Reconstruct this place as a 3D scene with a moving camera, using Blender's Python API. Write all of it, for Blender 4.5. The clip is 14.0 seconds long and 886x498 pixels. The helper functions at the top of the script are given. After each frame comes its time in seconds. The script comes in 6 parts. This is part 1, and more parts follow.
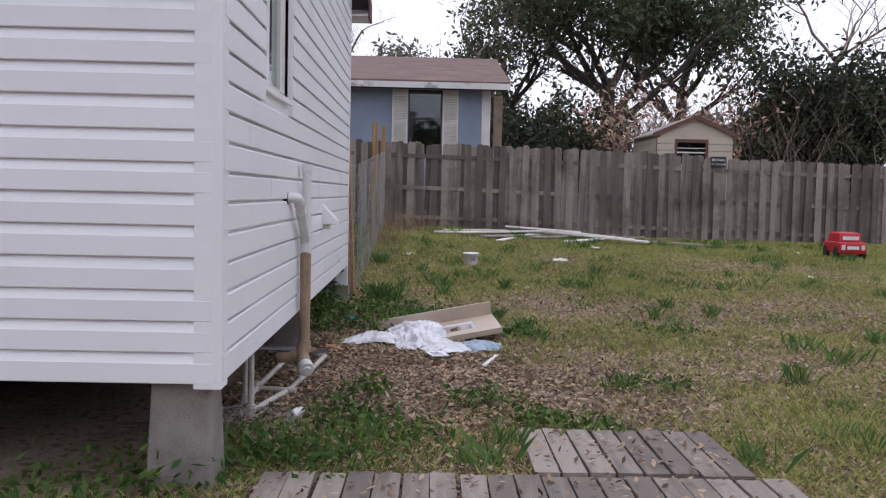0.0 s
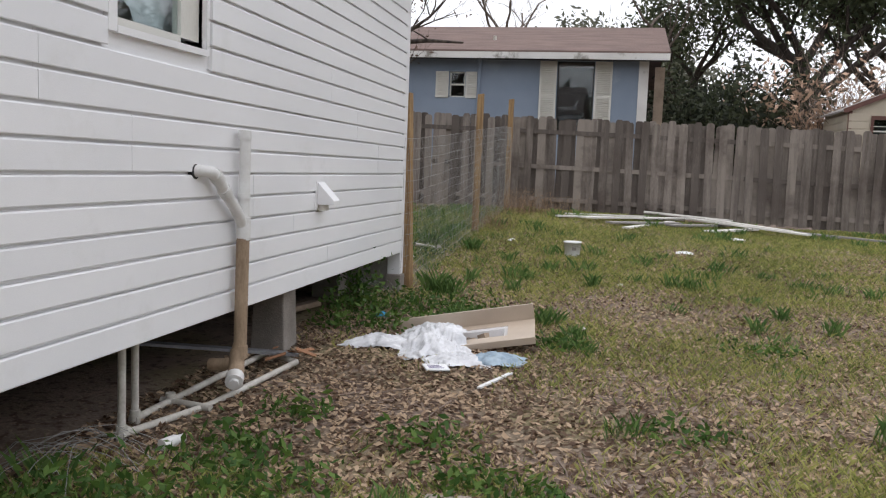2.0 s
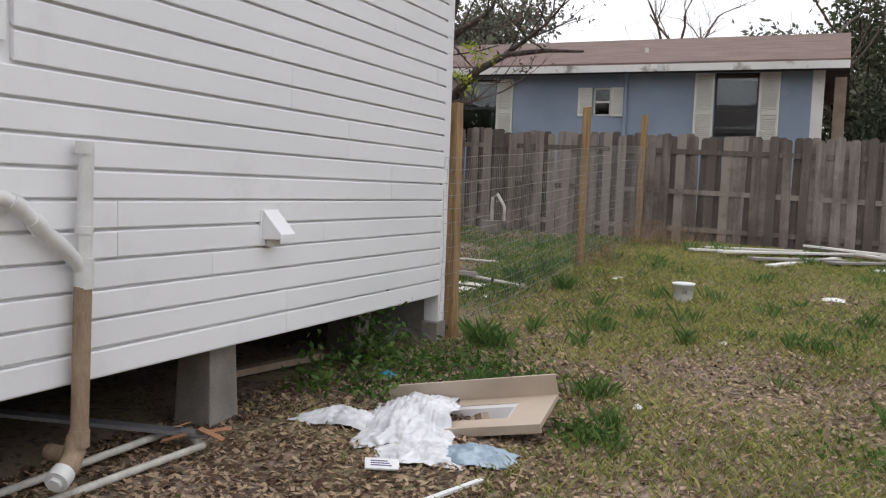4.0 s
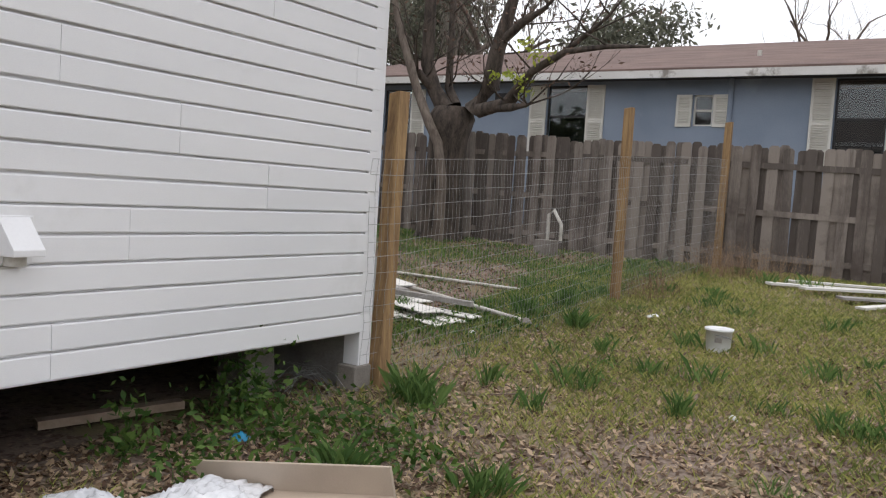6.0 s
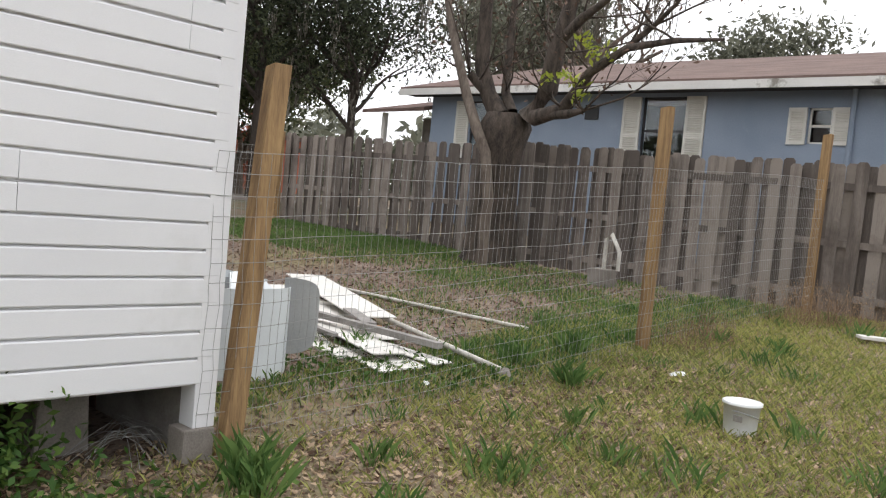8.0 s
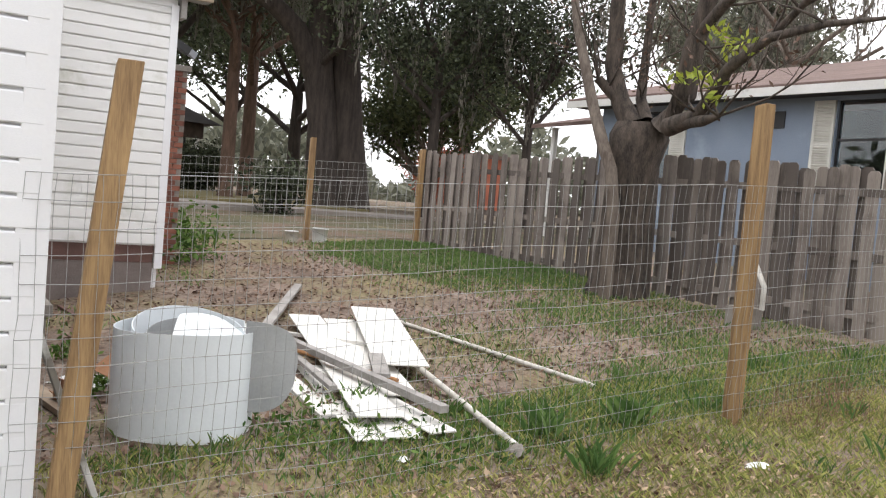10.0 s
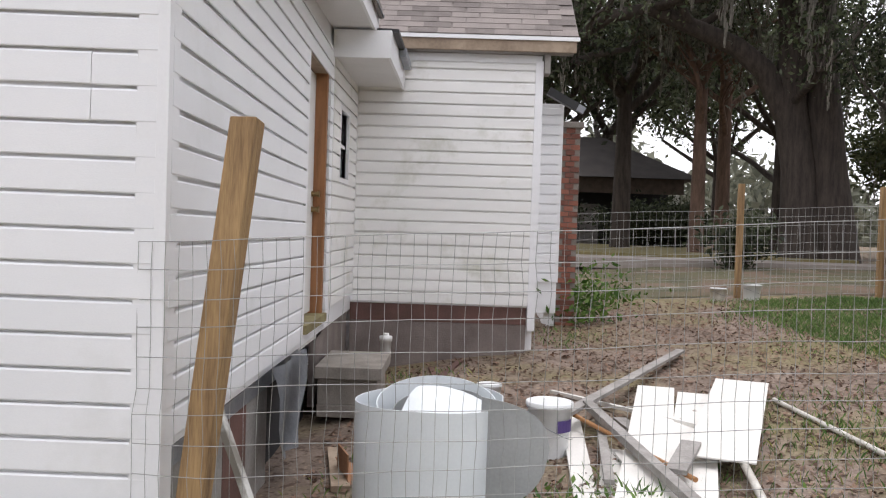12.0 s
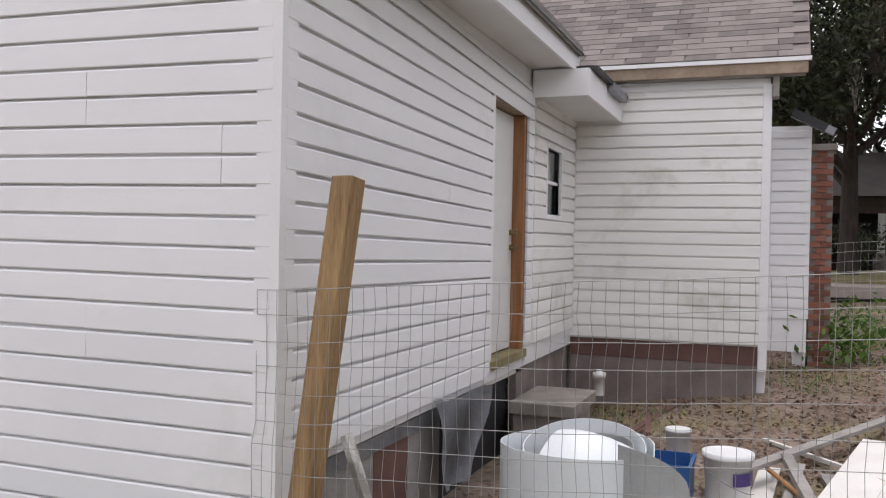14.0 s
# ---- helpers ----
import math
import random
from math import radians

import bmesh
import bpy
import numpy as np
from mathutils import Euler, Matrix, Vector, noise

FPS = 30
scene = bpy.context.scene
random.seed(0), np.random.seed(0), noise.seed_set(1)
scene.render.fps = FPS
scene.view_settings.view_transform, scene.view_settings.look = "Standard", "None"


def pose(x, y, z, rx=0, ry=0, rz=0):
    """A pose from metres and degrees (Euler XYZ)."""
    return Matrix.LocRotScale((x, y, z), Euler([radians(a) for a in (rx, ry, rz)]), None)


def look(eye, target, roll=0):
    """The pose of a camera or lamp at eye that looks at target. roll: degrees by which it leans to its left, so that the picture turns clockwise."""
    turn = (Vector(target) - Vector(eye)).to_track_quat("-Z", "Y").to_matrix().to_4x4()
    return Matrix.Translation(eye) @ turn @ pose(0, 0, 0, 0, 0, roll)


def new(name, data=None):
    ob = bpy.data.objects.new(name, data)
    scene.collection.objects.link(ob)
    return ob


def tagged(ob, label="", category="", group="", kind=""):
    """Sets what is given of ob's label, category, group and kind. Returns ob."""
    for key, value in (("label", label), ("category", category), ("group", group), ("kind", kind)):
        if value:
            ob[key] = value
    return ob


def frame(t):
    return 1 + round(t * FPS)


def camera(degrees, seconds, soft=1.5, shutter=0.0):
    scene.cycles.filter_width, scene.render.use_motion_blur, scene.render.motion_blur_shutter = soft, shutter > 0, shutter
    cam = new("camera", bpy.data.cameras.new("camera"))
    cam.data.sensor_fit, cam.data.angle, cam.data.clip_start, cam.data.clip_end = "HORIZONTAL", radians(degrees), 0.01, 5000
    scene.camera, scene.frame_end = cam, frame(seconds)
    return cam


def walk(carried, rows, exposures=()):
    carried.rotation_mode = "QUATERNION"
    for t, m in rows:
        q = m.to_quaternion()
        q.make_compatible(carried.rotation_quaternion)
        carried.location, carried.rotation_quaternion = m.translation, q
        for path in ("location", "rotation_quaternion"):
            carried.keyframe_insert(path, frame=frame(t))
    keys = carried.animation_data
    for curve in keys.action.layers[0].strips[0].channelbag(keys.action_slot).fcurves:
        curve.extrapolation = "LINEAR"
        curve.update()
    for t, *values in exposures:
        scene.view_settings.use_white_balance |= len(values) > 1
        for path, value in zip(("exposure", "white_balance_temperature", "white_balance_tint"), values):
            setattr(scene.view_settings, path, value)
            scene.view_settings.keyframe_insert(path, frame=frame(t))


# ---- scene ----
cam = camera(53.8, 14.0, soft=1.2)

PATH = [
    (0, (-0.135, -0.338, 1.55), (-0.1, 1.657, 1.414), 1.3),
    (0.5, (0.235, -0.011, 1.551), (-0.01, 1.97, 1.432), 1.1),
    (1, (0.592, 0.425, 1.489), (0.198, 2.379, 1.325), 0.9),
    (1.5, (0.952, 0.821, 1.537), (0.604, 2.782, 1.353), 1.2),
    (2, (1.257, 1.237, 1.56), (0.844, 3.184, 1.366), 2.2),
    (2.5, (1.482, 1.756, 1.576), (0.944, 3.672, 1.384), 3.5),
    (3, (1.727, 2.227, 1.569), (1.078, 4.111, 1.404), 2.7),
    (5.5, (2.521, 4.966, 1.639), (1.471, 6.661, 1.487), 3.4),
    (6, (2.704, 5.505, 1.627), (1.588, 7.159, 1.492), 3.6),
    (6.5, (2.755, 6.111, 1.615), (1.593, 7.731, 1.46), 4.1),
    (7, (2.84, 6.691, 1.625), (1.604, 8.257, 1.482), 4.2),
    (9.5, (2.764, 9.286, 1.8), (1.174, 10.494, 1.691), 6.1),
    (10, (2.751, 9.787, 1.855), (1.058, 10.845, 1.737), 5.1),
    (10.5, (2.64, 10.259, 1.865), (0.826, 11.092, 1.749), 4.9),
    (11, (2.504, 10.643, 1.913), (0.564, 11.123, 1.833), 4.5),
    (11.5, (2.426, 11.106, 1.939), (0.433, 11.261, 1.9), 3.0),
    (12, (2.303, 11.466, 1.923), (0.304, 11.426, 1.863), 1.9),
    (12.5, (2.185, 11.807, 1.974), (0.211, 11.489, 1.927), 1.5),
    (13, (2.232, 12.135, 2.019), (0.324, 11.536, 1.978), 1.8),
    (13.5, (2.224, 12.283, 2.038), (0.353, 11.577, 2.005), 2.0),
    (14, (2.235, 12.344, 2.039), (0.365, 11.635, 2.022), 1.1),
]
walk(cam, [(t, look(eye, target, roll)) for t, eye, target, roll in PATH],
     [(0, 0.06, 5950, 21), (1.0, 0.12, 6100, 18), (2, 0.22, 6350, 13), (3, 0.2, 6400, 13), (5.5, 0.20, 6400, 13), (7.2, 0.35, 6450, 12), (9.4, 0.80, 6500, 11), (10.5, 0.86, 6480, 13), (11.0, 0.78, 6450, 13), (12.5, 0.54, 6400, 16), (14, 0.36, 6450, 17)])

# ---------------------------------------------------------------- sky and light
world = bpy.data.worlds.new("sky")
scene.world = world
world.use_nodes = True
wn, wl = world.node_tree.nodes, world.node_tree.links
wn.clear()
w_out, w_bg = wn.new("ShaderNodeOutputWorld"), wn.new("ShaderNodeBackground")
w_sky, w_mix, w_hs = wn.new("ShaderNodeTexSky"), wn.new("ShaderNodeMixRGB"), wn.new("ShaderNodeHueSaturation")
w_sky.sky_type, w_sky.sun_disc = "NISHITA", False
w_sky.sun_elevation, w_sky.sun_rotation = radians(86), radians(-56)
w_hs.inputs["Saturation"].default_value = 0.25
w_mix.inputs[0].default_value = 0.9          # a closed, even cloud layer over the clear sky
w_mix.inputs[2].default_value = (9.6, 9.75, 10.0, 1)
w_bg.inputs[1].default_value = 0.115
wl.new(w_sky.outputs[0], w_hs.inputs["Color"])
wl.new(w_hs.outputs[0], w_mix.inputs[1])
wl.new(w_mix.outputs[0], w_bg.inputs[0])
wl.new(w_bg.outputs[0], w_out.inputs[0])
sun = new("sun", bpy.data.lights.new("sun", "SUN"))
sun.data.energy, sun.data.angle, sun.data.color = 0.9, radians(25), (1, 0.97, 0.93)
sun.matrix_world = look((-1.5, 8.0, 28), (0, 7, 0))


# ---------------------------------------------------------------- materials
def mat(name, c1, c2=None, scale=3.0, rough=0.7, bump=0.0, fine=60.0, metal=0.0, island=0.0, objrand=0.0, stretch=None,
        stain=None, stain_scale=0.9, stain_lo=0.5, stain_hi=0.65, spec=0.5):
    m = bpy.data.materials.new(name)
    m.use_nodes = True
    n, l = m.node_tree.nodes, m.node_tree.links
    b = n["Principled BSDF"]
    b.inputs["Roughness"].default_value, b.inputs["Metallic"].default_value = rough, metal
    b.inputs["Specular IOR Level"].default_value = spec
    geo = n.new("ShaderNodeNewGeometry")
    src = geo.outputs["Position"]
    if stretch:
        mp = n.new("ShaderNodeMapping")
        mp.inputs["Scale"].default_value = stretch
        l.new(src, mp.inputs[0])
        src = mp.outputs[0]
    big, small = n.new("ShaderNodeTexNoise"), n.new("ShaderNodeTexNoise")
    big.inputs["Scale"].default_value, big.inputs["Detail"].default_value = scale, 5
    small.inputs["Scale"].default_value, small.inputs["Detail"].default_value = fine, 3
    l.new(src, big.inputs["Vector"]), l.new(src, small.inputs["Vector"])
    ramp = n.new("ShaderNodeValToRGB")
    ramp.color_ramp.elements[0].position, ramp.color_ramp.elements[1].position = 0.3, 0.7
    c2 = c2 or tuple(v * 0.8 for v in c1)
    ramp.color_ramp.elements[0].color, ramp.color_ramp.elements[1].color = (*c2, 1), (*c1, 1)
    add = n.new("ShaderNodeMath")
    add.operation = "MULTIPLY_ADD"
    add.inputs[1].default_value = 0.45
    l.new(small.outputs[0], add.inputs[0])
    sc = n.new("ShaderNodeMath")
    sc.operation = "MULTIPLY_ADD"
    sc.inputs[1].default_value, sc.inputs[2].default_value = 0.9, -0.17
    l.new(big.outputs[0], sc.inputs[0])
    l.new(sc.outputs[0], add.inputs[2])
    fac = add.outputs[0]
    for amount, node_type, out in ((island, "ShaderNodeNewGeometry", "Random Per Island"), (objrand, "ShaderNodeObjectInfo", "Random")):
        if amount:
            r, ma = n.new(node_type), n.new("ShaderNodeMath")
            ma.operation = "MULTIPLY_ADD"
            ma.inputs[1].default_value = amount
            sub = n.new("ShaderNodeMath")
            sub.operation = "SUBTRACT"
            sub.inputs[1].default_value = amount / 2
            l.new(r.outputs[out], ma.inputs[0]), l.new(fac, sub.inputs[0]), l.new(sub.outputs[0], ma.inputs[2])
            fac = ma.outputs[0]
    l.new(fac, ramp.inputs[0])
    col = ramp.outputs[0]
    if stain:
        sn, sr, mx = n.new("ShaderNodeTexNoise"), n.new("ShaderNodeMapRange"), n.new("ShaderNodeMixRGB")
        sn.inputs["Scale"].default_value, sn.inputs["Detail"].default_value, sn.inputs["Roughness"].default_value = stain_scale, 7, 0.65
        l.new(geo.outputs["Position"], sn.inputs["Vector"])
        sr.inputs[1].default_value, sr.inputs[2].default_value = stain_lo, stain_hi
        l.new(sn.outputs[0], sr.inputs[0]), l.new(sr.outputs[0], mx.inputs[0]), l.new(col, mx.inputs[1])
        mx.inputs[2].default_value = (*stain, 1)
        col = mx.outputs[0]
    l.new(col, b.inputs["Base Color"])
    if bump:
        bp = n.new("ShaderNodeBump")
        bp.inputs["Strength"].default_value, bp.inputs["Distance"].default_value = bump, 0.01
        l.new(small.outputs[0], bp.inputs["Height"]), l.new(bp.outputs[0], b.inputs["Normal"])
    return m


def leaf_mat(name, c1, c2, rough=0.6):
    m = mat(name, c1, c2, scale=0.6, rough=rough, island=0.9, fine=4, spec=0.25)
    n, l = m.node_tree.nodes, m.node_tree.links
    b, tr, mx = n["Principled BSDF"], n.new("ShaderNodeBsdfTranslucent"), n.new("ShaderNodeMixShader")
    l.new(b.inputs["Base Color"].links[0].from_socket, tr.inputs[0])
    mx.inputs[0].default_value = 0.3
    l.new(b.outputs[0], mx.inputs[1]), l.new(tr.outputs[0], mx.inputs[2])
    l.new(mx.outputs[0], n["Material Output"].inputs[0])
    return m


def glass_mat(name, color=(0.9, 0.95, 0.95), rough=0.02):
    m = bpy.data.materials.new(name)
    m.use_nodes = True
    n, l = m.node_tree.nodes, m.node_tree.links
    n.remove(n["Principled BSDF"])
    gl, tr, mx, fr = n.new("ShaderNodeBsdfGlossy"), n.new("ShaderNodeBsdfTransparent"), n.new("ShaderNodeMixShader"), n.new("ShaderNodeMapRange")
    lw, pw = n.new("ShaderNodeLayerWeight"), n.new("ShaderNodeMath")
    pw.operation, pw.inputs[1].default_value = "POWER", 4.0
    fr.inputs[3].default_value, fr.inputs[4].default_value = 0.06, 0.85
    l.new(lw.outputs["Facing"], pw.inputs[0]), l.new(pw.outputs[0], fr.inputs[0])
    gl.inputs["Roughness"].default_value = rough
    tr.inputs[0].default_value = (*color, 1)
    l.new(fr.outputs[0], mx.inputs[0]), l.new(tr.outputs[0], mx.inputs[1]), l.new(gl.outputs[0], mx.inputs[2])
    l.new(mx.outputs[0], n["Material Output"].inputs[0])
    return m


M_SIDING = mat("white_vinyl", (0.87, 0.87, 0.88), (0.81, 0.815, 0.83), scale=0.7, rough=0.42, bump=0.06, fine=90, objrand=0.25, stretch=(1, 1, 3),
               stain=(0.72, 0.72, 0.71), stain_scale=1.6, stain_lo=0.58, stain_hi=0.85)
M_SIDING_OLD = mat("mildewed_vinyl", (0.88, 0.87, 0.85), (0.81, 0.80, 0.78), scale=0.8, rough=0.55, bump=0.08, fine=70, objrand=0.3,
                   stretch=(1, 1, 4), stain=(0.42, 0.42, 0.31), stain_scale=1.7, stain_lo=0.55, stain_hi=0.85)
M_TRIM = mat("white_trim", (0.87, 0.87, 0.88), (0.82, 0.82, 0.83), scale=1.5, rough=0.4, bump=0.03)
M_SOFFIT = mat("soffit_paint", (0.78, 0.77, 0.76), (0.7, 0.69, 0.68), scale=2, rough=0.6)
M_CONC = mat("pier_concrete", (0.30, 0.27, 0.24), (0.18, 0.16, 0.14), scale=5, rough=0.9, bump=0.5, fine=90)
M_CONC_DARK = mat("damp_concrete", (0.25, 0.21, 0.19), (0.16, 0.13, 0.12), scale=4, rough=0.9, bump=0.4, fine=70)
M_BROWNBAND = mat("red_brown_paint", (0.17, 0.085, 0.07), (0.10, 0.055, 0.045), scale=3, rough=0.75, bump=0.2)
M_UNDER = mat("joist_wood", (0.12, 0.09, 0.07), (0.07, 0.05, 0.04), scale=4, rough=0.9)
M_PVC = mat("dirty_pvc", (0.62, 0.60, 0.55), (0.40, 0.37, 0.32), scale=9, rough=0.5)
M_PVC_CLEAN = mat("white_pvc", (0.76, 0.76, 0.75), (0.66, 0.65, 0.63), scale=9, rough=0.35)
M_RUSTPIPE = mat("soiled_drain_pipe", (0.42, 0.31, 0.21), (0.24, 0.17, 0.11), scale=11, rough=0.8, bump=0.3, fine=80, stretch=(1, 1, 0.4))
M_METAL = mat("galvanised_sheet", (0.34, 0.35, 0.37), (0.22, 0.23, 0.25), scale=6, rough=0.5, metal=0.7, bump=0.1)
M_WIRE = mat("galvanised_wire", (0.42, 0.42, 0.41), (0.3, 0.3, 0.29), scale=8, rough=0.55, metal=0.4)
M_POST = mat("treated_post_wood", (0.42, 0.27, 0.125), (0.17, 0.098, 0.045), scale=4, rough=0.75, bump=0.35, fine=26, stretch=(6, 6, 0.35))
M_FENCE = mat("weathered_fence_wood", (0.29, 0.25, 0.218), (0.115, 0.096, 0.084), scale=2.2, rough=0.9, bump=0.5, fine=30, stretch=(5, 5, 0.4),
              objrand=0.55, stain=(0.09, 0.07, 0.06), stain_scale=1.1, stain_lo=0.5, stain_hi=0.72)
M_DECK = mat("grey_deck_wood", (0.30, 0.255, 0.22), (0.15, 0.125, 0.105), scale=3, rough=0.9, bump=0.5, fine=40, stretch=(5, 0.7, 5), objrand=0.5)
M_BLUE = mat("blue_stucco", (0.27, 0.325, 0.405), (0.205, 0.255, 0.325), scale=0.8, rough=0.85, bump=0.3, fine=40, stain=(0.36, 0.42, 0.50),
             stain_scale=0.5, stain_lo=0.55, stain_hi=0.7)
M_ROOF = mat("brown_roof_shingle", (0.20, 0.135, 0.115), (0.115, 0.08, 0.07), scale=1.2, rough=0.95, bump=0.5, fine=25, stretch=(1, 3, 3))
M_FASCIA = mat("chipped_white_paint", (0.74, 0.73, 0.70), (0.6, 0.59, 0.56), scale=1.3, rough=0.6, stain=(0.25, 0.23, 0.2), stain_scale=1.4, stain_lo=0.58, stain_hi=0.66)
M_SHUTTER = mat("cream_shutter", (0.72, 0.71, 0.66), (0.62, 0.61, 0.56), scale=3, rough=0.6)
M_SHINGLE = mat("grey_brown_shingle", (0.225, 0.195, 0.18), (0.125, 0.107, 0.099), scale=2.5, rough=0.95, bump=0.6, fine=120, objrand=0.55)
M_BARE = mat("bare_wood", (0.40, 0.31, 0.23), (0.24, 0.18, 0.13), scale=4, rough=0.85, bump=0.3, fine=30)
M_JAMB = mat("stained_jamb", (0.35, 0.155, 0.06), (0.2, 0.085, 0.03), scale=4, rough=0.6, stretch=(6, 6, 0.5))
M_SILL = mat("mossy_sill", (0.28, 0.25, 0.12), (0.18, 0.14, 0.07), scale=6, rough=0.9)
M_DOOR = mat("white_door_paint", (0.74, 0.74, 0.72), (0.66, 0.66, 0.63), scale=2, rough=0.45)
M_BRASS = mat("worn_brass", (0.35, 0.25, 0.12), (0.2, 0.14, 0.07), rough=0.4, metal=0.9)
M_BRICK = mat("red_brick", (0.30, 0.12, 0.08), (0.17, 0.07, 0.05), scale=6, rough=0.9, bump=0.4, objrand=0.6)
# Near-black that puts shade into the colour; also the drain's dark collar.
M_DARK = mat("dark_parts_and_shade", (0.03, 0.03, 0.034), (0.018, 0.018, 0.02), rough=0.8)
M_BLACK = mat("black_plastic", (0.025, 0.025, 0.027), rough=0.5)
M_GLASS = glass_mat("window_glass")
M_CURTAIN = mat("white_curtain", (0.72, 0.73, 0.75), (0.55, 0.56, 0.59), scale=5, rough=0.9)
M_PLASTIC_W = mat("white_plastic", (0.78, 0.79, 0.79), (0.68, 0.69, 0.69), scale=6, rough=0.35)
M_COIL = mat("white_coil_sheet", (0.80, 0.84, 0.86), (0.73, 0.77, 0.79), scale=3, rough=0.35, bump=0.04)
M_COIL_IN = mat("grey_coil_back", (0.40, 0.41, 0.41), (0.31, 0.32, 0.32), scale=3, rough=0.45)
M_WHITEBOARD = mat("peeling_white_board", (0.76, 0.74, 0.70), (0.64, 0.62, 0.58), scale=3, rough=0.65, stain=(0.25, 0.20, 0.16), stain_scale=6, stain_lo=0.64, stain_hi=0.7)
M_GREYBOARD = mat("grey_scrap_wood", (0.36, 0.34, 0.32), (0.22, 0.205, 0.19), scale=5, rough=0.85, bump=0.3)
M_ORANGE = mat("rusty_rod", (0.42, 0.21, 0.08), (0.26, 0.12, 0.05), scale=7, rough=0.7)
M_COUNTER = mat("beige_countertop", (0.52, 0.43, 0.34), (0.44, 0.36, 0.285), scale=4, rough=0.45, fine=200)
M_BASIN = mat("white_basin", (0.78, 0.77, 0.77), (0.7, 0.68, 0.68), rough=0.25)
M_BAG = mat("clear_plastic_sheet", (0.78, 0.79, 0.81), (0.56, 0.57, 0.6), scale=8, rough=0.22, bump=0.5, fine=24)
M_TARP = mat("pale_blue_plastic", (0.34, 0.44, 0.52), (0.2, 0.28, 0.36), scale=9, rough=0.35, bump=0.4, fine=30)
M_BLUEP = mat("blue_plastic", (0.03, 0.13, 0.36), (0.02, 0.08, 0.25), rough=0.4)
M_CYAN = mat("cyan_plastic", (0.03, 0.30, 0.52), (0.02, 0.2, 0.4), rough=0.5)
M_RED = mat("red_toy_plastic", (0.50, 0.02, 0.03), (0.38, 0.015, 0.025), rough=0.35)
M_PURPLE = mat("purple_print", (0.10, 0.07, 0.22), (0.08, 0.05, 0.18), rough=0.5)
M_CARD = mat("brown_cardboard", (0.38, 0.20, 0.11), (0.25, 0.12, 0.06), scale=5, rough=0.9)
M_BEIGE = mat("beige_shed_siding", (0.52, 0.46, 0.36), (0.43, 0.38, 0.3), scale=2, rough=0.6)
M_SHEDTRIM = mat("brown_shed_trim", (0.14, 0.06, 0.045), (0.1, 0.045, 0.035), rough=0.6)
M_BARK = mat("grey_bark", (0.20, 0.165, 0.135), (0.085, 0.065, 0.052), scale=5, rough=0.95, bump=0.9, fine=22, stretch=(3, 3, 0.6))
M_BARK_DARK = mat("dark_oak_bark", (0.075, 0.058, 0.048), (0.03, 0.024, 0.02), scale=3, rough=0.95, bump=0.9, fine=14, stretch=(3, 3, 0.5))
M_BARK_RED = mat("reddish_bark", (0.17, 0.105, 0.075), (0.08, 0.05, 0.036), scale=3, rough=0.95, bump=0.8, fine=14, stretch=(3, 3, 0.5))
M_BARK_FORK = mat("damp_brown_bark", (0.115, 0.09, 0.072), (0.02, 0.016, 0.013), scale=4, rough=0.95, bump=0.9, fine=24, stretch=(3, 3, 0.8))
M_ROOF_DARK = mat("dark_far_roof", (0.05, 0.043, 0.04), (0.028, 0.024, 0.023), scale=1.5, rough=0.95)
M_TWIG = mat("bare_twig", (0.30, 0.225, 0.18), (0.16, 0.12, 0.095), scale=3, rough=0.9, island=0.5)
M_LEAF_OAK = leaf_mat("oak_leaf", (0.12, 0.14, 0.075), (0.05, 0.065, 0.035))
M_LEAF_DARK = leaf_mat("dark_leaf", (0.066, 0.078, 0.042), (0.024, 0.03, 0.018))
# Pale grey-green: mossy trees, and distance haze put into the far ones.
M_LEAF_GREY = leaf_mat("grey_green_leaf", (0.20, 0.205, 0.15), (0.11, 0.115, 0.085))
M_LEAF_MID = leaf_mat("mid_green_leaf", (0.115, 0.13, 0.06), (0.045, 0.058, 0.028))
M_LEAF_LIME = leaf_mat("lime_leaf", (0.42, 0.46, 0.07), (0.27, 0.33, 0.05))
M_LEAF_PALE = leaf_mat("dry_pale_leaf", (0.60, 0.42, 0.30), (0.38, 0.25, 0.17))
M_MOSS = leaf_mat("hanging_moss", (0.24, 0.22, 0.18), (0.13, 0.12, 0.10))
M_GRASS = leaf_mat("grass_blade", (0.43, 0.43, 0.14), (0.18, 0.22, 0.06))
M_LUSH = leaf_mat("lush_grass_blade", (0.17, 0.27, 0.08), (0.075, 0.15, 0.04))
M_STRAW = leaf_mat("dry_grass_blade", (0.55, 0.44, 0.25), (0.33, 0.25, 0.14))
M_LITTER = leaf_mat("fallen_leaf", (0.50, 0.37, 0.25), (0.10, 0.058, 0.036))
M_LITTER_OLD = leaf_mat("rotting_leaf", (0.27, 0.175, 0.125), (0.085, 0.05, 0.034))
M_WEED = leaf_mat("weed_leaf", (0.115, 0.19, 0.04), (0.045, 0.10, 0.02))
M_DEADSTEM = leaf_mat("dead_weed_stem", (0.36, 0.25, 0.16), (0.17, 0.11, 0.07))


# ---------------------------------------------------------------- mesh helpers
def box(bm, x0, x1, y0, y1, z0, z1, m=None):
    v = [bm.verts.new(p) for p in ((x0, y0, z0), (x1, y0, z0), (x1, y1, z0), (x0, y1, z0), (x0, y0, z1), (x1, y0, z1), (x1, y1, z1), (x0, y1, z1))]
    if m is not None:
        for q in v:
            q.co = m @ q.co
    for f in ((3, 2, 1, 0), (4, 5, 6, 7), (0, 1, 5, 4), (1, 2, 6, 5), (2, 3, 7, 6), (3, 0, 4, 7)):
        bm.faces.new([v[i] for i in f])
    return v


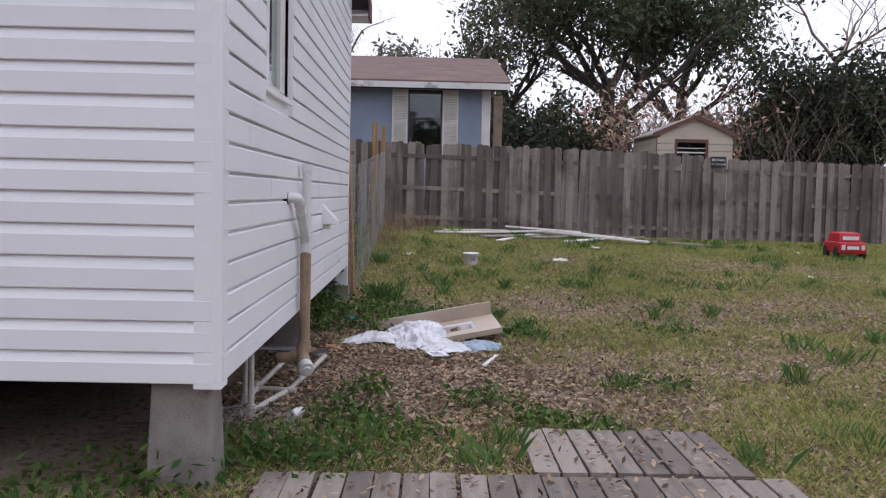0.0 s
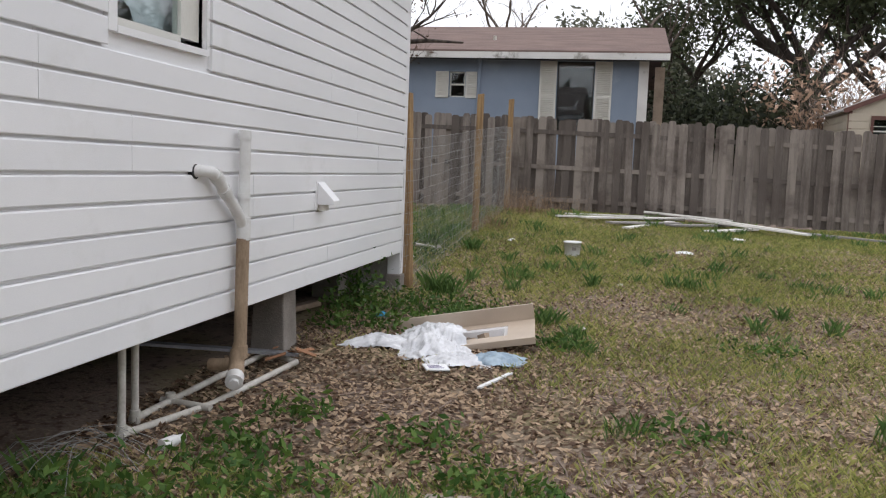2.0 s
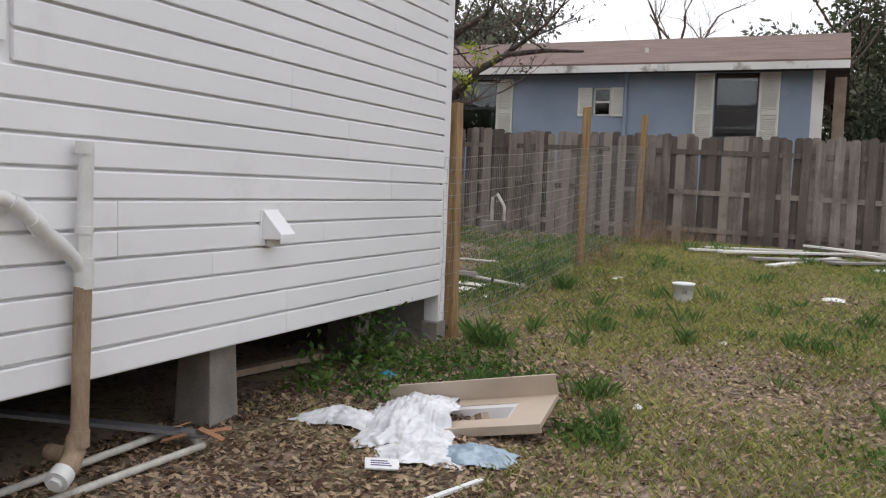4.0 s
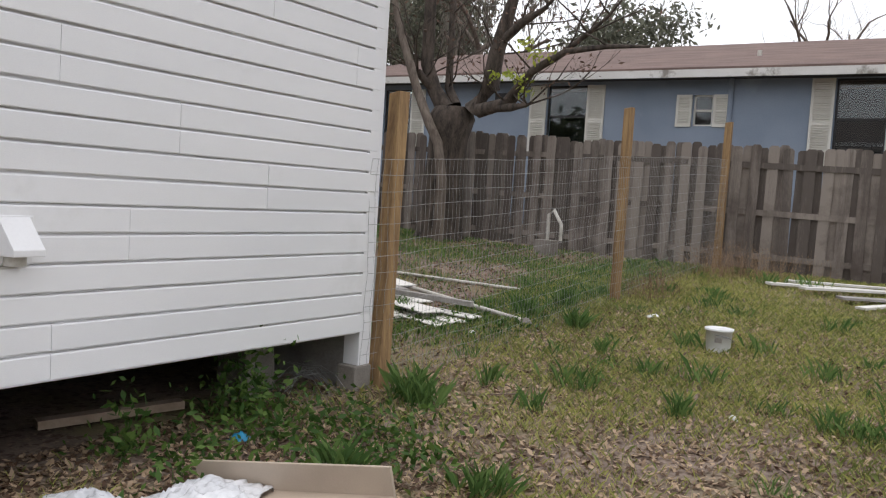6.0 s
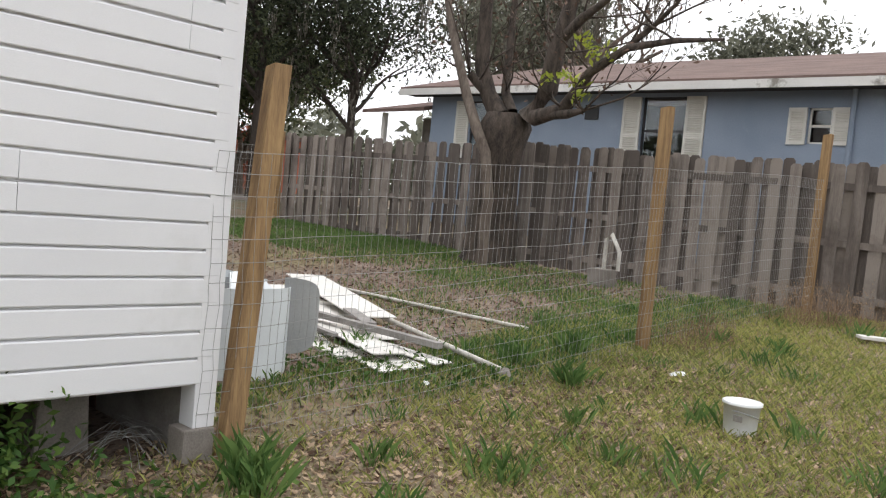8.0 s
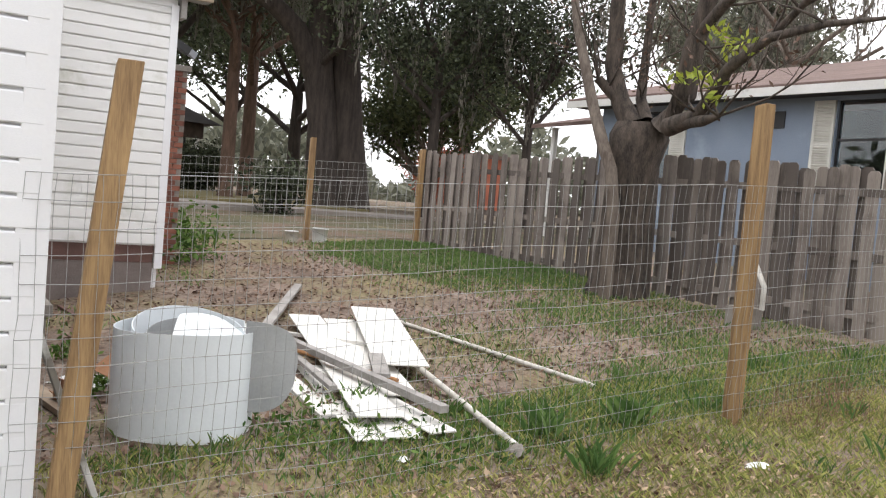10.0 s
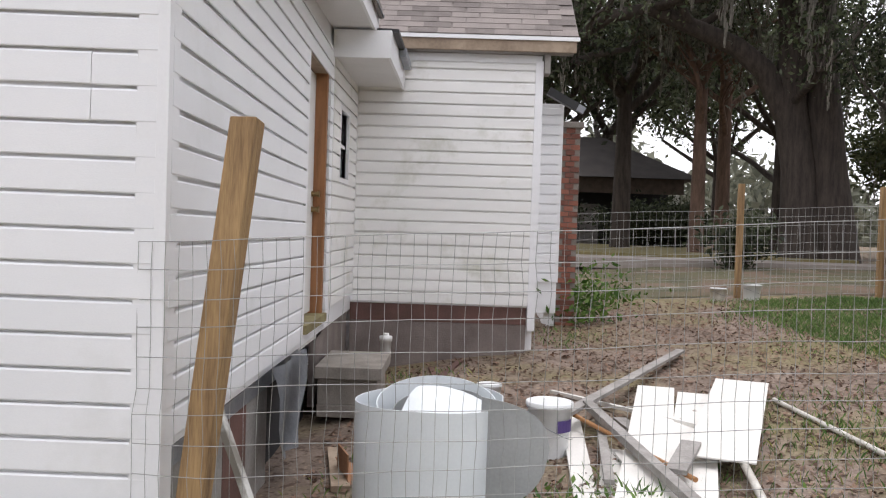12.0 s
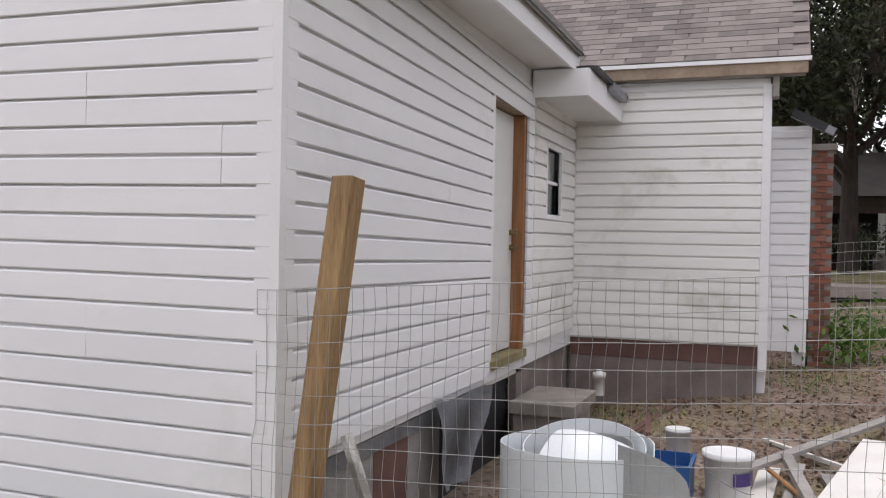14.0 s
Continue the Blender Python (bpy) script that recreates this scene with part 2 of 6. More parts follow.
def beam(bm, a, b, w, h, up=(0, 0, 1)):
    """A bar of section w x h from a to b."""
    a, b = Vector(a), Vector(b)
    d = (b - a).normalized()
    s = d.cross(Vector(up)).normalized()
    u = s.cross(d)
    vs = [bm.verts.new(p + s * i * w / 2 + u * j * h / 2) for p in (a, b) for i, j in ((-1, -1), (1, -1), (1, 1), (-1, 1))]
    for f in ((3, 2, 1, 0), (4, 5, 6, 7), (0, 1, 5, 4), (1, 2, 6, 5), (2, 3, 7, 6), (3, 0, 4, 7)):
        bm.faces.new([vs[i] for i in f])


def tube(bm, pts, radii, sides=10, cap=True):
    pts = [Vector(p) for p in pts]
    if isinstance(radii, (int, float)):
        radii = [radii] * len(pts)
    rings = []
    for i, p in enumerate(pts):
        d = (pts[min(i + 1, len(pts) - 1)] - pts[max(i - 1, 0)]).normalized()
        s = d.cross(Vector((0.3, 0.2, 1)) if abs(d.z) < 0.9 else Vector((1, 0.1, 0))).normalized()
        u = s.cross(d)
        rings.append([bm.verts.new(p + radii[i] * (math.cos(2 * math.pi * k / sides) * s + math.sin(2 * math.pi * k / sides) * u)) for k in range(sides)])
    for a, b in zip(rings, rings[1:]):
        for k in range(sides):
            f = bm.faces.new((a[k], a[(k + 1) % sides], b[(k + 1) % sides], b[k]))
            f.smooth = True
    if cap:
        for f in (bm.faces.new(rings[0][::-1]), bm.faces.new(rings[-1])):
            for e in f.edges:
                e.smooth = False


def lathe(bm, profile, cx=0, cy=0, sides=28):
    rings = [[bm.verts.new((cx + r * math.cos(2 * math.pi * k / sides), cy + r * math.sin(2 * math.pi * k / sides), z)) for k in range(sides)] for r, z in profile]
    for a, b in zip(rings, rings[1:]):
        for k in range(sides):
            f = bm.faces.new((a[k], a[(k + 1) % sides], b[(k + 1) % sides], b[k]))
            f.smooth = True
    for f in (bm.faces.new(rings[0][::-1]), bm.faces.new(rings[-1])):
        for e in f.edges:
            e.smooth = False


def mesh_of(name, bm, material, bevel=0.0):
    if bevel:
        bmesh.ops.bevel(bm, geom=bm.edges[:], offset=bevel, segments=2, affect="EDGES", profile=0.6)
    bmesh.ops.recalc_face_normals(bm, faces=bm.faces[:])
    me = bpy.data.meshes.new(name)
    bm.to_mesh(me)
    bm.free()
    me.materials.append(material)
    return me


def part(name, bm, material, parent=None, label="", bevel=0.0):
    ob = new(name, mesh_of(name, bm, material, bevel))
    if parent:
        ob.parent = parent
    if label:
        tagged(ob, label)
    return ob


def piece(name, me, parent, m):
    ob = new(name, me)
    ob.parent = parent
    ob.matrix_basis = m
    return ob


def thing(name, label, category, group="", kind=""):
    return tagged(new(name), label, category, group, kind)


def raw(name, verts, faces, material, parent=None, smooth=False):
    me = bpy.data.meshes.new(name)
    me.from_pydata(verts, [], faces)
    me.materials.append(material)
    if smooth:
        me.shade_smooth()
    ob = new(name, me)
    if parent:
        ob.parent = parent
    return ob


def boxes(name, parent, material, *dims, bevel=0.0, label=""):
    bm = bmesh.new()
    for d in dims:
        box(bm, *d)
    return part(name, bm, material, parent, label, bevel)


# ---------------------------------------------------------------- ground
GY = ((-60, 0.0), (4, 0.05), (7, 0.09), (9, 0.12), (10.3, 0.20), (13, 0.36), (14.2, 0.50), (17, 0.68), (19, 0.72), (30, 0.85), (500, 0.9))


def lump(x, y):
    return (noise.noise((x * 0.9, y * 0.9, 0)) * 0.025 + noise.noise((x * 3.1, y * 3.1, 4)) * 0.012) if abs(x) < 30 and -10 < y < 40 else 0.0


def ground_z(x, y):
    z = np.interp(y, [a for a, b in GY], [b for a, b in GY])
    if x < -1.6:
        z += min((-x - 1.6) * 0.08, 0.08) * max(0.0, 1 - abs(y - 12.4) / 2.2)
    if x < -3:
        z += min((-x - 3) * 0.035, 0.30) * min(max((y - 9.5) / 2, 0), 1)
    if x > 0.3:
        z -= min((x - 0.3) * 0.05, 0.17) * min(max((y - 13) / 4, 0), 1)
    return float(z) + lump(x, y)


def axis_cells(fine_lo, fine_hi, step, lo, hi):
    a, s = [fine_lo], step
    while a[0] > lo:
        s *= 1.35
        a.insert(0, max(a[0] - s, lo))
    v = fine_lo
    while v < fine_hi:
        v += step
        a.append(v)
    s = step
    while a[-1] < hi:
        s *= 1.35
        a.append(min(a[-1] + s, hi))
    return a


gx, gy = axis_cells(-14, 12, 0.16, -900, 900), axis_cells(-2, 20, 0.16, -900, 900)
verts = [(x, y, ground_z(x, y)) for y in gy for x in gx]
nx = len(gx)
faces = [(j * nx + i, j * nx + i + 1, (j + 1) * nx + i + 1, (j + 1) * nx + i) for j in range(len(gy) - 1) for i in range(nx - 1)]


def soil_material():
    m = mat("soil_and_thin_turf", (0.285, 0.225, 0.185), (0.135, 0.102, 0.082), scale=1.9, rough=0.97, bump=0.8, fine=45, spec=0.2)
    n, l = m.node_tree.nodes, m.node_tree.links
    b = n["Principled BSDF"]
    col = b.inputs["Base Color"].links[0].from_socket
    geo = n.new("ShaderNodeNewGeometry")
    for k, (color, scale, lo, hi, seed) in enumerate((((0.20, 0.175, 0.088), 0.9, 0.46, 0.62, 0), ((0.085, 0.055, 0.04), 16, 0.53, 0.62, 9), ((0.31, 0.24, 0.175), 24, 0.58, 0.66, 17))):
        mp, no, mr, mx = n.new("ShaderNodeMapping"), n.new("ShaderNodeTexNoise"), n.new("ShaderNodeMapRange"), n.new("ShaderNodeMixRGB")
        mp.inputs["Location"].default_value = (seed, seed * 0.7, 0)
        no.inputs["Scale"].default_value, no.inputs["Detail"].default_value = scale, 8
        mr.inputs[1].default_value, mr.inputs[2].default_value, mr.inputs[4].default_value = lo, hi, 0.8
        l.new(geo.outputs["Position"], mp.inputs[0]), l.new(mp.outputs[0], no.inputs["Vector"])
        l.new(no.outputs[0], mr.inputs[0]), l.new(mr.outputs[0], mx.inputs[0]), l.new(col, mx.inputs[1])
        mx.inputs[2].default_value = (*color, 1)
        col = mx.outputs[0]
    l.new(col, b.inputs["Base Color"])
    return m


ground = tagged(raw("ground", verts, faces, soil_material(), smooth=True), "sandy soil with thin patchy turf and fallen leaves", "ground", kind="structure")

# ---------------------------------------------------------------- the white house
EX, SY, NY, AX = -1.13, 3.80, 10.28, -7.17     # east face, south face, north face, annex face
COURSE = 0.1475


def course_mesh(length, height=COURSE, cove=0.0):
    """One lap of vinyl along +x, facing -y, its lower edge at z = 0; cove is the share taken by a sloping upper part."""
    bm = bmesh.new()
    if cove:
        prof = ((0.0, 0.010), (-0.024, 0.0), (-0.028, 0.004), (-0.0275, height * (1 - cove)), (-0.025, height * (1 - cove) + 0.004), (-0.004, height), (-0.0015, height + 0.012), (0.0, height + 0.012))
    else:
        prof = ((0.0, 0.014), (-0.020, 0.0), (-0.027, -0.001), (-0.029, 0.004), (-0.027, height - 0.024), (-0.022, height - 0.0165), (-0.001, height - 0.015), (-0.001, height + 0.014), (0.0, height + 0.014))
    ends = [[bm.verts.new((x, y, z)) for y, z in prof] for x in (0, length)]
    for k in range(len(prof)):
        bm.faces.new((ends[0][k], ends[0][(k + 1) % len(prof)], ends[1][(k + 1) % len(prof)], ends[1][k]))
    bm.faces.new(ends[0][::-1]), bm.faces.new(ends[1])
    return bm


def siding(parent, origin, yaw, length, z0, z1, holes, joints, material, seed, exposed=COURSE, far_end=None, cove=0.0):
    """Laps on a wall: origin is the foot of its left end, seen from outside. holes: (u0, u1, z0, z1)."""
    rng = random.Random(seed)
    k, z = 0, z0
    far_end = far_end or exposed
    while z < z1 - 0.02:
        h = min((exposed + far_end) / 2, z1 - z)
        cuts = [0.0, length]
        for u0, u1, a, b in holes:
            if z + h > a + 0.01 and z < b - 0.01:
                cuts += [u0, u1]
        cuts += [u for row, u in joints if row == k]
        cuts = sorted(set(cuts))
        for a, b in zip(cuts, cuts[1:]):
            mid = (a + b) / 2
            if b - a < 0.01 or any(u0 < mid < u1 and z + h > p + 0.01 and z < q - 0.01 for u0, u1, p, q in holes):
                continue
            seam = 0.0028 if any(abs(b - u) < 1e-6 and row == k for row, u in joints) else 0.0006
            me = mesh_of("siding_lap", course_mesh(b - a - seam, h, cove), material)
            piece("siding_lap", me, parent, pose(*origin, 0, 0, yaw) @ pose(a, rng.uniform(-0.0012, 0.0012), z0 + k * (exposed + (far_end - exposed) * a / length), 0,
                                                                            -math.degrees(math.atan(k * (far_end - exposed) / length)) + rng.uniform(-0.03, 0.03), 0))
        k, z = k + 1, z + exposed


def wall(name, label, slabs, material=M_TRIM):
    ob = boxes(name, None, material, *slabs)
    return tagged(ob, label, "wall", kind="structure")


WIN_E = (4.93, 5.80, 2.14, 3.24)      # y0, y1, z0, z1 of the side window
wall_east = wall("wall_east", "white vinyl-sided gable wall on concrete piers", (
    (EX - 0.14, EX - 0.001, SY + 0.01, WIN_E[0], 0.62, 4.1), (EX - 0.14, EX - 0.001, WIN_E[1], NY - 0.01, 0.62, 4.1),
    (EX - 0.14, EX - 0.001, WIN_E[0], WIN_E[1], 0.62, WIN_E[2]), (EX - 0.14, EX - 0.001, WIN_E[0], WIN_E[1], WIN_E[3], 4.1)))
rows_e = ((14, 5.40), (15, 5.40), (8, 0.56), (9, 0.56), (6, 1.24), (7, 1.24), (4, 2.63), (5, 2.63), (2, 3.33), (3, 3.33), (10, 4.06), (11, 4.06), (4, 4.47), (5, 4.47), (8, 4.76), (9, 4.76), (6, 5.42), (7, 5.42), (0, 4.06), (1, 4.06), (12, 6.18), (13, 6.18), (14, 2.78), (15, 2.78), (12, 0.78), (13, 0.78))
siding(wall_east, (EX, SY + 0.02, 0), 90, NY - SY - 0.04, 0.607, 4.05, ((WIN_E[0] - SY - 0.09, WIN_E[1] - SY + 0.05, WIN_E[2] - 0.06, WIN_E[3] + 0.06),), rows_e, M_SIDING, 3, 0.1443, 0.1393)
wall_south = wall("wall_south", "white vinyl-sided end wall on concrete piers", ((-8.0, EX - 0.01, SY + 0.001, SY + 0.14, 0.62, 4.1),))
siding(wall_south, (-8.0, SY, 0), 0, 8.0 + EX - 0.02, 0.597, 4.05, (), (), M_SIDING, 4, 0.151, None, 0.36)
wall_west = wall("wall_west", "plain far wall of the white house", ((-8.14, -8.0, SY, NY, 0.1, 4.1),), M_SIDING)

DX0, DX1, DZ0, DZ1 = -5.17, -4.24, 1.13, 3.20       # back door
WX0, WX1, WZ0, WZ1 = -6.50, -5.93, 2.32, 2.96       # small back window
wall_north = wall("wall_north", "white vinyl-sided back wall with a door", (
    (DX1, EX - 0.01, NY - 0.14, NY - 0.001, 0.95, 4.1), (DX0, DX1, NY - 0.14, NY - 0.001, DZ1, 4.1), (DX0, DX1, NY - 0.14, NY - 0.001, 0.95, DZ0 - 0.08),
    (WX1, DX0, NY - 0.14, NY - 0.001, 0.95, 4.1), (-8.0, WX0, NY - 0.14, NY - 0.001, 0.95, 4.1),
    (WX0, WX1, NY - 0.14, NY - 0.001, 0.95, WZ0), (WX0, WX1, NY - 0.14, NY - 0.001, WZ1, 4.1)))
siding(wall_north, (EX - 0.02, NY, 0), 180, 5.41 + EX - 0.03, 1.003, 3.62,
       ((EX - 0.02 - DX1 - 0.05, (EX - 0.02 - DX0) + 0.05, DZ0 - 0.12, DZ1 + 0.05),), ((5, 1.4), (6, 1.4), (10, 2.1), (11, 2.1)), M_SIDING, 5, 0.1348, 0.1258)
siding(wall_north, (-5.44, NY, 0), 180, 7.17 - 5.44, 1.13, 3.40, ((-5.44 - WX1 - 0.05, -5.44 - WX0 + 0.05, WZ0 - 0.05, WZ1 + 0.05),), (), M_SIDING_OLD, 6, 0.127)

floor_deck = tagged(boxes("floor", None, M_UNDER, (-8.0, EX - 0.15, SY + 0.15, NY - 0.15, 0.95, 1.0)), "dark underside of the timber house floor", "floor", kind="structure")
for k in range(14):
    y = SY + 0.3 + k * 0.45
    boxes("joist", floor_deck, M_UNDER, (-8.0, EX - 0.15, y, y + 0.045, 0.72, 0.95))
tagged(boxes("ceiling", None, M_SOFFIT, (-8.0, EX - 0.15, SY + 0.15, NY - 0.15, 3.7, 3.74)), "plain ceiling inside the white house", "ceiling", kind="structure")
# Added backdrop wall, near-black so that the crawl space stays in deep shade.
tagged(boxes("foundation", None, M_DARK, (-5.1, -5.0, SY + 2.6, NY - 0.2, 0.0, 0.94), (-8.0, -5.1, SY + 2.6, SY + 2.7, 0.0, 0.94)), "added near-black wall that deepens the shade under the house", "foundation", kind="structure")
# edge boards under the laps
boxes("sill_board", wall_east, M_TRIM, (EX - 0.10, EX - 0.004, SY + 0.02, NY - 0.02, 0.592, 0.62))

# corner posts and trims
for nm, lab, x0, x1, y0, y1, z0, z1 in (
        ("trim", "white vinyl corner post", EX - 0.105, EX + 0.027, SY - 0.027, SY + 0.11, 0.575, 4.05),
        ("trim", "white vinyl corner post hanging below the wall", EX - 0.11, EX + 0.027, NY - 0.10, NY + 0.027, 0.37, 3.62),
        ("trim", "thin white joint strip on the back wall", -5.445, -5.405, NY, NY + 0.02, 1.10, 3.45),
        ("trim", "white inside corner strip", AX + 0.0, AX + 0.022, NY + 0.0, NY + 0.03, 1.05, 3.38),
        ("trim", "white corner post of the annex", AX - 0.08, AX + 0.027, 12.21, 12.295, 0.78, 3.69)):
    tagged(boxes(nm, None, M_TRIM, (x0, x1, y0, y1, z0, z1), bevel=0.004), lab, "trim", kind="structure")

# side window
window_1 = tagged(new("window_1"), "white sliding window with a torn pale curtain", "window", kind="structure")
y0, y1, z0, z1 = WIN_E
boxes("window_frame", window_1, M_TRIM, (EX - 0.10, EX + 0.030, y0 - 0.07, y0, z0 - 0.03, z1 + 0.05), (EX - 0.10, EX + 0.030, y1, y1 + 0.03, z0 - 0.03, z1 + 0.05),
      (EX - 0.10, EX + 0.030, y0, y1, z1, z1 + 0.05), (EX - 0.10, EX + 0.034, y0, y1, z0 - 0.035, z0))
boxes("sash", window_1, M_SHUTTER, (EX - 0.07, EX - 0.02, y1 - 0.20, y1 - 0.002, z0 + 0.04, z1), (EX - 0.07, EX - 0.02, y0, y0 + 0.035, z0 + 0.04, z1), (EX - 0.07, EX - 0.02, y0 + 0.035, y1 - 0.20, z0, z0 + 0.05))
boxes("pane", window_1, M_GLASS, (EX - 0.045, EX - 0.041, y0 + 0.035, y1 - 0.20, z0 + 0.05, z1)).visible_shadow = False
bm = bmesh.new()
cv = [[bm.verts.new((EX - 0.13 + 0.02 * math.sin(j * 1.7), y0 - 0.1 + j * 0.085, z0 + 0.10 + 0.10 * math.sin(j * 0.55) + i * 0.14)) for j in range(13)] for i in range(9)]
for i in range(8):
    for j in range(12):
        bm.faces.new((cv[i][j], cv[i][j + 1], cv[i + 1][j + 1], cv[i + 1][j])).smooth = True
part("curtain", bm, M_CURTAIN, window_1, "rumpled white curtain")

# back door
door_1 = tagged(new("door_1"), "closed white door with an orange-brown wooden jamb", "door", kind="structure")
boxes("door_leaf", door_1, M_DOOR, (DX0 + 0.05, DX1 - 0.01, NY - 0.13, NY - 0.085, DZ0, DZ1 - 0.06), bevel=0.004)
boxes("jamb", door_1, M_JAMB, (DX0 - 0.02, DX0 + 0.045, NY - 0.14, NY + 0.012, DZ0 - 0.02, DZ1 - 0.04))
boxes("jamb", door_1, M_TRIM, (DX1 - 0.012, DX1 + 0.045, NY - 0.14, NY + 0.022, DZ0 - 0.10, DZ1 + 0.02))
boxes("head", door_1, M_BARE, (DX0 - 0.04, DX1 - 0.012, NY - 0.14, NY + 0.014, DZ1 - 0.045, DZ1 + 0.02))
boxes("sill", door_1, M_SILL, (DX0 - 0.03, DX1 + 0.02, NY - 0.13, NY + 0.05, DZ0 - 0.085, DZ0 - 0.015), bevel=0.006)
boxes("gap", door_1, M_BLACK, (DX0 - 0.062, DX0 - 0.022, NY - 0.03, NY + 0.008, DZ0, DZ1 - 0.05))
for kz in (2.13, 2.0):
    bm = bmesh.new()
    tube(bm, ((DX0 + 0.11, NY - 0.086, kz), (DX0 + 0.11, NY - 0.05, kz), (DX0 + 0.11, NY - 0.02, kz)), (0.026, 0.018, 0.030), 12)
    part("knob", bm, M_BRASS, door_1, "worn brass lock")

# small back window
window_2 = tagged(new("window_2"), "small white two-pane back window", "window", kind="structure")
boxes("window_frame", window_2, M_TRIM, (WX0 - 0.045, WX0, NY - 0.12, NY + 0.028, WZ0 - 0.045, WZ1 + 0.045), (WX1, WX1 + 0.045, NY - 0.12, NY + 0.028, WZ0 - 0.045, WZ1 + 0.045),
      (WX0, WX1, NY - 0.12, NY + 0.028, WZ1, WZ1 + 0.045), (WX0, WX1, NY - 0.12, NY + 0.028, WZ0 - 0.045, WZ0), (WX0, WX1, NY - 0.05, NY - 0.01, 2.625, 2.655))
boxes("pane", window_2, M_GLASS, (WX0, WX1, NY - 0.04, NY - 0.037, WZ0, 2.625))
boxes("pane", window_2, M_GLASS, (WX0, WX1, NY - 0.03, NY - 0.027, 2.655, WZ1))
boxes("blind", window_2, M_CURTAIN, (WX0, WX1, NY - 0.10, NY - 0.095, 2.66, WZ1))

# piers and the skirt under the back wall
def pier(x, y, z1, w=0.30, label="tapered grey concrete pier under the house"):
    zb = ground_z(x, y) - 0.15
    bm = bmesh.new()
    v = box(bm, x - w / 2, x + w / 2, y - w / 2, y + w / 2, zb, z1)
    for q in v[4:]:
        q.co.x = x + (q.co.x - x) * 0.82
        q.co.y = y + (q.co.y - y) * 0.82
    return tagged(part("pier", bm, M_CONC, bevel=0.012), label, "pier", "house piers")


pier(-1.32, 3.98, 0.60, 0.33)
pier(-1.35, 7.42, 0.72, 0.28)
pier(-1.72, 9.72, 0.72, 0.30)
for px_, py_ in ((-3.6, 4.2), (-6.2, 4.2)):
    pier(px_, py_, 0.72)
block = boxes("concrete_block", None, M_CONC, (-1.24, -1.08, 10.12, 10.30, 0.08, 0.371), bevel=0.01)
tagged(block, "grey concrete block under the corner post", "block")

skirt = thing("skirting", "patched skirt of metal sheet and painted boards", "skirting")
boxes("ledger", skirt, M_FASCIA, (-5.4, EX - 0.10, NY - 0.10, NY - 0.03, 0.90, 1.0))
boxes("flashing", skirt, M_METAL, (-4.25, EX - 0.10, NY - 0.028, NY - 0.018, 0.84, 0.93))
for x0, x1, zz0, mm in ((-2.25, EX - 0.12, 0.1, M_GREYBOARD), (-2.75, -2.26, 0.1, M_BROWNBAND), (-3.30, -2.76, 0.12, M_GREYBOARD)):
    boxes("panel", skirt, mm, (x0, x1, NY - 0.07, NY - 0.035, zz0, 0.86))
bm = bmesh.new()
tin_top, tin_low = (Vector((-2.98, 10.34, 1.0)), Vector((-4.19, 10.34, 0.95))), (Vector((-2.91, 10.42, 0.46)), Vector((-3.37, 10.42, 0.42)))
rows = []
for j in range(7):
    f = j / 6
    row = []
    for i in range(6):
        q = tin_top[0].lerp(tin_top[1], i / 5).lerp(tin_low[0].lerp(tin_low[1], i / 5), f)
        q.y += 0.035 * math.sin(i * 1.25 + 1.2 * f) + 0.02 * math.sin(f * 6)
        row.append(bm.verts.new(q))
    rows.append(row)
for j in range(6):
    for i in range(5):
        bm.faces.new((rows[j][i], rows[j][i + 1], rows[j + 1][i + 1], rows[j + 1][i])).smooth = True
bmesh.ops.solidify(bm, geom=bm.faces[:], thickness=0.004)
part("tin_sheet", bm, M_METAL, skirt, "bent galvanised sheet")
boxes("panel", skirt, M_CONC_DARK, (-7.16, -5.15, NY - 0.09, NY - 0.03, 0.3, 1.12))
# Set-back near-black sheet, painted in for the shade below the back door.
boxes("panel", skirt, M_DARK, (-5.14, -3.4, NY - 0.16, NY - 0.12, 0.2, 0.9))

# concrete step at the back door
step = boxes("concrete_step", None, M_CONC, (-5.62, -4.78, 10.33, 10.84, 0.30, 0.40), (-5.60, -4.80, 10.33, 10.82, 0.40, 0.62), (-5.67, -4.75, 10.31, 10.86, 0.62, 0.72), bevel=0.008)
tagged(step, "worn grey concrete step below the back door", "step")
bm = bmesh.new()
lathe(bm, ((0.055, 0.55), (0.055, 0.72), (0.065, 0.72), (0.065, 0.77), (0.03, 0.775), (0.03, 0.80)), -6.40, 10.75, 16)
tagged(part("cleanout_pipe", bm, M_PVC_CLEAN), "short capped white pipe standing in the dirt", "pipe")

# main roof and eaves
roof = tagged(new("roof"), "low shingled roof of the white house", "roof", kind="structure")
bm = bmesh.new()
ridge_y, ridge_z = (SY + NY) / 2, 5.1
for ya, yb, za, zb in ((SY - 0.42, ridge_y, 3.72, ridge_z), (NY + 0.42, ridge_y, 3.72, ridge_z)):
    lo = [(x, ya, za) for x in (-5.55 if ya > ridge_y else -8.1, EX + 0.24)]
    hi = [(x, yb, zb) for x in (EX + 0.24, -5.55 if ya > ridge_y else -8.1)]
    vs = [bm.verts.new(p) for p in lo + hi]
    f = bm.faces.new(vs)
    e = bmesh.ops.extrude_face_region(bm, geom=[f])
    for q in e["geom"]:
        if isinstance(q, bmesh.types.BMVert):
            q.co.z += 0.09
part("shingle_sheet", bm, M_SHINGLE, roof)
bm = bmesh.new()
gv = [bm.verts.new(p) for p in ((EX - 0.02, SY, 4.05), (EX - 0.02, NY, 4.05), (EX - 0.02, ridge_y, ridge_z - 0.02))]
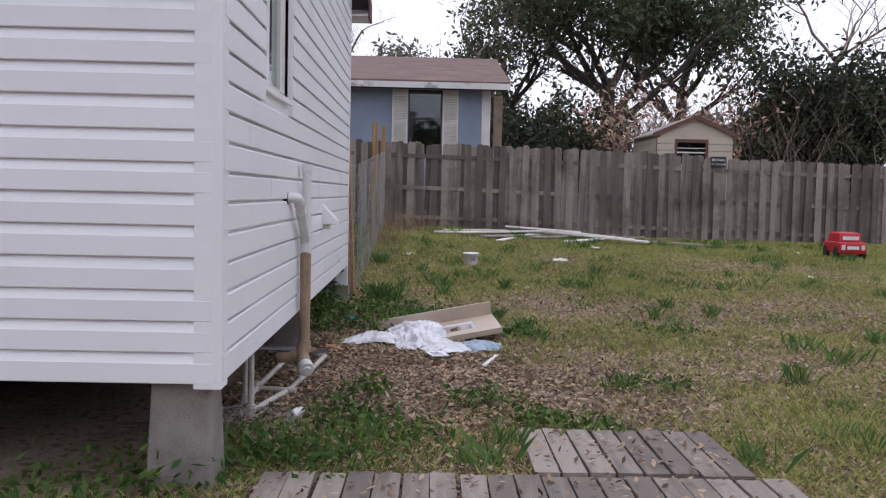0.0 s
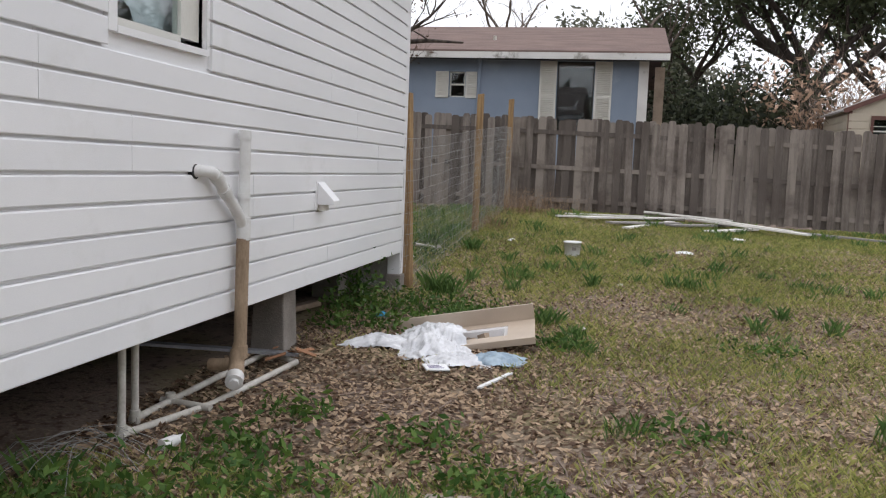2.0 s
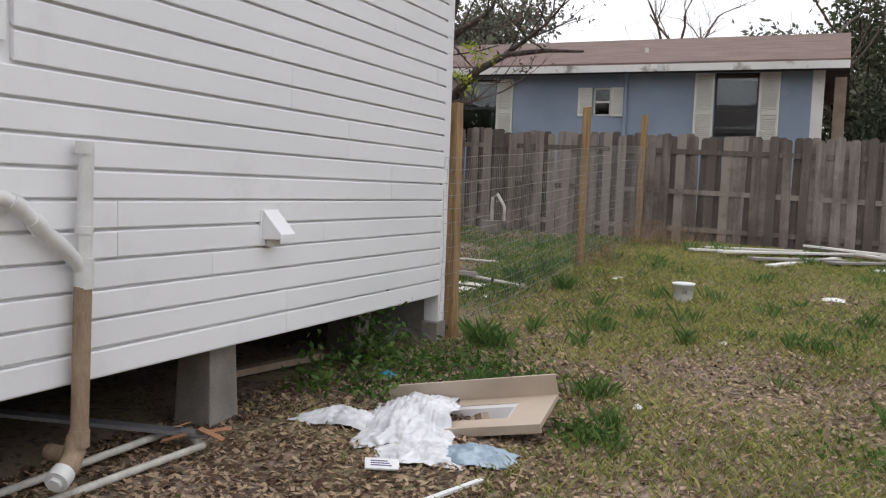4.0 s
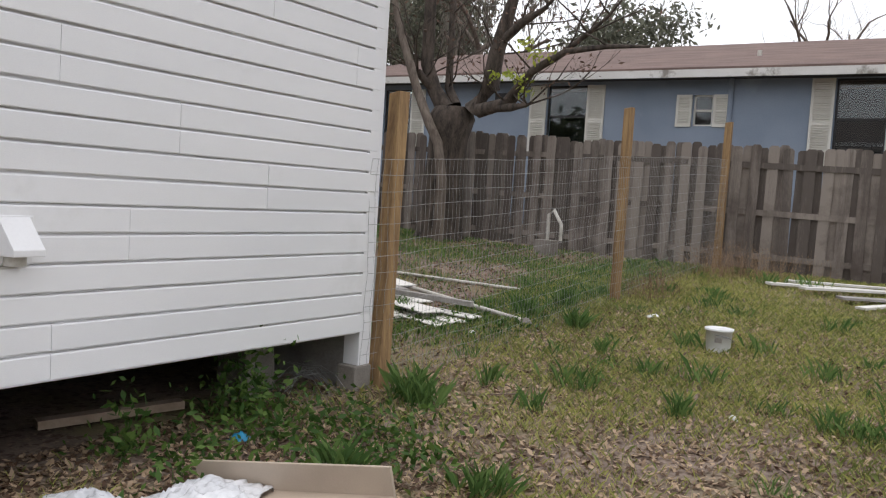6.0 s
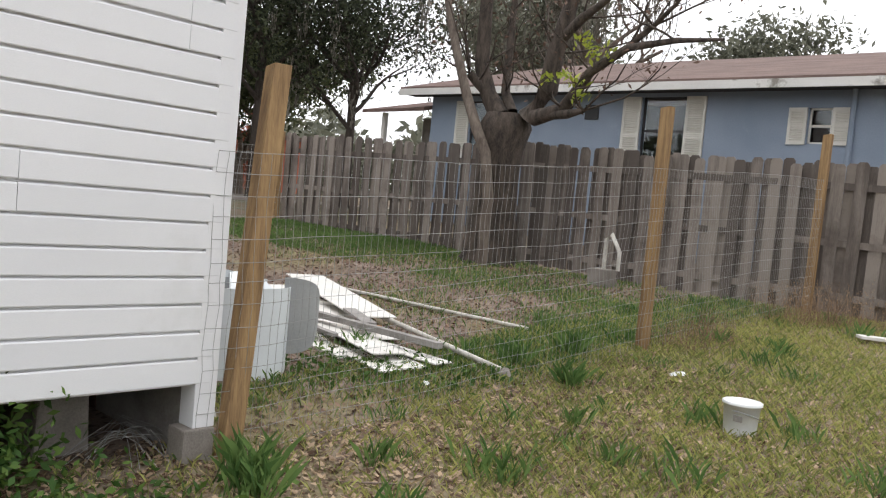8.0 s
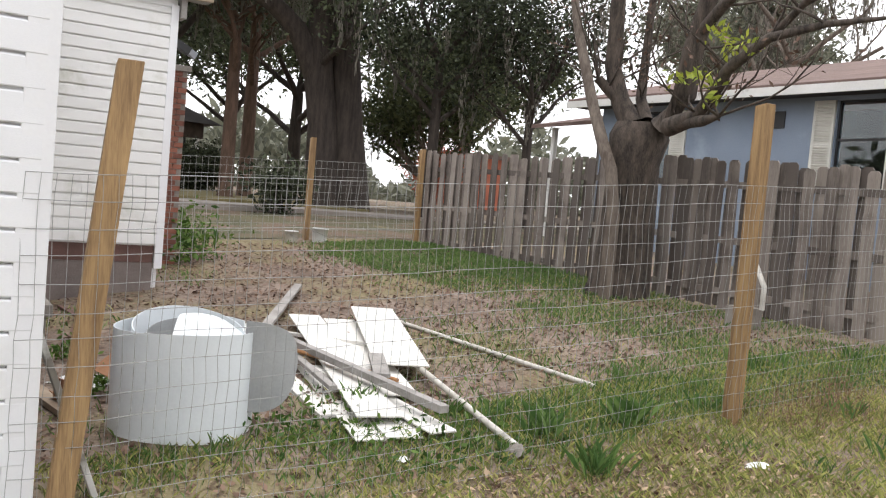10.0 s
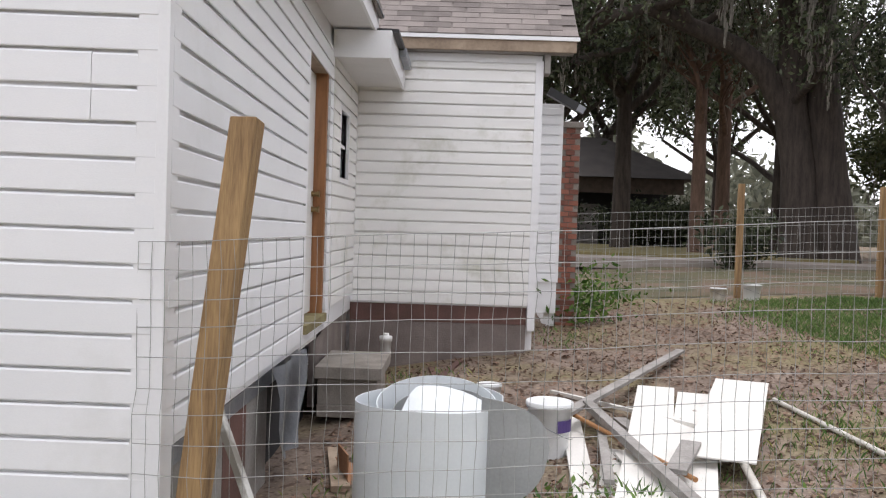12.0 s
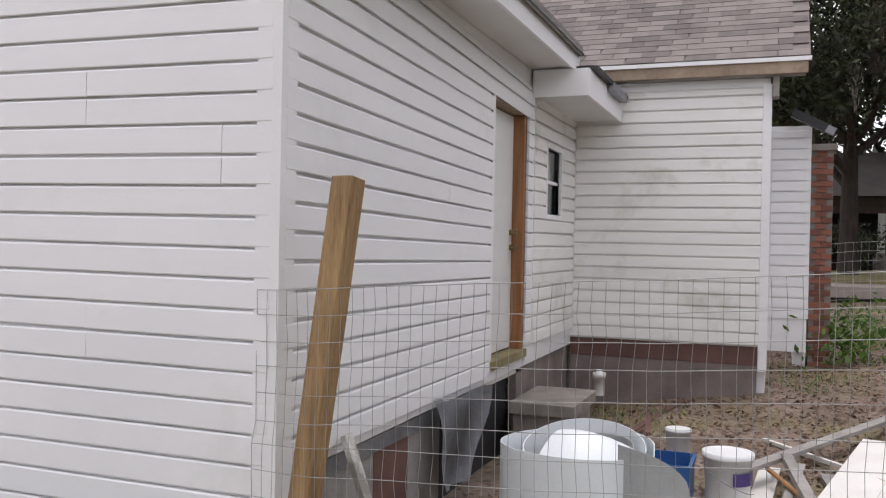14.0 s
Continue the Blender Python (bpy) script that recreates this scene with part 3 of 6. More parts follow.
bm.faces.new(gv)
e = bmesh.ops.extrude_face_region(bm, geom=bm.faces[:])
for q in e["geom"]:
    if isinstance(q, bmesh.types.BMVert):
        q.co.x -= 0.1
part("gable", bm, M_SIDING, roof)
eave = tagged(new("eave"), "boxed white soffit and fascia along the back wall", "eave", kind="structure")
boxes("soffit", eave, M_SOFFIT, (-5.55, EX + 0.22, NY + 0.005, NY + 0.36, 3.60, 3.625))
boxes("fascia", eave, M_TRIM, (-5.58, EX + 0.22, NY + 0.36, NY + 0.385, 3.58, 3.74))
boxes("drip_edge", eave, M_METAL, (-5.60, EX + 0.24, NY + 0.37, NY + 0.43, 3.745, 3.762))
boxes("end_board", eave, M_SHEDTRIM, (EX + 0.222, EX + 0.245, NY - 0.0, NY + 0.39, 3.58, 3.80))
boxes("end_board", eave, M_TRIM, (-5.60, -5.582, NY + 0.005, NY + 0.36, 3.58, 3.74))
eave_2 = tagged(new("eave"), "lower boxed soffit over the small window", "eave", kind="structure")
boxes("soffit", eave_2, M_SOFFIT, (-7.15, -5.36, NY + 0.022, NY + 0.50, 3.36, 3.385))
boxes("fascia", eave_2, M_TRIM, (-7.13, -5.36, NY + 0.50, NY + 0.525, 3.34, 3.58))
boxes("end_board", eave_2, M_TRIM, (-5.36, -5.335, NY + 0.022, NY + 0.525, 3.34, 3.58))
boxes("dark_shingle", eave_2, M_BLACK, (-7.15, -5.45, NY + 0.02, NY + 0.58, 3.585, 3.62), (-7.15, -5.6, NY + 0.02, NY + 0.50, 3.62, 3.655))
boxes("gutter_scrap", eave_2, M_METAL, (-6.95, -6.2, NY + 0.53, NY + 0.60, 3.52, 3.60))

# annex
wall_annex = wall("wall_annex", "mildewed white vinyl wall of the annex", ((AX - 0.14, AX - 0.001, NY + 0.0, 12.28, 1.03, 3.75), (-9.0, AX - 0.14, 12.14, 12.28, 0.5, 3.75)))
siding(wall_annex, (AX, NY + 0.03, 0), 90, 12.21 - NY - 0.03, 1.05, 3.66, (), ((4, 1.1),), M_SIDING_OLD, 8, 0.127)
boxes("base_board", wall_annex, M_BROWNBAND, (AX - 0.14, AX - 0.012, NY, 12.20, 0.84, 1.048), bevel=0.003)
boxes("footing", wall_annex, M_CONC_DARK, (AX - 0.16, AX - 0.02, NY, 12.20, 0.3, 0.838))
boxes("frieze", wall_annex, M_TRIM, (AX, AX + 0.018, NY + 0.03, 12.21, 3.665, 3.75))
roof_annex = tagged(new("roof"), "steep roof of worn grey-brown shingle tabs", "roof", kind="structure")
SL = radians(36)
boxes("fascia", roof_annex, M_BARE, (AX + 0.15, AX + 0.185, 9.9, 12.62, 3.76, 3.875), label="bare weathered fascia board")
boxes("soffit", roof_annex, M_GREYBOARD, (AX, AX + 0.15, NY + 0.02, 12.6, 3.755, 3.775))
boxes("drip_edge", roof_annex, M_TRIM, (AX + 0.187, AX + 0.21, 9.9, 12.65, 3.875, 3.915))
bm = bmesh.new()
box(bm, 0, 3.4, -4.3, 0, -0.05, 0, pose(AX + 0.20, 12.64, 3.915, 0, 0, 180) @ pose(0, 0, 0, 0, -36, 0) @ pose(0, 4.3, 0))
part("roof_deck", bm, M_SHINGLE, roof_annex)
boxes("rake_board", roof_annex, M_GREYBOARD, (AX - 0.12, AX + 0.1, 12.30, 12.36, 3.55, 3.80))
tab = mesh_of("shingle", (lambda b: (box(b, -0.003, 0.16, 0.004, 0.296, 0, 0.008), b)[1])(bmesh.new()), M_SHINGLE)
rng = random.Random(12)
for r in range(23):
    for c in range(-1, 13):
        yy = c * 0.30 + (0.15 if r % 2 else 0) + rng.uniform(-0.01, 0.01)
        if yy < -0.02 or yy > 3.4:
            continue
        m = pose(AX + 0.20, 12.64, 3.92, 0, 0, 180) @ pose(0, 0, 0, 0, -36, 0) @ pose(r * 0.14, yy, 0.004, 0, 2.2, 0)
        piece("shingle", tab, roof_annex, m)

# wing, gutter and chimney beyond the annex
wall_wing = wall("wall_wing", "white vinyl wing wall beyond the annex", ((-9.16, -9.02, 12.28, 12.72, 0.8, 3.5), (-12, -9.16, 12.58, 12.72, 0.5, 3.5)))
siding(wall_wing, (-9.02, 12.30, 0), 90, 0.40, 1.2, 3.46, (), (), M_SIDING, 9, 0.127)
boxes("corner_strip", wall_wing, M_TRIM, (-9.06, -8.995, 12.68, 12.735, 1.2, 3.5))
gutter = thing("gutter", "dark sagging gutter end under the roof edge", "gutter")
bm = bmesh.new()
box(bm, -0.06, 0.06, -0.12, 0.30, -0.05, 0.05, pose(-8.85, 12.62, 3.58, -28, 0, 0))
part("trough", bm, M_BLACK, gutter)
bm = bmesh.new()
box(bm, -0.05, 0.05, 0.30, 0.40, -0.04, 0.045, pose(-8.85, 12.62, 3.58, -28, 0, 0))
part("end_cap", bm, M_METAL, gutter)
chimney = thing("chimney", "red brick chimney stack with a pale cap", "chimney")
boxes("core", chimney, M_CONC, (-9.62, -9.23, 12.745, 12.99, 0.5, 3.22))
boxes("cap", chimney, M_CONC, (-9.66, -9.18, 12.735, 13.03, 3.22, 3.30), bevel=0.01)
brick_me = mesh_of("brick", (lambda b: (box(b, 0, 0.019, 0, 0.115, 0, 0.062), b)[1])(bmesh.new()), M_BRICK)
for r in range(36):
    for c in range(-1, 3):
        yy = 12.745 + c * 0.125 + (0.06 if r % 2 else 0)
        if 12.73 < yy < 12.90:
            piece("brick", brick_me, chimney, pose(-9.23, yy, 0.60 + r * 0.073))

# ---------------------------------------------------------------- pipes by the side wall
drain = thing("drain_pipe", "soiled plastic drain riser with a white elbow beside the wall", "pipe")
PX = EX + 0.085
bm = bmesh.new()
tube(bm, ((PX, 6.19, 1.13), (PX, 6.20, 1.70)), 0.034, 16)
part("upper_pipe", bm, M_PVC_CLEAN, drain, "clear-white upper pipe")
for za, zb_, rr in ((1.66, 1.715, 0.040), (1.30, 1.335, 0.040), (1.05, 1.19, 0.044)):
    bm = bmesh.new()
    tube(bm, ((PX, 6.19, za), (PX, 6.19, zb_)), rr, 16)
    part("coupling", bm, M_PVC_CLEAN, drain)
bm = bmesh.new()
tube(bm, ((EX - 0.02, 5.69, 1.465), (EX + 0.05, 5.70, 1.47), (PX, 5.76, 1.465), (PX, 5.84, 1.43), (PX, 5.93, 1.35), (PX, 6.08, 1.24), (PX, 6.17, 1.15)), 0.034, 16)
tube(bm, ((PX, 5.80, 1.452), (PX, 5.86, 1.415)), 0.040, 16)
tube(bm, ((PX, 5.91, 1.37), (PX, 5.955, 1.333)), 0.040, 16)
part("elbow", bm, M_PVC_CLEAN, drain, "white plastic elbow from the wall")
bm = bmesh.new()
tube(bm, ((EX - 0.004, 5.69, 1.465), (EX + 0.03, 5.69, 1.465)), 0.042, 14)
part("wall_collar", bm, M_DARK, drain)
bm = bmesh.new()
tube(bm, ((PX, 6.185, 1.06), (PX, 6.17, 0.42), (PX - 0.01, 6.165, 0.36)), (0.04, 0.04, 0.044), 16)
tube(bm, ((PX, 6.17, 0.40), (PX, 6.168, 0.32)), 0.046, 16)
part("lower_pipe", bm, M_RUSTPIPE, drain, "brown soiled lower pipe")
bm = bmesh.new()
tube(bm, ((PX - 0.01, 6.165, 0.37), (PX - 0.015, 6.155, 0.30), (PX + 0.005, 6.11, 0.25), (PX + 0.03, 6.04, 0.225)), (0.047, 0.05, 0.05, 0.046), 14)
tube(bm, ((PX - 0.02, 6.15, 0.30), (PX - 0.10, 6.16, 0.27), (PX - 0.20, 6.18, 0.26)), 0.04, 12)
part("trap", bm, M_RUSTPIPE, drain, "dark soiled elbow")
bm = bmesh.new()
tube(bm, ((PX + 0.022, 6.06, 0.232), (PX + 0.043, 6.00, 0.208)), 0.055, 16)
tube(bm, ((PX + 0.043, 6.00, 0.208), (PX + 0.05, 5.98, 0.20)), 0.034, 6)
part("cap", bm, M_PVC_CLEAN, drain, "white threaded end cap")

supply = thing("water_pipe", "run of grimy white water pipes lying under the house edge", "pipe")
for pts in (((-1.25, 5.21, 0.75), (-1.25, 5.21, 0.10)), ((-1.34, 5.48, 0.75), (-1.34, 5.48, 0.10)), ((-1.34, 5.48, 0.10), (-1.34, 5.86, 0.10), (-1.24, 7.05, 0.16)),
            ((-1.25, 5.21, 0.10), (-1.10, 5.9, 0.09), (-0.98, 6.95, 0.13)), ((-1.34, 5.86, 0.10), (-1.05, 5.80, 0.10)), ((-1.34, 5.86, 0.10), (-1.40, 5.86, 0.10)),
            ((-1.24, 7.05, 0.16), (-0.98, 6.95, 0.13))):
    bm = bmesh.new()
    tube(bm, pts, 0.021, 10)
    part("pipe_length", bm, M_PVC, supply)
for p in ((-1.25, 5.21, 0.10), (-1.34, 5.48, 0.10), (-1.34, 5.86, 0.10)):
    bm = bmesh.new()
    tube(bm, ((p[0], p[1], p[2] - 0.035), (p[0], p[1], p[2] + 0.05)), 0.029, 10)
    tube(bm, ((p[0], p[1] - 0.02, p[2]), (p[0], p[1] + 0.06, p[2])), 0.029, 10)
    part("fitting", bm, M_PVC, supply)
bm = bmesh.new()
beam(bm, (-1.95, 6.4, 0.30), (-1.0, 7.02, 0.17), 0.09, 0.02)
tagged(part("metal_strip", bm, M_METAL), "bent grey metal strip reaching out from under the house", "scrap")
bm = bmesh.new()
beam(bm, (-1.9, 8.3, 0.15), (-1.62, 9.1, 0.19), 0.09, 0.05)
tagged(part("plank", bm, M_BARE), "brown plank lying under the house", "plank")
bm = bmesh.new()
tube(bm, ((-0.98, 5.14, 0.09), (-0.95, 5.22, 0.10)), (0.035, 0.03), 12)
tube(bm, ((-0.95, 5.22, 0.10), (-0.93, 5.27, 0.10)), 0.022, 12)
tagged(part("pipe_fitting", bm, M_PVC_CLEAN), "small white pipe fitting on the dirt", "fitting")

for k, (fx, fy, fa) in enumerate(((-1.10, 6.86, 20), (-1.02, 6.98, -40), (-0.94, 7.02, 65), (-1.16, 7.0, 110), (-0.9, 6.92, 10))):
    bm = bmesh.new()
    box(bm, -0.075, 0.075, -0.018, 0.018, 0, 0.006, pose(fx, fy, ground_z(fx, fy) + 0.085 + 0.008 * k, 14 * (-1) ** k, -18 + 9 * k, fa))
    tagged(part("wood_splinter", bm, M_CARD), "curled brown wood splinter by the pier", "splinter", "wood splinters")


def wire_scrap(x, y, w, seed):
    rng = random.Random(seed)
    bm = bmesh.new()
    for k in range(16):
        a = rng.uniform(-0.5, 0.5) + (1.6 if k % 2 else 0)
        cx, cy = x + rng.uniform(-w, w) * 0.5, y + rng.uniform(-w, w) * 0.5
        pts = [(cx + math.cos(a) * w * f, cy + math.sin(a) * w * f, ground_z(cx, cy) + 0.02 + 0.16 * (1 - f * f) * rng.uniform(0.6, 1)) for f in (-1, -0.5, 0, 0.5, 1)]
        tube(bm, pts, 0.0016, 4, False)
    tagged(part("wire_scrap", bm, M_WIRE), "loose tangle of thin fence wire on the ground", "wire")


wire_scrap(-1.25, 4.75, 0.34, 1)
wire_scrap(-1.45, 10.0, 0.26, 2)

vent = thing("dryer_vent", "white hooded dryer vent on the side wall", "vent")
boxes("flange", vent, M_TRIM, (EX + 0.012, EX + 0.035, 7.58, 7.77, 1.17, 1.39), bevel=0.004)
bm = bmesh.new()
hv = [bm.verts.new(p) for p in ((EX + 0.035, 7.60, 1.385), (EX + 0.035, 7.75, 1.385), (EX + 0.035, 7.60, 1.21), (EX + 0.035, 7.75, 1.21),
                                (EX + 0.17, 7.60, 1.245), (EX + 0.17, 7.75, 1.245), (EX + 0.17, 7.60, 1.215), (EX + 0.17, 7.75, 1.215))]
for f in ((0, 1, 5, 4), (4, 5, 7, 6), (0, 4, 6, 2), (1, 3, 7, 5), (2, 6, 7, 3), (0, 2, 3, 1)):
    bm.faces.new([hv[i] for i in f])
part("hood", bm, M_TRIM, vent, bevel=0.004)
bm = bmesh.new()
tube(bm, ((EX + 0.05, 7.675, 1.22), (EX + 0.05, 7.675, 1.165)), 0.05, 14)
part("outlet", bm, M_PVC, vent)

# ---------------------------------------------------------------- wire fences and posts
def post(x, y, zt, lean=(0, 0), w=0.092):
    zb = ground_z(x, y) - 0.1
    bm = bmesh.new()
    v = box(bm, -w / 2, w / 2, -w / 2, w / 2, 0, zt - zb)
    for q in v[4:]:
        q.co.x += lean[0]
        q.co.y += lean[1]
        q.co.z += 0.008 * (1 if q.co.x > lean[0] else -1)
    ob = part("fence_post", bm, M_POST, None, "", 0.006)
    ob.matrix_basis = pose(x, y, zb, 0, 0, random.Random(int(y * 100)).uniform(-8, 8))
    return tagged(ob, "square new-looking treated wooden fence post", "post", "wire fence posts")


POST1, POST2, POST3 = (-1.065, 10.37), (-1.075, 14.56), (-1.14, 18.42)
tagged(post(*POST1, 2.31, (-0.155, 0.21), 0.108), "leaning square wooden fence post beside the house corner")
post(*POST2, 2.64, (0.01, -0.01))
post(*POST3, 2.87, (0.0, 0.05))
post(-11.45, 15.82, 2.68)
post(-11.40, 18.0, 2.70)
post(-11.30, 12.88, 2.56)


def wire_fence(label, stops, top, low, step, rows, r, seed):
    """Welded wire along stops (x, y); top and low are heights over the ground."""
    ob = thing("wire_fence", label, "fence")
    rng = random.Random(seed)
    pts = []
    for (xa, ya), (xb, yb) in zip(stops, stops[1:]):
        n = max(int(math.hypot(xb - xa, yb - ya) / step), 1)
        pts += [(xa + (xb - xa) * k / n, ya + (yb - ya) * k / n) for k in range(n)]
    pts.append(stops[-1])

    def at(i, k):
        x, y = pts[i]
        f = k / (rows - 1)
        wob = 0.03 * noise.noise((y * 1.3, k * 0.35, seed)) + 0.008 * noise.noise((y * 9, k, seed))
        base = np.interp(y, (stops[0][1], stops[-1][1]), (ground_z(*stops[0]), ground_z(*stops[-1])))
        mid = ground_z(x, y)
        sag = 0.02 * noise.noise((y * 0.7, seed * 3, 0.5 * k))
        return Vector((x + wob, y + 0.012 * noise.noise((y * 3, k * 0.8, 7)), (0.5 * base + 0.5 * mid) + low + (top - low) * f + sag))
    grid = [[at(i, k) for k in range(rows)] for i in range(len(pts))]
    bm = bmesh.new()
    for k in range(rows):
        tube(bm, [grid[i][k] for i in range(len(pts))], r * 1.25, 4, False)
    tagged(part("wire_mesh", bm, M_WIRE, ob), kind="stuff")
    bm = bmesh.new()
    for i in range(len(pts)):
        tube(bm, grid[i], r, 3, False)
    tagged(part("wire_mesh", bm, M_WIRE, ob), kind="stuff")
    return ob


wire_fence("sagging welded wire fence on wooden posts beside the house", ((EX + 0.04, 10.20), (-1.02, 10.55), (-1.06, 12.6), (-1.015, 14.56), (-1.08, 18.36)), 1.62, 0.02, 0.052, 15, 0.0014, 2)
wire_fence("welded wire fence across the far end of the yard", ((-11.30, 12.88), (-11.42, 15.80), (-11.36, 18.0)), 1.40, 0.05, 0.10, 11, 0.0022, 5)

# ---------------------------------------------------------------- board fence
board_fence = thing("board_fence", "weathered grey-brown shadow-box board fence", "fence")


def fence_y(x):
    return 18.80 + min(x, 0) * 0.06


def fence_top(x):
    return float(np.interp(x, (-12, -5, 0, 4.4, 6.6, 9.7, 16), (2.66, 2.63, 2.57, 2.45, 2.38, 2.33, 2.28)))


def board_mesh(w, h):
    bm = bmesh.new()
    out = ((-w / 2, 0), (w / 2, 0), (w / 2, h - 0.035), (w / 2 - 0.03, h), (-w / 2 + 0.03, h), (-w / 2, h - 0.035))
    a = [bm.verts.new((x, -0.008, z)) for x, z in out]
    b = [bm.verts.new((x, 0.008, z)) for x, z in out]
    bm.faces.new(a), bm.faces.new(b[::-1])
    for k in range(6):
        bm.faces.new((a[k], b[k], b[(k + 1) % 6], a[(k + 1) % 6]))
    return mesh_of("board", bm, M_FENCE)


board_set = [board_mesh(0.142 + 0.006 * (i % 3), 1.86 - 0.015 * (i % 4)) for i in range(8)]
rng = random.Random(5)
x, k = -11.3, 0
while x < 16:
    bay = int((x + 11.3) / 2.44)
    jump = random.Random(bay).uniform(-0.03, 0.03)
    for front in (True, False):
        xx = x + (0 if front else 0.125)
        yy = fence_y(xx) + (-0.026 if front else 0.026)
        ob = piece("board", board_set[rng.randrange(8)], board_fence,
                   pose(xx, yy, fence_top(xx) + jump + rng.uniform(-0.02, 0.02) - 1.85, rng.uniform(-1, 1), rng.uniform(-1.1, 1.1), rng.uniform(-2.5, 2.5)))
    x, k = x + 0.25, k + 1
x = -11.3
while x < 16:
    xb = x + 2.44
    for dz in (0.22, 0.86, 1.55):
        bm = bmesh.new()
        beam(bm, (x, fence_y(x), fence_top(x) - 1.85 + dz), (xb, fence_y(xb), fence_top(xb) - 1.85 + dz), 0.032, 0.085)
        part("rail", bm, M_FENCE, board_fence)
    bm = bmesh.new()
    box(bm, x - 0.045, x + 0.045, fence_y(x) + 0.05, fence_y(x) + 0.14, 0.5, fence_top(x) - 0.08)
    part("post", bm, M_FENCE, board_fence)
    x = xb

sign = thing("warning_sign", "small black warning sign with pale letters on the fence", "sign")
boxes("plate", sign, M_BLACK, (6.02, 6.34, 18.735, 18.745, 2.17, 2.40))
for line, zz, size in (("BEWARE", 2.305, 0.075), ("OF THE DOG", 2.215, 0.055)):
    cu = bpy.data.curves.new("letters", "FONT")
    cu.body, cu.size, cu.align_x, cu.extrude = line, size, "CENTER", 0.001
    tmp = bpy.data.objects.new("letters_tmp", cu)
    me = bpy.data.meshes.new_from_object(tmp)
    bpy.data.objects.remove(tmp)
    me.materials.clear()
    me.materials.append(M_PLASTIC_W)
    t_ob = new("letters", me)
    t_ob.parent = sign
    t_ob.matrix_basis = pose(6.18, 18.732, zz, 90, 0, 0)

# ---------------------------------------------------------------- blue house behind the fence
blue = thing("blue_house", "single-storey blue stucco house with white shutters and brown roof", "house")
HY = 24.0
openings = ((-0.75, 0.18, 2.5, 4.28, True), (-3.57, -3.15, 3.32, 3.98, False), (-7.07, -6.06, 2.6, 4.22, True), (-11.95, -11.05, 2.6, 4.18, True))
slabs, xs = [], -13.3
for x0, x1, z0, z1, _ in sorted(openings):
    slabs += [(xs, x0, HY, HY + 0.2, 0.5, 4.42), (x0, x1, HY, HY + 0.2, 0.5, z0), (x0, x1, HY, HY + 0.2, z1, 4.42)]
    xs = x1
slabs.append((xs, 1.30, HY, HY + 0.2, 0.5, 4.42))
for sl in slabs:
    boxes("wall", blue, M_BLUE, sl)
boxes("wall", blue, M_BLUE, (1.10, 1.30, HY + 0.2, 32, 0.5, 4.42))
# Added near-black partition puts indoor shade behind the windows.
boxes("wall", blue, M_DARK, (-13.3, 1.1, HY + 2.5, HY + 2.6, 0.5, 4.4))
boxes("wall", blue, M_BLUE, (-13.3, -13.1, HY + 0.2, 32, 0.5, 4.42))
boxes("corner_board", blue, M_FASCIA, (1.28, 1.52, HY - 0.02, HY + 0.12, 0.6, 4.35), label="peeling white corner board")
boxes("carport_post", blue, M_BARE, (1.70, 1.95, HY + 1.2, HY + 1.4, 0.6, 4.3))
bm = bmesh.new()
for ya, za, yb, zb in ((HY - 0.62, 4.40, 28.2, 5.72), (33, 4.40, 28.2, 5.72)):
    vs = [bm.verts.new(p) for p in ((-13.9, ya, za), (2.0, ya, za), (1.95, yb, zb), (-12.6, yb, zb))]
    bm.faces.new(vs)
e = bmesh.ops.extrude_face_region(bm, geom=bm.faces[:])
for q in e["geom"]:
    if isinstance(q, bmesh.types.BMVert):
        q.co.z += 0.07
roof_b = part("roof", bm, M_ROOF, blue)
bm = bmesh.new()
tube(bm, ((-2.6, 25.2, 4.8), (-2.6, 25.2, 5.08)), 0.05, 10)
part("vent_pipe", bm, M_PVC, roof_b)
boxes("fascia", blue, M_FASCIA, (-13.9, 2.0, HY - 0.66, HY - 0.62, 4.26, 4.42))
# Shade under the eave is put into the soffit's near-black colour.
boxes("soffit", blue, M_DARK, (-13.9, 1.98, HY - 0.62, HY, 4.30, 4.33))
bm = bmesh.new()
bm.faces.new([bm.verts.new(p) for p in ((1.28, HY, 4.4), (1.28, 33, 4.4), (1.28, 28.2, 5.7))])
part("gable", bm, M_BLUE, blue)
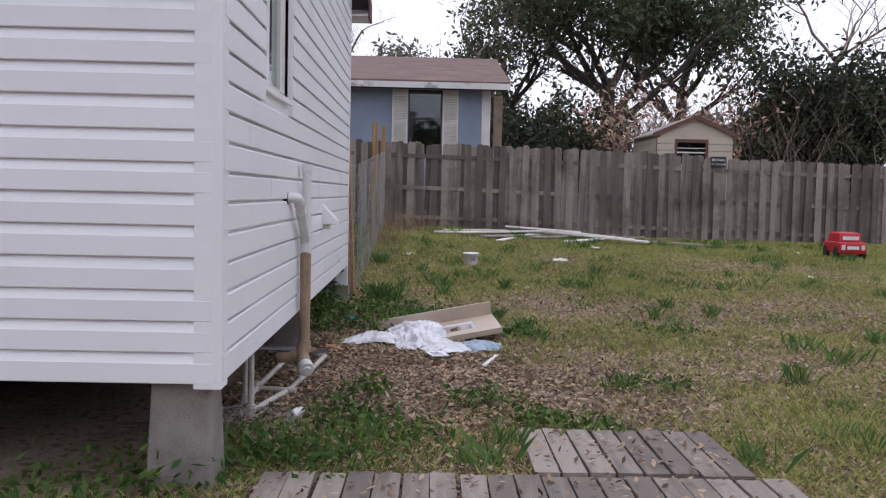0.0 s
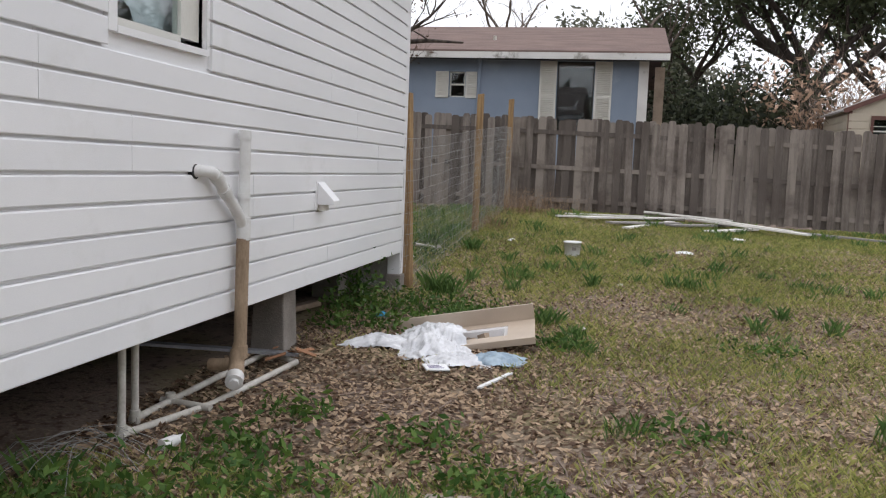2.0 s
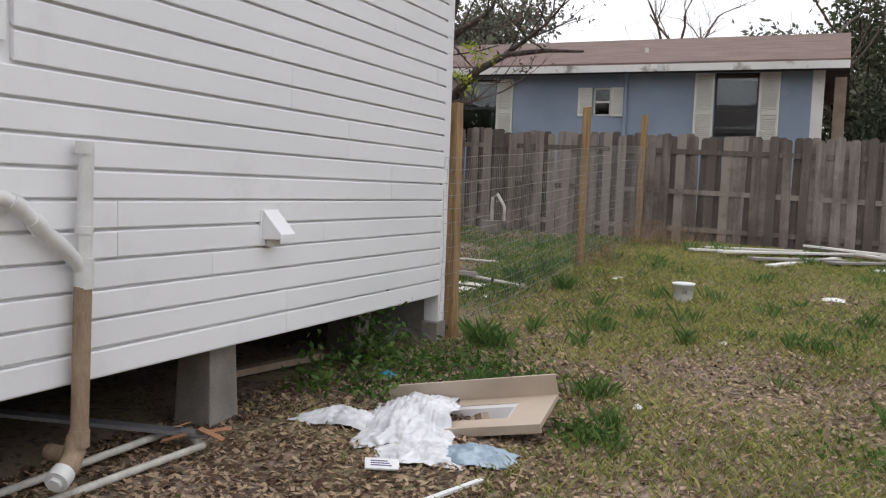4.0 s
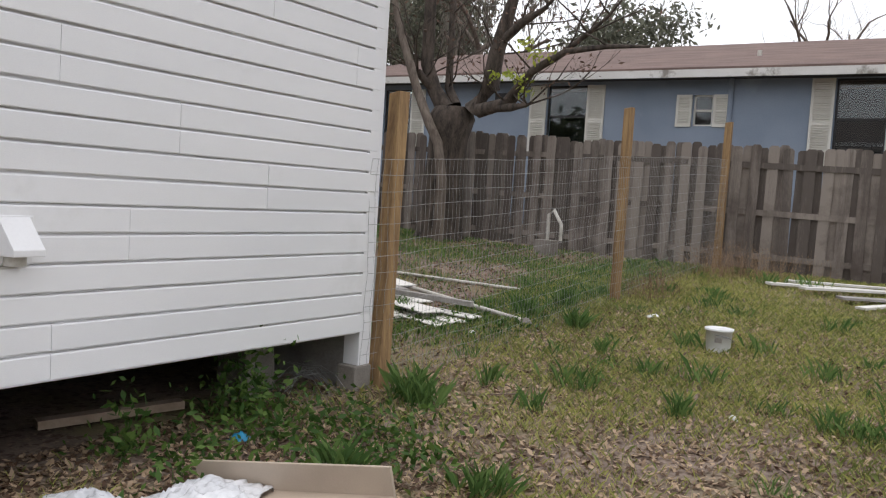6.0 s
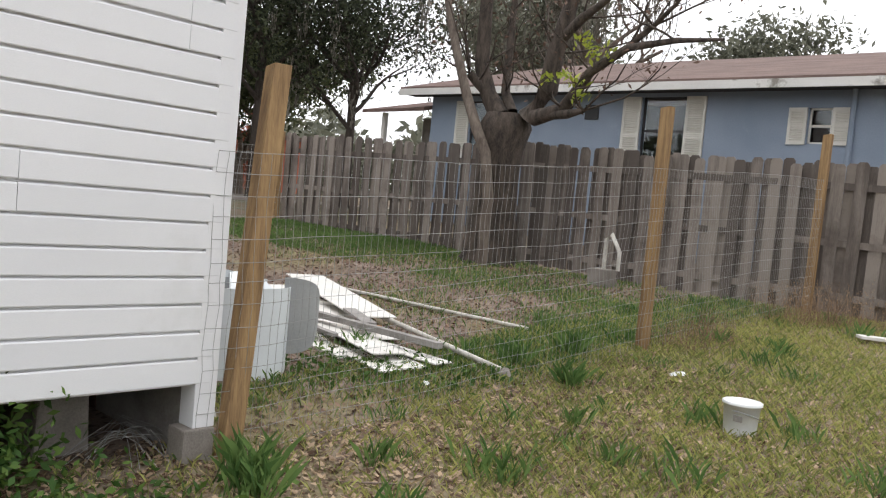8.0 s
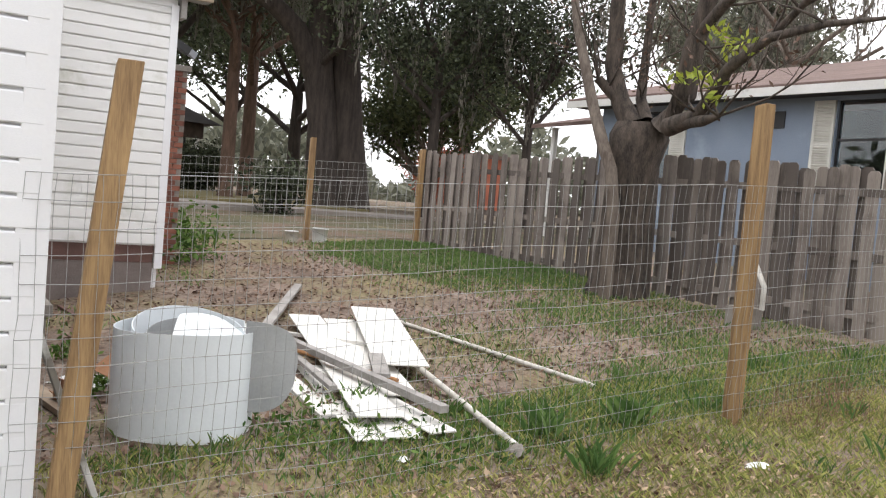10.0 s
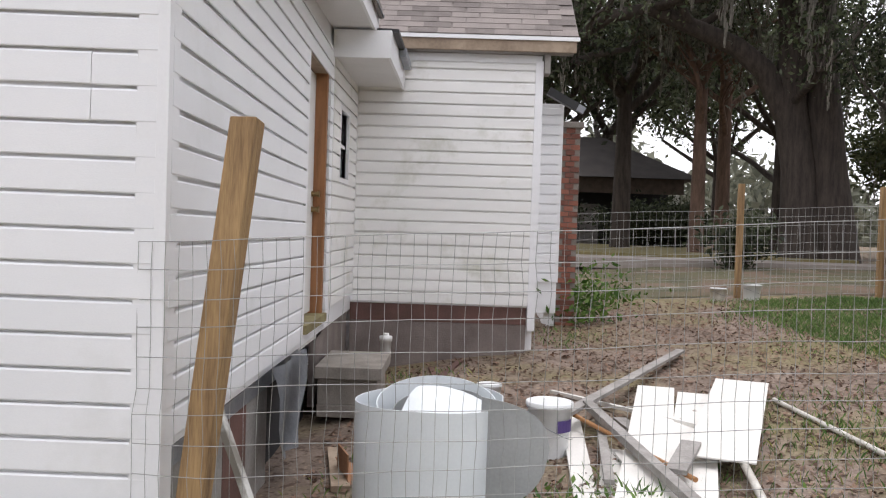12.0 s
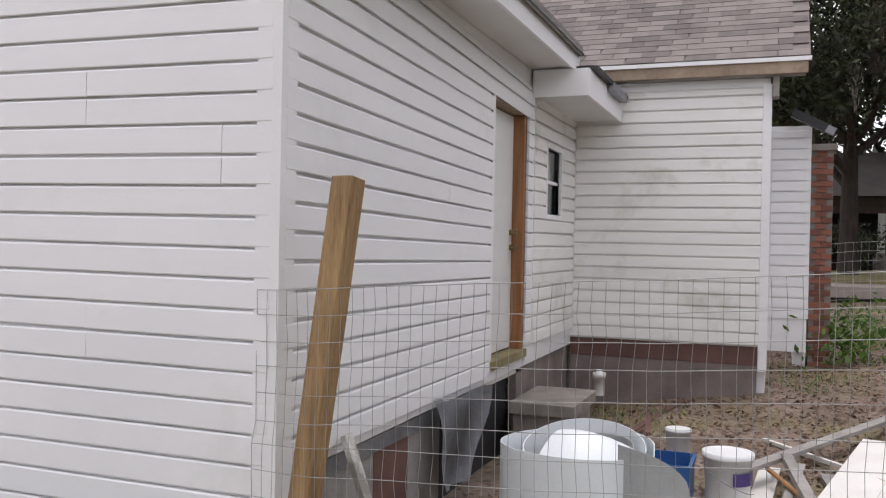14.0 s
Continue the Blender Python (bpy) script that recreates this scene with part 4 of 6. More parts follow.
for x0, x1, z0, z1, tall in openings:
    w = part("window", (lambda b: (box(b, x0, x0 + 0.035, HY + 0.06, HY + 0.1, z0, z1), box(b, x1 - 0.035, x1, HY + 0.06, HY + 0.1, z0, z1),
                                   box(b, x0, x1, HY + 0.06, HY + 0.1, z1 - 0.035, z1), box(b, x0, x1, HY + 0.06, HY + 0.1, z0, z0 + 0.035),
                                   box(b, x0, x1, HY + 0.05, HY + 0.1, (z0 + z1) / 2 + (0.1 if tall else 0) - 0.022, (z0 + z1) / 2 + (0.1 if tall else 0) + 0.022), b)[-1])(bmesh.new()),
             M_BLACK if tall else M_SHUTTER, blue)
    boxes("pane", w, M_GLASS, (x0, x1, HY + 0.082, HY + 0.086, z0, z1))
    sw = 0.43 if tall else 0.34
    for sx in (x0 - sw - 0.02, x1 + 0.02):
        sh = boxes("shutter", blue, M_SHUTTER, (sx, sx + 0.05, HY - 0.045, HY - 0.003, z0 - 0.02, z1), (sx + sw - 0.05, sx + sw, HY - 0.045, HY - 0.003, z0 - 0.02, z1),
                   (sx, sx + sw, HY - 0.043, HY - 0.003, z1 - 0.06, z1), (sx, sx + sw, HY - 0.043, HY - 0.003, z0 - 0.02, z0 + 0.05),
                   (sx, sx + sw, HY - 0.043, HY - 0.003, (z0 + z1) / 2 - 0.04, (z0 + z1) / 2 + 0.04), (sx + 0.05, sx + sw - 0.05, HY - 0.02, HY - 0.006, z0, z1))
        bm = bmesh.new()
        zz = z0 + 0.06
        while zz < z1 - 0.08:
            box(bm, -sw / 2 + 0.05, sw / 2 - 0.05, -0.012, 0.004, 0, 0.03, pose(sx + sw / 2, HY - 0.026, zz, 28, 0, 0))
            zz += 0.046
        tagged(part("louvre", bm, M_SHUTTER, sh), kind="stuff")
bm = bmesh.new()
tube(bm, ((-2.78, HY - 0.05, 0.7), (-2.78, HY - 0.05, 4.3)), 0.05, 10)
part("downpipe", bm, M_BLUE, blue)
boxes("wall_vent", blue, M_BLACK, (-8.5, -8.15, HY - 0.03, HY + 0.0, 3.74, 4.06))
porch = thing("porch_wing", "low dark-roofed side wing of the blue house", "house")
boxes("wall", porch, M_GREYBOARD, (-15.0, -13.32, HY + 1.4, HY + 1.6, 0.6, 3.9))
bm = bmesh.new()
bm.faces.new([bm.verts.new(p) for p in ((-15.7, HY - 0.3, 3.86), (-13.3, HY - 0.3, 3.9), (-13.3, HY + 4, 4.9), (-15.0, HY + 4, 4.85))])
e = bmesh.ops.extrude_face_region(bm, geom=bm.faces[:])
for q in e["geom"]:
    if isinstance(q, bmesh.types.BMVert):
        q.co.z += 0.09
part("roof", bm, M_ROOF, porch)
boxes("post", porch, M_FASCIA, (-15.2, -15.08, HY, HY + 0.12, 0.7, 3.9))

# ---------------------------------------------------------------- shed
shed = thing("garden_shed", "small beige sided shed with brown trim and gable roof", "shed")
S0, S1, SF, SB = 6.75, 9.05, 26.2, 29.2
ap = (S0 + S1) / 2
boxes("wall", shed, M_BEIGE, (S0, S0 + 0.08, SF + 0.08, SB, 0.7, 3.38))
boxes("wall", shed, M_BEIGE, (S1 - 0.08, S1, SF + 0.08, SB, 0.7, 3.38))
front = boxes("wall", shed, M_BEIGE, (S0, S0 + 0.55, SF, SF + 0.08, 0.7, 3.38), (S0 + 1.55, S1, SF, SF + 0.08, 0.7, 3.38), (S0 + 0.55, S0 + 1.55, SF, SF + 0.08, 0.7, 2.5),
              (S0 + 0.55, S0 + 1.55, SF, SF + 0.08, 3.22, 3.38))
for k in range(4):
    piece("lap", mesh_of("lap", course_mesh(0.5, 0.2), M_BEIGE), front, pose(S0, SF, 2.5 + k * 0.2))
    piece("lap", mesh_of("lap", course_mesh(0.72, 0.2), M_BEIGE), front, pose(S0 + 1.58, SF, 2.5 + k * 0.2))
for k in range(13):
    piece("lap", mesh_of("lap", course_mesh(2.9, 0.2), M_BEIGE), front, pose(S0, SB - 0.02, 0.7 + k * 0.2, 0, 0, -90))
bm = bmesh.new()
bm.faces.new([bm.verts.new(p) for p in ((S0, SF, 3.38), (S1, SF, 3.38), (ap, SF, 3.85))])
e = bmesh.ops.extrude_face_region(bm, geom=bm.faces[:])
for q in e["geom"]:
    if isinstance(q, bmesh.types.BMVert):
        q.co.y += 0.08
part("gable", bm, M_BEIGE, shed)
for sx in (S0 - 0.15, S1 + 0.15):
    bm = bmesh.new()
    vs = [bm.verts.new(p) for p in ((sx, SF - 0.1, 3.33), (ap, SF - 0.1, 3.90), (ap, SB, 3.90), (sx, SB, 3.33))]
    bm.faces.new(vs)
    e = bmesh.ops.extrude_face_region(bm, geom=bm.faces[:])
    for q in e["geom"]:
        if isinstance(q, bmesh.types.BMVert):
            q.co.z += 0.05
    part("roof", bm, M_GREYBOARD, shed)
    bm = bmesh.new()
    beam(bm, (sx, SF - 0.11, 3.34), (ap, SF - 0.11, 3.91), 0.03, 0.12)
    part("barge_board", bm, M_SHEDTRIM, shed)
boxes("corner_board", shed, M_SHEDTRIM, (S0 - 0.02, S0 + 0.08, SF - 0.02, SF + 0.0, 0.7, 3.36))
win = boxes("window", shed, M_SHEDTRIM, (S0 + 0.55, S0 + 0.62, SF - 0.03, SF + 0.05, 2.4, 3.24), (S0 + 1.48, S0 + 1.55, SF - 0.03, SF + 0.05, 2.4, 3.24), (S0 + 0.62, S0 + 1.48, SF - 0.03, SF + 0.05, 3.14, 3.24))
boxes("sash", win, M_SHUTTER, (S0 + 0.62, S0 + 1.48, SF + 0.01, SF + 0.04, 2.82, 2.86), (S0 + 0.62, S0 + 1.48, SF + 0.01, SF + 0.04, 2.96, 2.98))
boxes("pane", win, M_GLASS, (S0 + 0.62, S0 + 1.48, SF + 0.05, SF + 0.055, 2.5, 3.14))
# Added backing, near-black to paint indoor shade close behind the shed window.
boxes("dark_backing", shed, M_DARK, (S0 + 0.08, S1 - 0.08, SF + 0.6, SF + 0.64, 0.7, 3.36))

# ---------------------------------------------------------------- house across the road
far = thing("far_house", "dark porch house with white columns beyond the yard", "house")
FX = -38.0
# Porch shade is put into this wall's near-black colour.
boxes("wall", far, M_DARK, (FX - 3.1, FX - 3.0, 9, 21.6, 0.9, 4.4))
boxes("porch_beam", far, M_UNDER, (FX - 0.2, FX, 9, 21.6, 3.55, 4.25))
for cy in (11.5, 14.0, 16.5, 19.0, 21.3):
    c = boxes("column", far, M_SHUTTER, (FX - 0.26, FX, cy - 0.13, cy + 0.13, 1.9, 3.55), label="white porch column")
    boxes("column_base", c, M_CONC, (FX - 0.4, FX + 0.1, cy - 0.28, cy + 0.28, 0.9, 1.9))
boxes("door", far, M_GREYBOARD, (FX - 3.0, FX - 2.95, 17.3, 18.2, 1.1, 3.1))
bm = bmesh.new()
v = [bm.verts.new(p) for p in ((FX + 0.5, 8.5, 4.25), (FX + 0.5, 22.3, 4.25), (FX - 9, 22.3, 4.25), (FX - 9, 8.5, 4.25), (FX - 4.2, 12, 6.5), (FX - 4.2, 18.5, 6.5))]
for f in ((0, 1, 5, 4), (1, 2, 5), (2, 3, 4, 5), (3, 0, 4), (3, 2, 1, 0)):
    bm.faces.new([v[i] for i in f])
part("roof", bm, M_ROOF_DARK, far)
orange = thing("orange_house", "orange-red painted house glimpsed beyond the fence", "house")
boxes("wall", orange, mat("orange_paint", (0.50, 0.17, 0.10), (0.4, 0.13, 0.08), rough=0.8), (-47, -44.5, 39.5, 43.5, 0.9, 4.6))
bm = bmesh.new()
box(bm, -47.4, -44.2, 39.2, 43.8, 4.6, 4.85)
part("roof", bm, M_ROOF, orange)

M_ROAD = mat("pale_sand_road", (0.32, 0.28, 0.25), (0.23, 0.20, 0.175), scale=2, rough=0.95, bump=0.3)
road = tagged(boxes("road", None, M_ROAD, (-22.5, -20.3, -40, 80, 0.9, 1.16)), "pale sandy road beyond the yard", "road", kind="structure")
M_VERGE = mat("rough_green_verge", (0.10, 0.09, 0.042), (0.05, 0.05, 0.025), scale=1.1, rough=0.97, bump=0.8, fine=30, stain=(0.13, 0.085, 0.06), stain_scale=0.8, stain_lo=0.48, stain_hi=0.6)
vx, vy = [-20.2 + 0.43 * i for i in range(21)], [2 + 0.5 * j for j in range(60)]
tagged(raw("verge", [(x, y, ground_z(x, y) + 0.012 + 0.02 * noise.noise((x, y, 1))) for y in vy for x in vx],
           [(j * 21 + i, j * 21 + i + 1, j * 21 + i + 22, j * 21 + i + 21) for j in range(59) for i in range(20)], M_VERGE, smooth=True), "rough green verge between the wire fence and the road", "verge", kind="structure")
M_LAWN = mat("yellow_lawn", (0.24, 0.20, 0.09), (0.15, 0.13, 0.055), scale=1.5, rough=0.97, bump=0.7)
lawn = tagged(boxes("lawn", None, M_LAWN, (-36, -23.2, 2, 23, 0.9, 1.22)), "yellowed dormant lawn across the road", "lawn", kind="structure")

# ---------------------------------------------------------------- deck boards in the grass
deck = thing("wooden_walkway", "worn grey plank walkway sunk in the grass", "walkway")
plank_me = [mesh_of("plank", (lambda b: (box(b, 0.004, 0.134, 0, ln, 0, 0.03), b)[1])(bmesh.new()), M_DECK, 0.004) for ln in (0.98, 1.0, 0.82, 0.84)]
rng = random.Random(21)
for i in range(19):
    piece("plank", plank_me[rng.randrange(2)], deck, pose(-0.95 + i * 0.142, 3.06 + rng.uniform(-0.01, 0.01), 0.068 + rng.uniform(-0.004, 0.004), 0, 0, rng.uniform(-0.5, 0.5)))
for i in range(8):
    piece("plank", plank_me[2 + rng.randrange(2)], deck, pose(0.44 + i * 0.146, 4.08 + rng.uniform(-0.01, 0.02), 0.072 + rng.uniform(-0.004, 0.004), 0, 0, rng.uniform(-0.6, 0.6)))

# ---------------------------------------------------------------- vanity top under plastic sheet
top = thing("vanity_top", "discarded beige vanity top with a white basin, lying tilted", "vanity top")
A, Bv = Vector((0.53, 8.47, 0.30)), Vector((-0.58, 8.36, 0.10))
ux = (Bv - A).normalized()
uy = Vector((0, 0, 1)).cross(ux).normalized()
if uy.y > 0:
    uy = -uy
uy = (uy + Vector((0, 0, -0.10))).normalized()
uy = (uy - ux * uy.dot(ux)).normalized()
uz = ux.cross(uy)
if uz.z < 0:
    uz = -uz
FR = Matrix((ux, uy, uz)).transposed().to_4x4()
FR.translation = A
L, D = (Bv - A).length, 0.52
for dims in ((0, L, 0, 0.12, -0.03, 0), (0, L, 0.40, D, -0.03, 0), (0, 0.22, 0.12, 0.40, -0.03, 0), (0.85, L, 0.12, 0.40, -0.03, 0)):
    bm = bmesh.new()
    box(bm, *dims, FR)
    part("slab", bm, M_COUNTER, top)
bm = bmesh.new()
box(bm, 0, L, -0.02, 0.0, -0.03, 0.13, FR)
part("backsplash", bm, M_COUNTER, top, bevel=0.004)
bm = bmesh.new()
box(bm, 0, L, D, D + 0.02, -0.055, 0.001, FR)
part("front_edge", bm, M_COUNTER, top, bevel=0.004)
bm = bmesh.new()
rim = [[bm.verts.new(FR @ Vector((0.22 + 0.63 * (0.5 + (u - 0.5) * s), 0.12 + 0.28 * (0.5 + (v - 0.5) * s), z))) for u, v in ((0, 0), (1, 0), (1, 1), (0, 1))]
       for s, z in ((1.0, -0.004), (0.9, -0.02), (0.8, -0.09), (0.5, -0.11))]
for a, b in zip(rim, rim[1:]):
    for k in range(4):
        bm.faces.new((a[k], a[(k + 1) % 4], b[(k + 1) % 4], b[k]))
bm.faces.new(rim[-1])
part("basin", bm, M_BASIN, top, "white moulded basin")
bm = bmesh.new()
beam(bm, (0.20, 8.10, 0.05), (0.15, 8.14, 0.20), 0.05, 0.09)
part("prop", bm, M_BARE, top)


def crumpled(name, label, category, cx, cy, rx, ry, h, material, seed, yaw=0, n=34, sharp=1.0, base=0.0, support=None):
    """A sheet dropped on the ground in folds."""
    vs, fs = [], []
    for j in range(n):
        for i in range(n):
            u, v = 2 * i / (n - 1) - 1, 2 * j / (n - 1) - 1
            r = math.hypot(u, v)
            k = (1 + 0.28 * noise.noise((u * 2.2, v * 2.2, seed)) + 0.1 * noise.noise((u * 6, v * 6, seed)))
            x, y = u * rx * k, v * ry * k
            ridge = 1 - abs(noise.noise((u * 2.4 * sharp, v * 2.4 * sharp, seed + 3))) * 2
            ridge2 = 1 - abs(noise.noise((u * 6 * sharp, v * 6 * sharp, seed + 5))) * 2
            fall = max(0, 1 - r * r * 0.75)
            z = h * (0.45 * fall + fall * 0.35 * ridge + 0.16 * ridge2 * (0.25 + fall))
            c, s = math.cos(radians(yaw)), math.sin(radians(yaw))
            wx, wy = cx + x * c - y * s, cy + x * s + y * c
            g = ground_z(wx, wy) + 0.006
            if support:
                g = max(g, support(wx, wy))
            vs.append((wx, wy, g + max(z, 0.004) + base))
    fs = [(j * n + i, j * n + i + 1, (j + 1) * n + i + 1, (j + 1) * n + i) for j in range(n - 1) for i in range(n - 1)]
    return tagged(raw(name, vs, fs, material, smooth=True), label, category)


def slab_height(x, y):
    q = FR.inverted() @ Vector((x, y, 0.25))
    if -0.02 < q.x < L and 0.0 < q.y < D:
        return A.z + (ux * q.x + uy * q.y).z + 0.02
    return -1


crumpled("plastic_sheet", "crumpled clear plastic sheeting draped over the vanity top", "plastic sheet", -0.22, 7.92, 0.27, 0.44, 0.15, M_BAG, 2, 20, 46, 1.3, 0, slab_height)
crumpled("plastic_sheet", "trailing end of clear plastic sheeting on fallen leaves", "plastic sheet", -0.60, 7.80, 0.30, 0.11, 0.11, M_BAG, 5, 8, 34, 1.2)
crumpled("plastic_sheet", "clear plastic sheeting spilling onto the ground", "plastic sheet", 0.06, 7.48, 0.24, 0.16, 0.09, M_BAG, 8, 15, 34, 1.3)
crumpled("blue_tarp_scrap", "pale blue crumpled plastic scrap on the grass", "plastic scrap", 0.34, 7.58, 0.22, 0.12, 0.09, M_TARP, 11, 20, 30, 1.2)
crumpled("blue_wrapper", "bright blue plastic wrapper among weeds", "litter", -0.94, 8.96, 0.06, 0.045, 0.06, M_CYAN, 15, 0, 12)
pkg = thing("paper_packet", "white printed packet lying on dead leaves", "packet")
bm = bmesh.new()
box(bm, -0.09, 0.09, -0.06, 0.06, 0, 0.012, pose(-0.03, 7.22, ground_z(-0.03, 7.22) + 0.02, 8, 3, 30))
part("card", bm, M_PLASTIC_W, pkg, bevel=0.003)
bm = bmesh.new()
for k in range(3):
    box(bm, -0.06, 0.03 + 0.01 * k, 0.02 - 0.025 * k, 0.03 - 0.025 * k, 0.0125, 0.0135, pose(-0.03, 7.22, ground_z(-0.03, 7.22) + 0.02, 8, 3, 30))
part("print", bm, M_PURPLE, pkg)
bm = bmesh.new()
beam(bm, (0.35, 6.82, ground_z(0.35, 6.82) + 0.02), (0.50, 7.30, ground_z(0.5, 7.3) + 0.025), 0.03, 0.014)
tagged(part("white_stick", bm, M_PLASTIC_W), "thin white plastic strip on the grass", "strip")

# ---------------------------------------------------------------- tubs, toy, scraps
def tub(name, label, x, y, r, h, material, lid=True, category="bucket"):
    t = thing(name, label, category)
    z = ground_z(x, y) - 0.005
    bm = bmesh.new()
    lathe(bm, ((r * 0.86, z), (r * 0.98, z + h * 0.93), (r * 1.04, z + h * 0.93), (r * 1.04, z + h)), x, y)
    part("body", bm, material, t)
    bm = bmesh.new()
    lathe(bm, ((r * 1.07, z + h * 0.955), (r * 1.07, z + h * 1.03), (r * 0.98, z + h * 1.04), (r * 0.93, z + h * 1.02)) if lid else
          ((r * 1.07, z + h * 0.97), (r * 1.07, z + h * 1.0), (r * 0.95, z + h * 1.0), (r * 0.95, z + h * 1.012)), x, y)
    part("lid" if lid else "rim", bm, M_PLASTIC_W, t)
    bm = bmesh.new()
    tube(bm, [(x + 1.06 * r * math.cos(a), y + 1.06 * r * math.sin(a), z + h * (0.80 - 0.45 * math.sin((a + 1.6) / 2.0 * 1.0) ** 2)) for a in [-1.6 + 0.3 * k for k in range(11)]], 0.003, 5)
    part("handle", bm, M_METAL, t)
    return t


tub1 = tub("plastic_tub", "small white lidded plastic tub on the grass", 0.53, 13.06, 0.115, 0.20, M_PLASTIC_W)
boxes("label", tub1, M_GREYBOARD, (0.53, 0.59, 12.945, 12.948, ground_z(0.53, 13.06) + 0.09, ground_z(0.53, 13.06) + 0.13))
tub2 = tub("paint_bucket", "large white bucket with a purple label band", -3.55, 12.10, 0.15, 0.36, M_PLASTIC_W)
bm = bmesh.new()
zb2 = ground_z(-3.55, 12.1)
for k in range(7):
    a0, a1 = 0.25 + k * 0.2, 0.45 + k * 0.2
    bm.faces.new([bm.verts.new((-3.55 + 0.1485 * math.cos(a), 12.10 + 0.1485 * math.sin(a), zb2 + z)) for a, z in ((a0, 0.18), (a1, 0.18), (a1, 0.26), (a0, 0.26))])
part("band", bm, M_PURPLE, tub2)
tub3 = tub("paint_can", "small white paint pot beside a blue crate", -4.30, 11.72, 0.09, 0.34, M_PLASTIC_W, False)
crate = thing("blue_crate", "bright blue plastic crate behind the rolled sheet", "crate")
zc = ground_z(-3.72, 11.72)
boxes("side", crate, M_BLUEP, (-3.92, -3.52, 11.55, 11.56, zc, zc + 0.28), (-3.92, -3.52, 11.86, 11.87, zc, zc + 0.28), (-3.92, -3.91, 11.56, 11.86, zc, zc + 0.28), (-3.53, -3.52, 11.56, 11.86, zc, zc + 0.28),
      (-3.91, -3.53, 11.56, 11.86, zc, zc + 0.02))
boxes("rim", crate, M_BLUEP, (-3.93, -3.51, 11.54, 11.549, zc + 0.24, zc + 0.28))
boxes("rim", crate, M_BLUEP, (-3.93, -3.51, 11.871, 11.88, zc + 0.24, zc + 0.28))

toy = thing("toy_car", "red plastic ride-on toy car by the fence", "toy car")
TX, TY, K = 7.35, 15.2, 0.72
TZ = ground_z(TX, TY)
bm = bmesh.new()
v = box(bm, TX - 0.38 * K, TX + 0.38 * K, TY - 0.45 * K, TY + 0.45 * K, TZ + 0.10 * K, TZ + 0.32 * K)
part("body", bm, M_RED, toy, bevel=0.04)
bm = bmesh.new()
v = box(bm, TX - 0.33 * K, TX + 0.33 * K, TY - 0.30 * K, TY + 0.35 * K, TZ + 0.30 * K, TZ + 0.50 * K)
for q in v[4:]:
    q.co.x = TX + (q.co.x - TX) * 0.86
    q.co.y = TY + (q.co.y - TY) * 0.85
part("cab", bm, M_RED, toy, bevel=0.03)
boxes("windscreen", toy, M_PLASTIC_W, (TX - 0.22 * K, TX + 0.22 * K, TY - 0.312 * K, TY - 0.30 * K, TZ + 0.36 * K, TZ + 0.43 * K))
boxes("grille", toy, M_PLASTIC_W, (TX - 0.16 * K, TX + 0.16 * K, TY - 0.462 * K, TY - 0.45 * K, TZ + 0.19 * K, TZ + 0.25 * K))
for sx in (-0.27 * K, 0.27 * K):
    boxes("headlight", toy, M_SHUTTER, (TX + sx - 0.05 * K, TX + sx + 0.05 * K, TY - 0.464 * K, TY - 0.45 * K, TZ + 0.18 * K, TZ + 0.27 * K), bevel=0.004)
for sx in (-0.36 * K, 0.36 * K):
    for sy in (-0.28 * K, 0.28 * K):
        bm = bmesh.new()
        tube(bm, ((TX + sx - 0.04 * K, TY + sy, TZ + 0.12 * K), (TX + sx + 0.04 * K, TY + sy, TZ + 0.12 * K)), 0.12 * K, 18)
        part("wheel", bm, M_BLACK, toy)

toy.matrix_basis = Matrix.Translation((TX, TY, TZ)) @ Matrix.Diagonal((0.9, 1, 1.3, 1)) @ Matrix.Translation((-TX, -TY, -TZ))


def plank_thing(name, label, a, b, w, h, material, category="board", lift=0.0, roll=0.0):
    za, zb = ground_z(a[0], a[1]), ground_z(b[0], b[1])
    bm = bmesh.new()
    up = Vector((math.sin(roll), 0, math.cos(roll)))
    beam(bm, (a[0], a[1], za + h / 2 + lift + (a[2] if len(a) > 2 else 0)), (b[0], b[1], zb + h / 2 + lift + (b[2] if len(b) > 2 else 0)), w, h, up)
    return tagged(part(name, bm, material, None, "", min(0.003, h / 4)), label, category, "scrap boards")


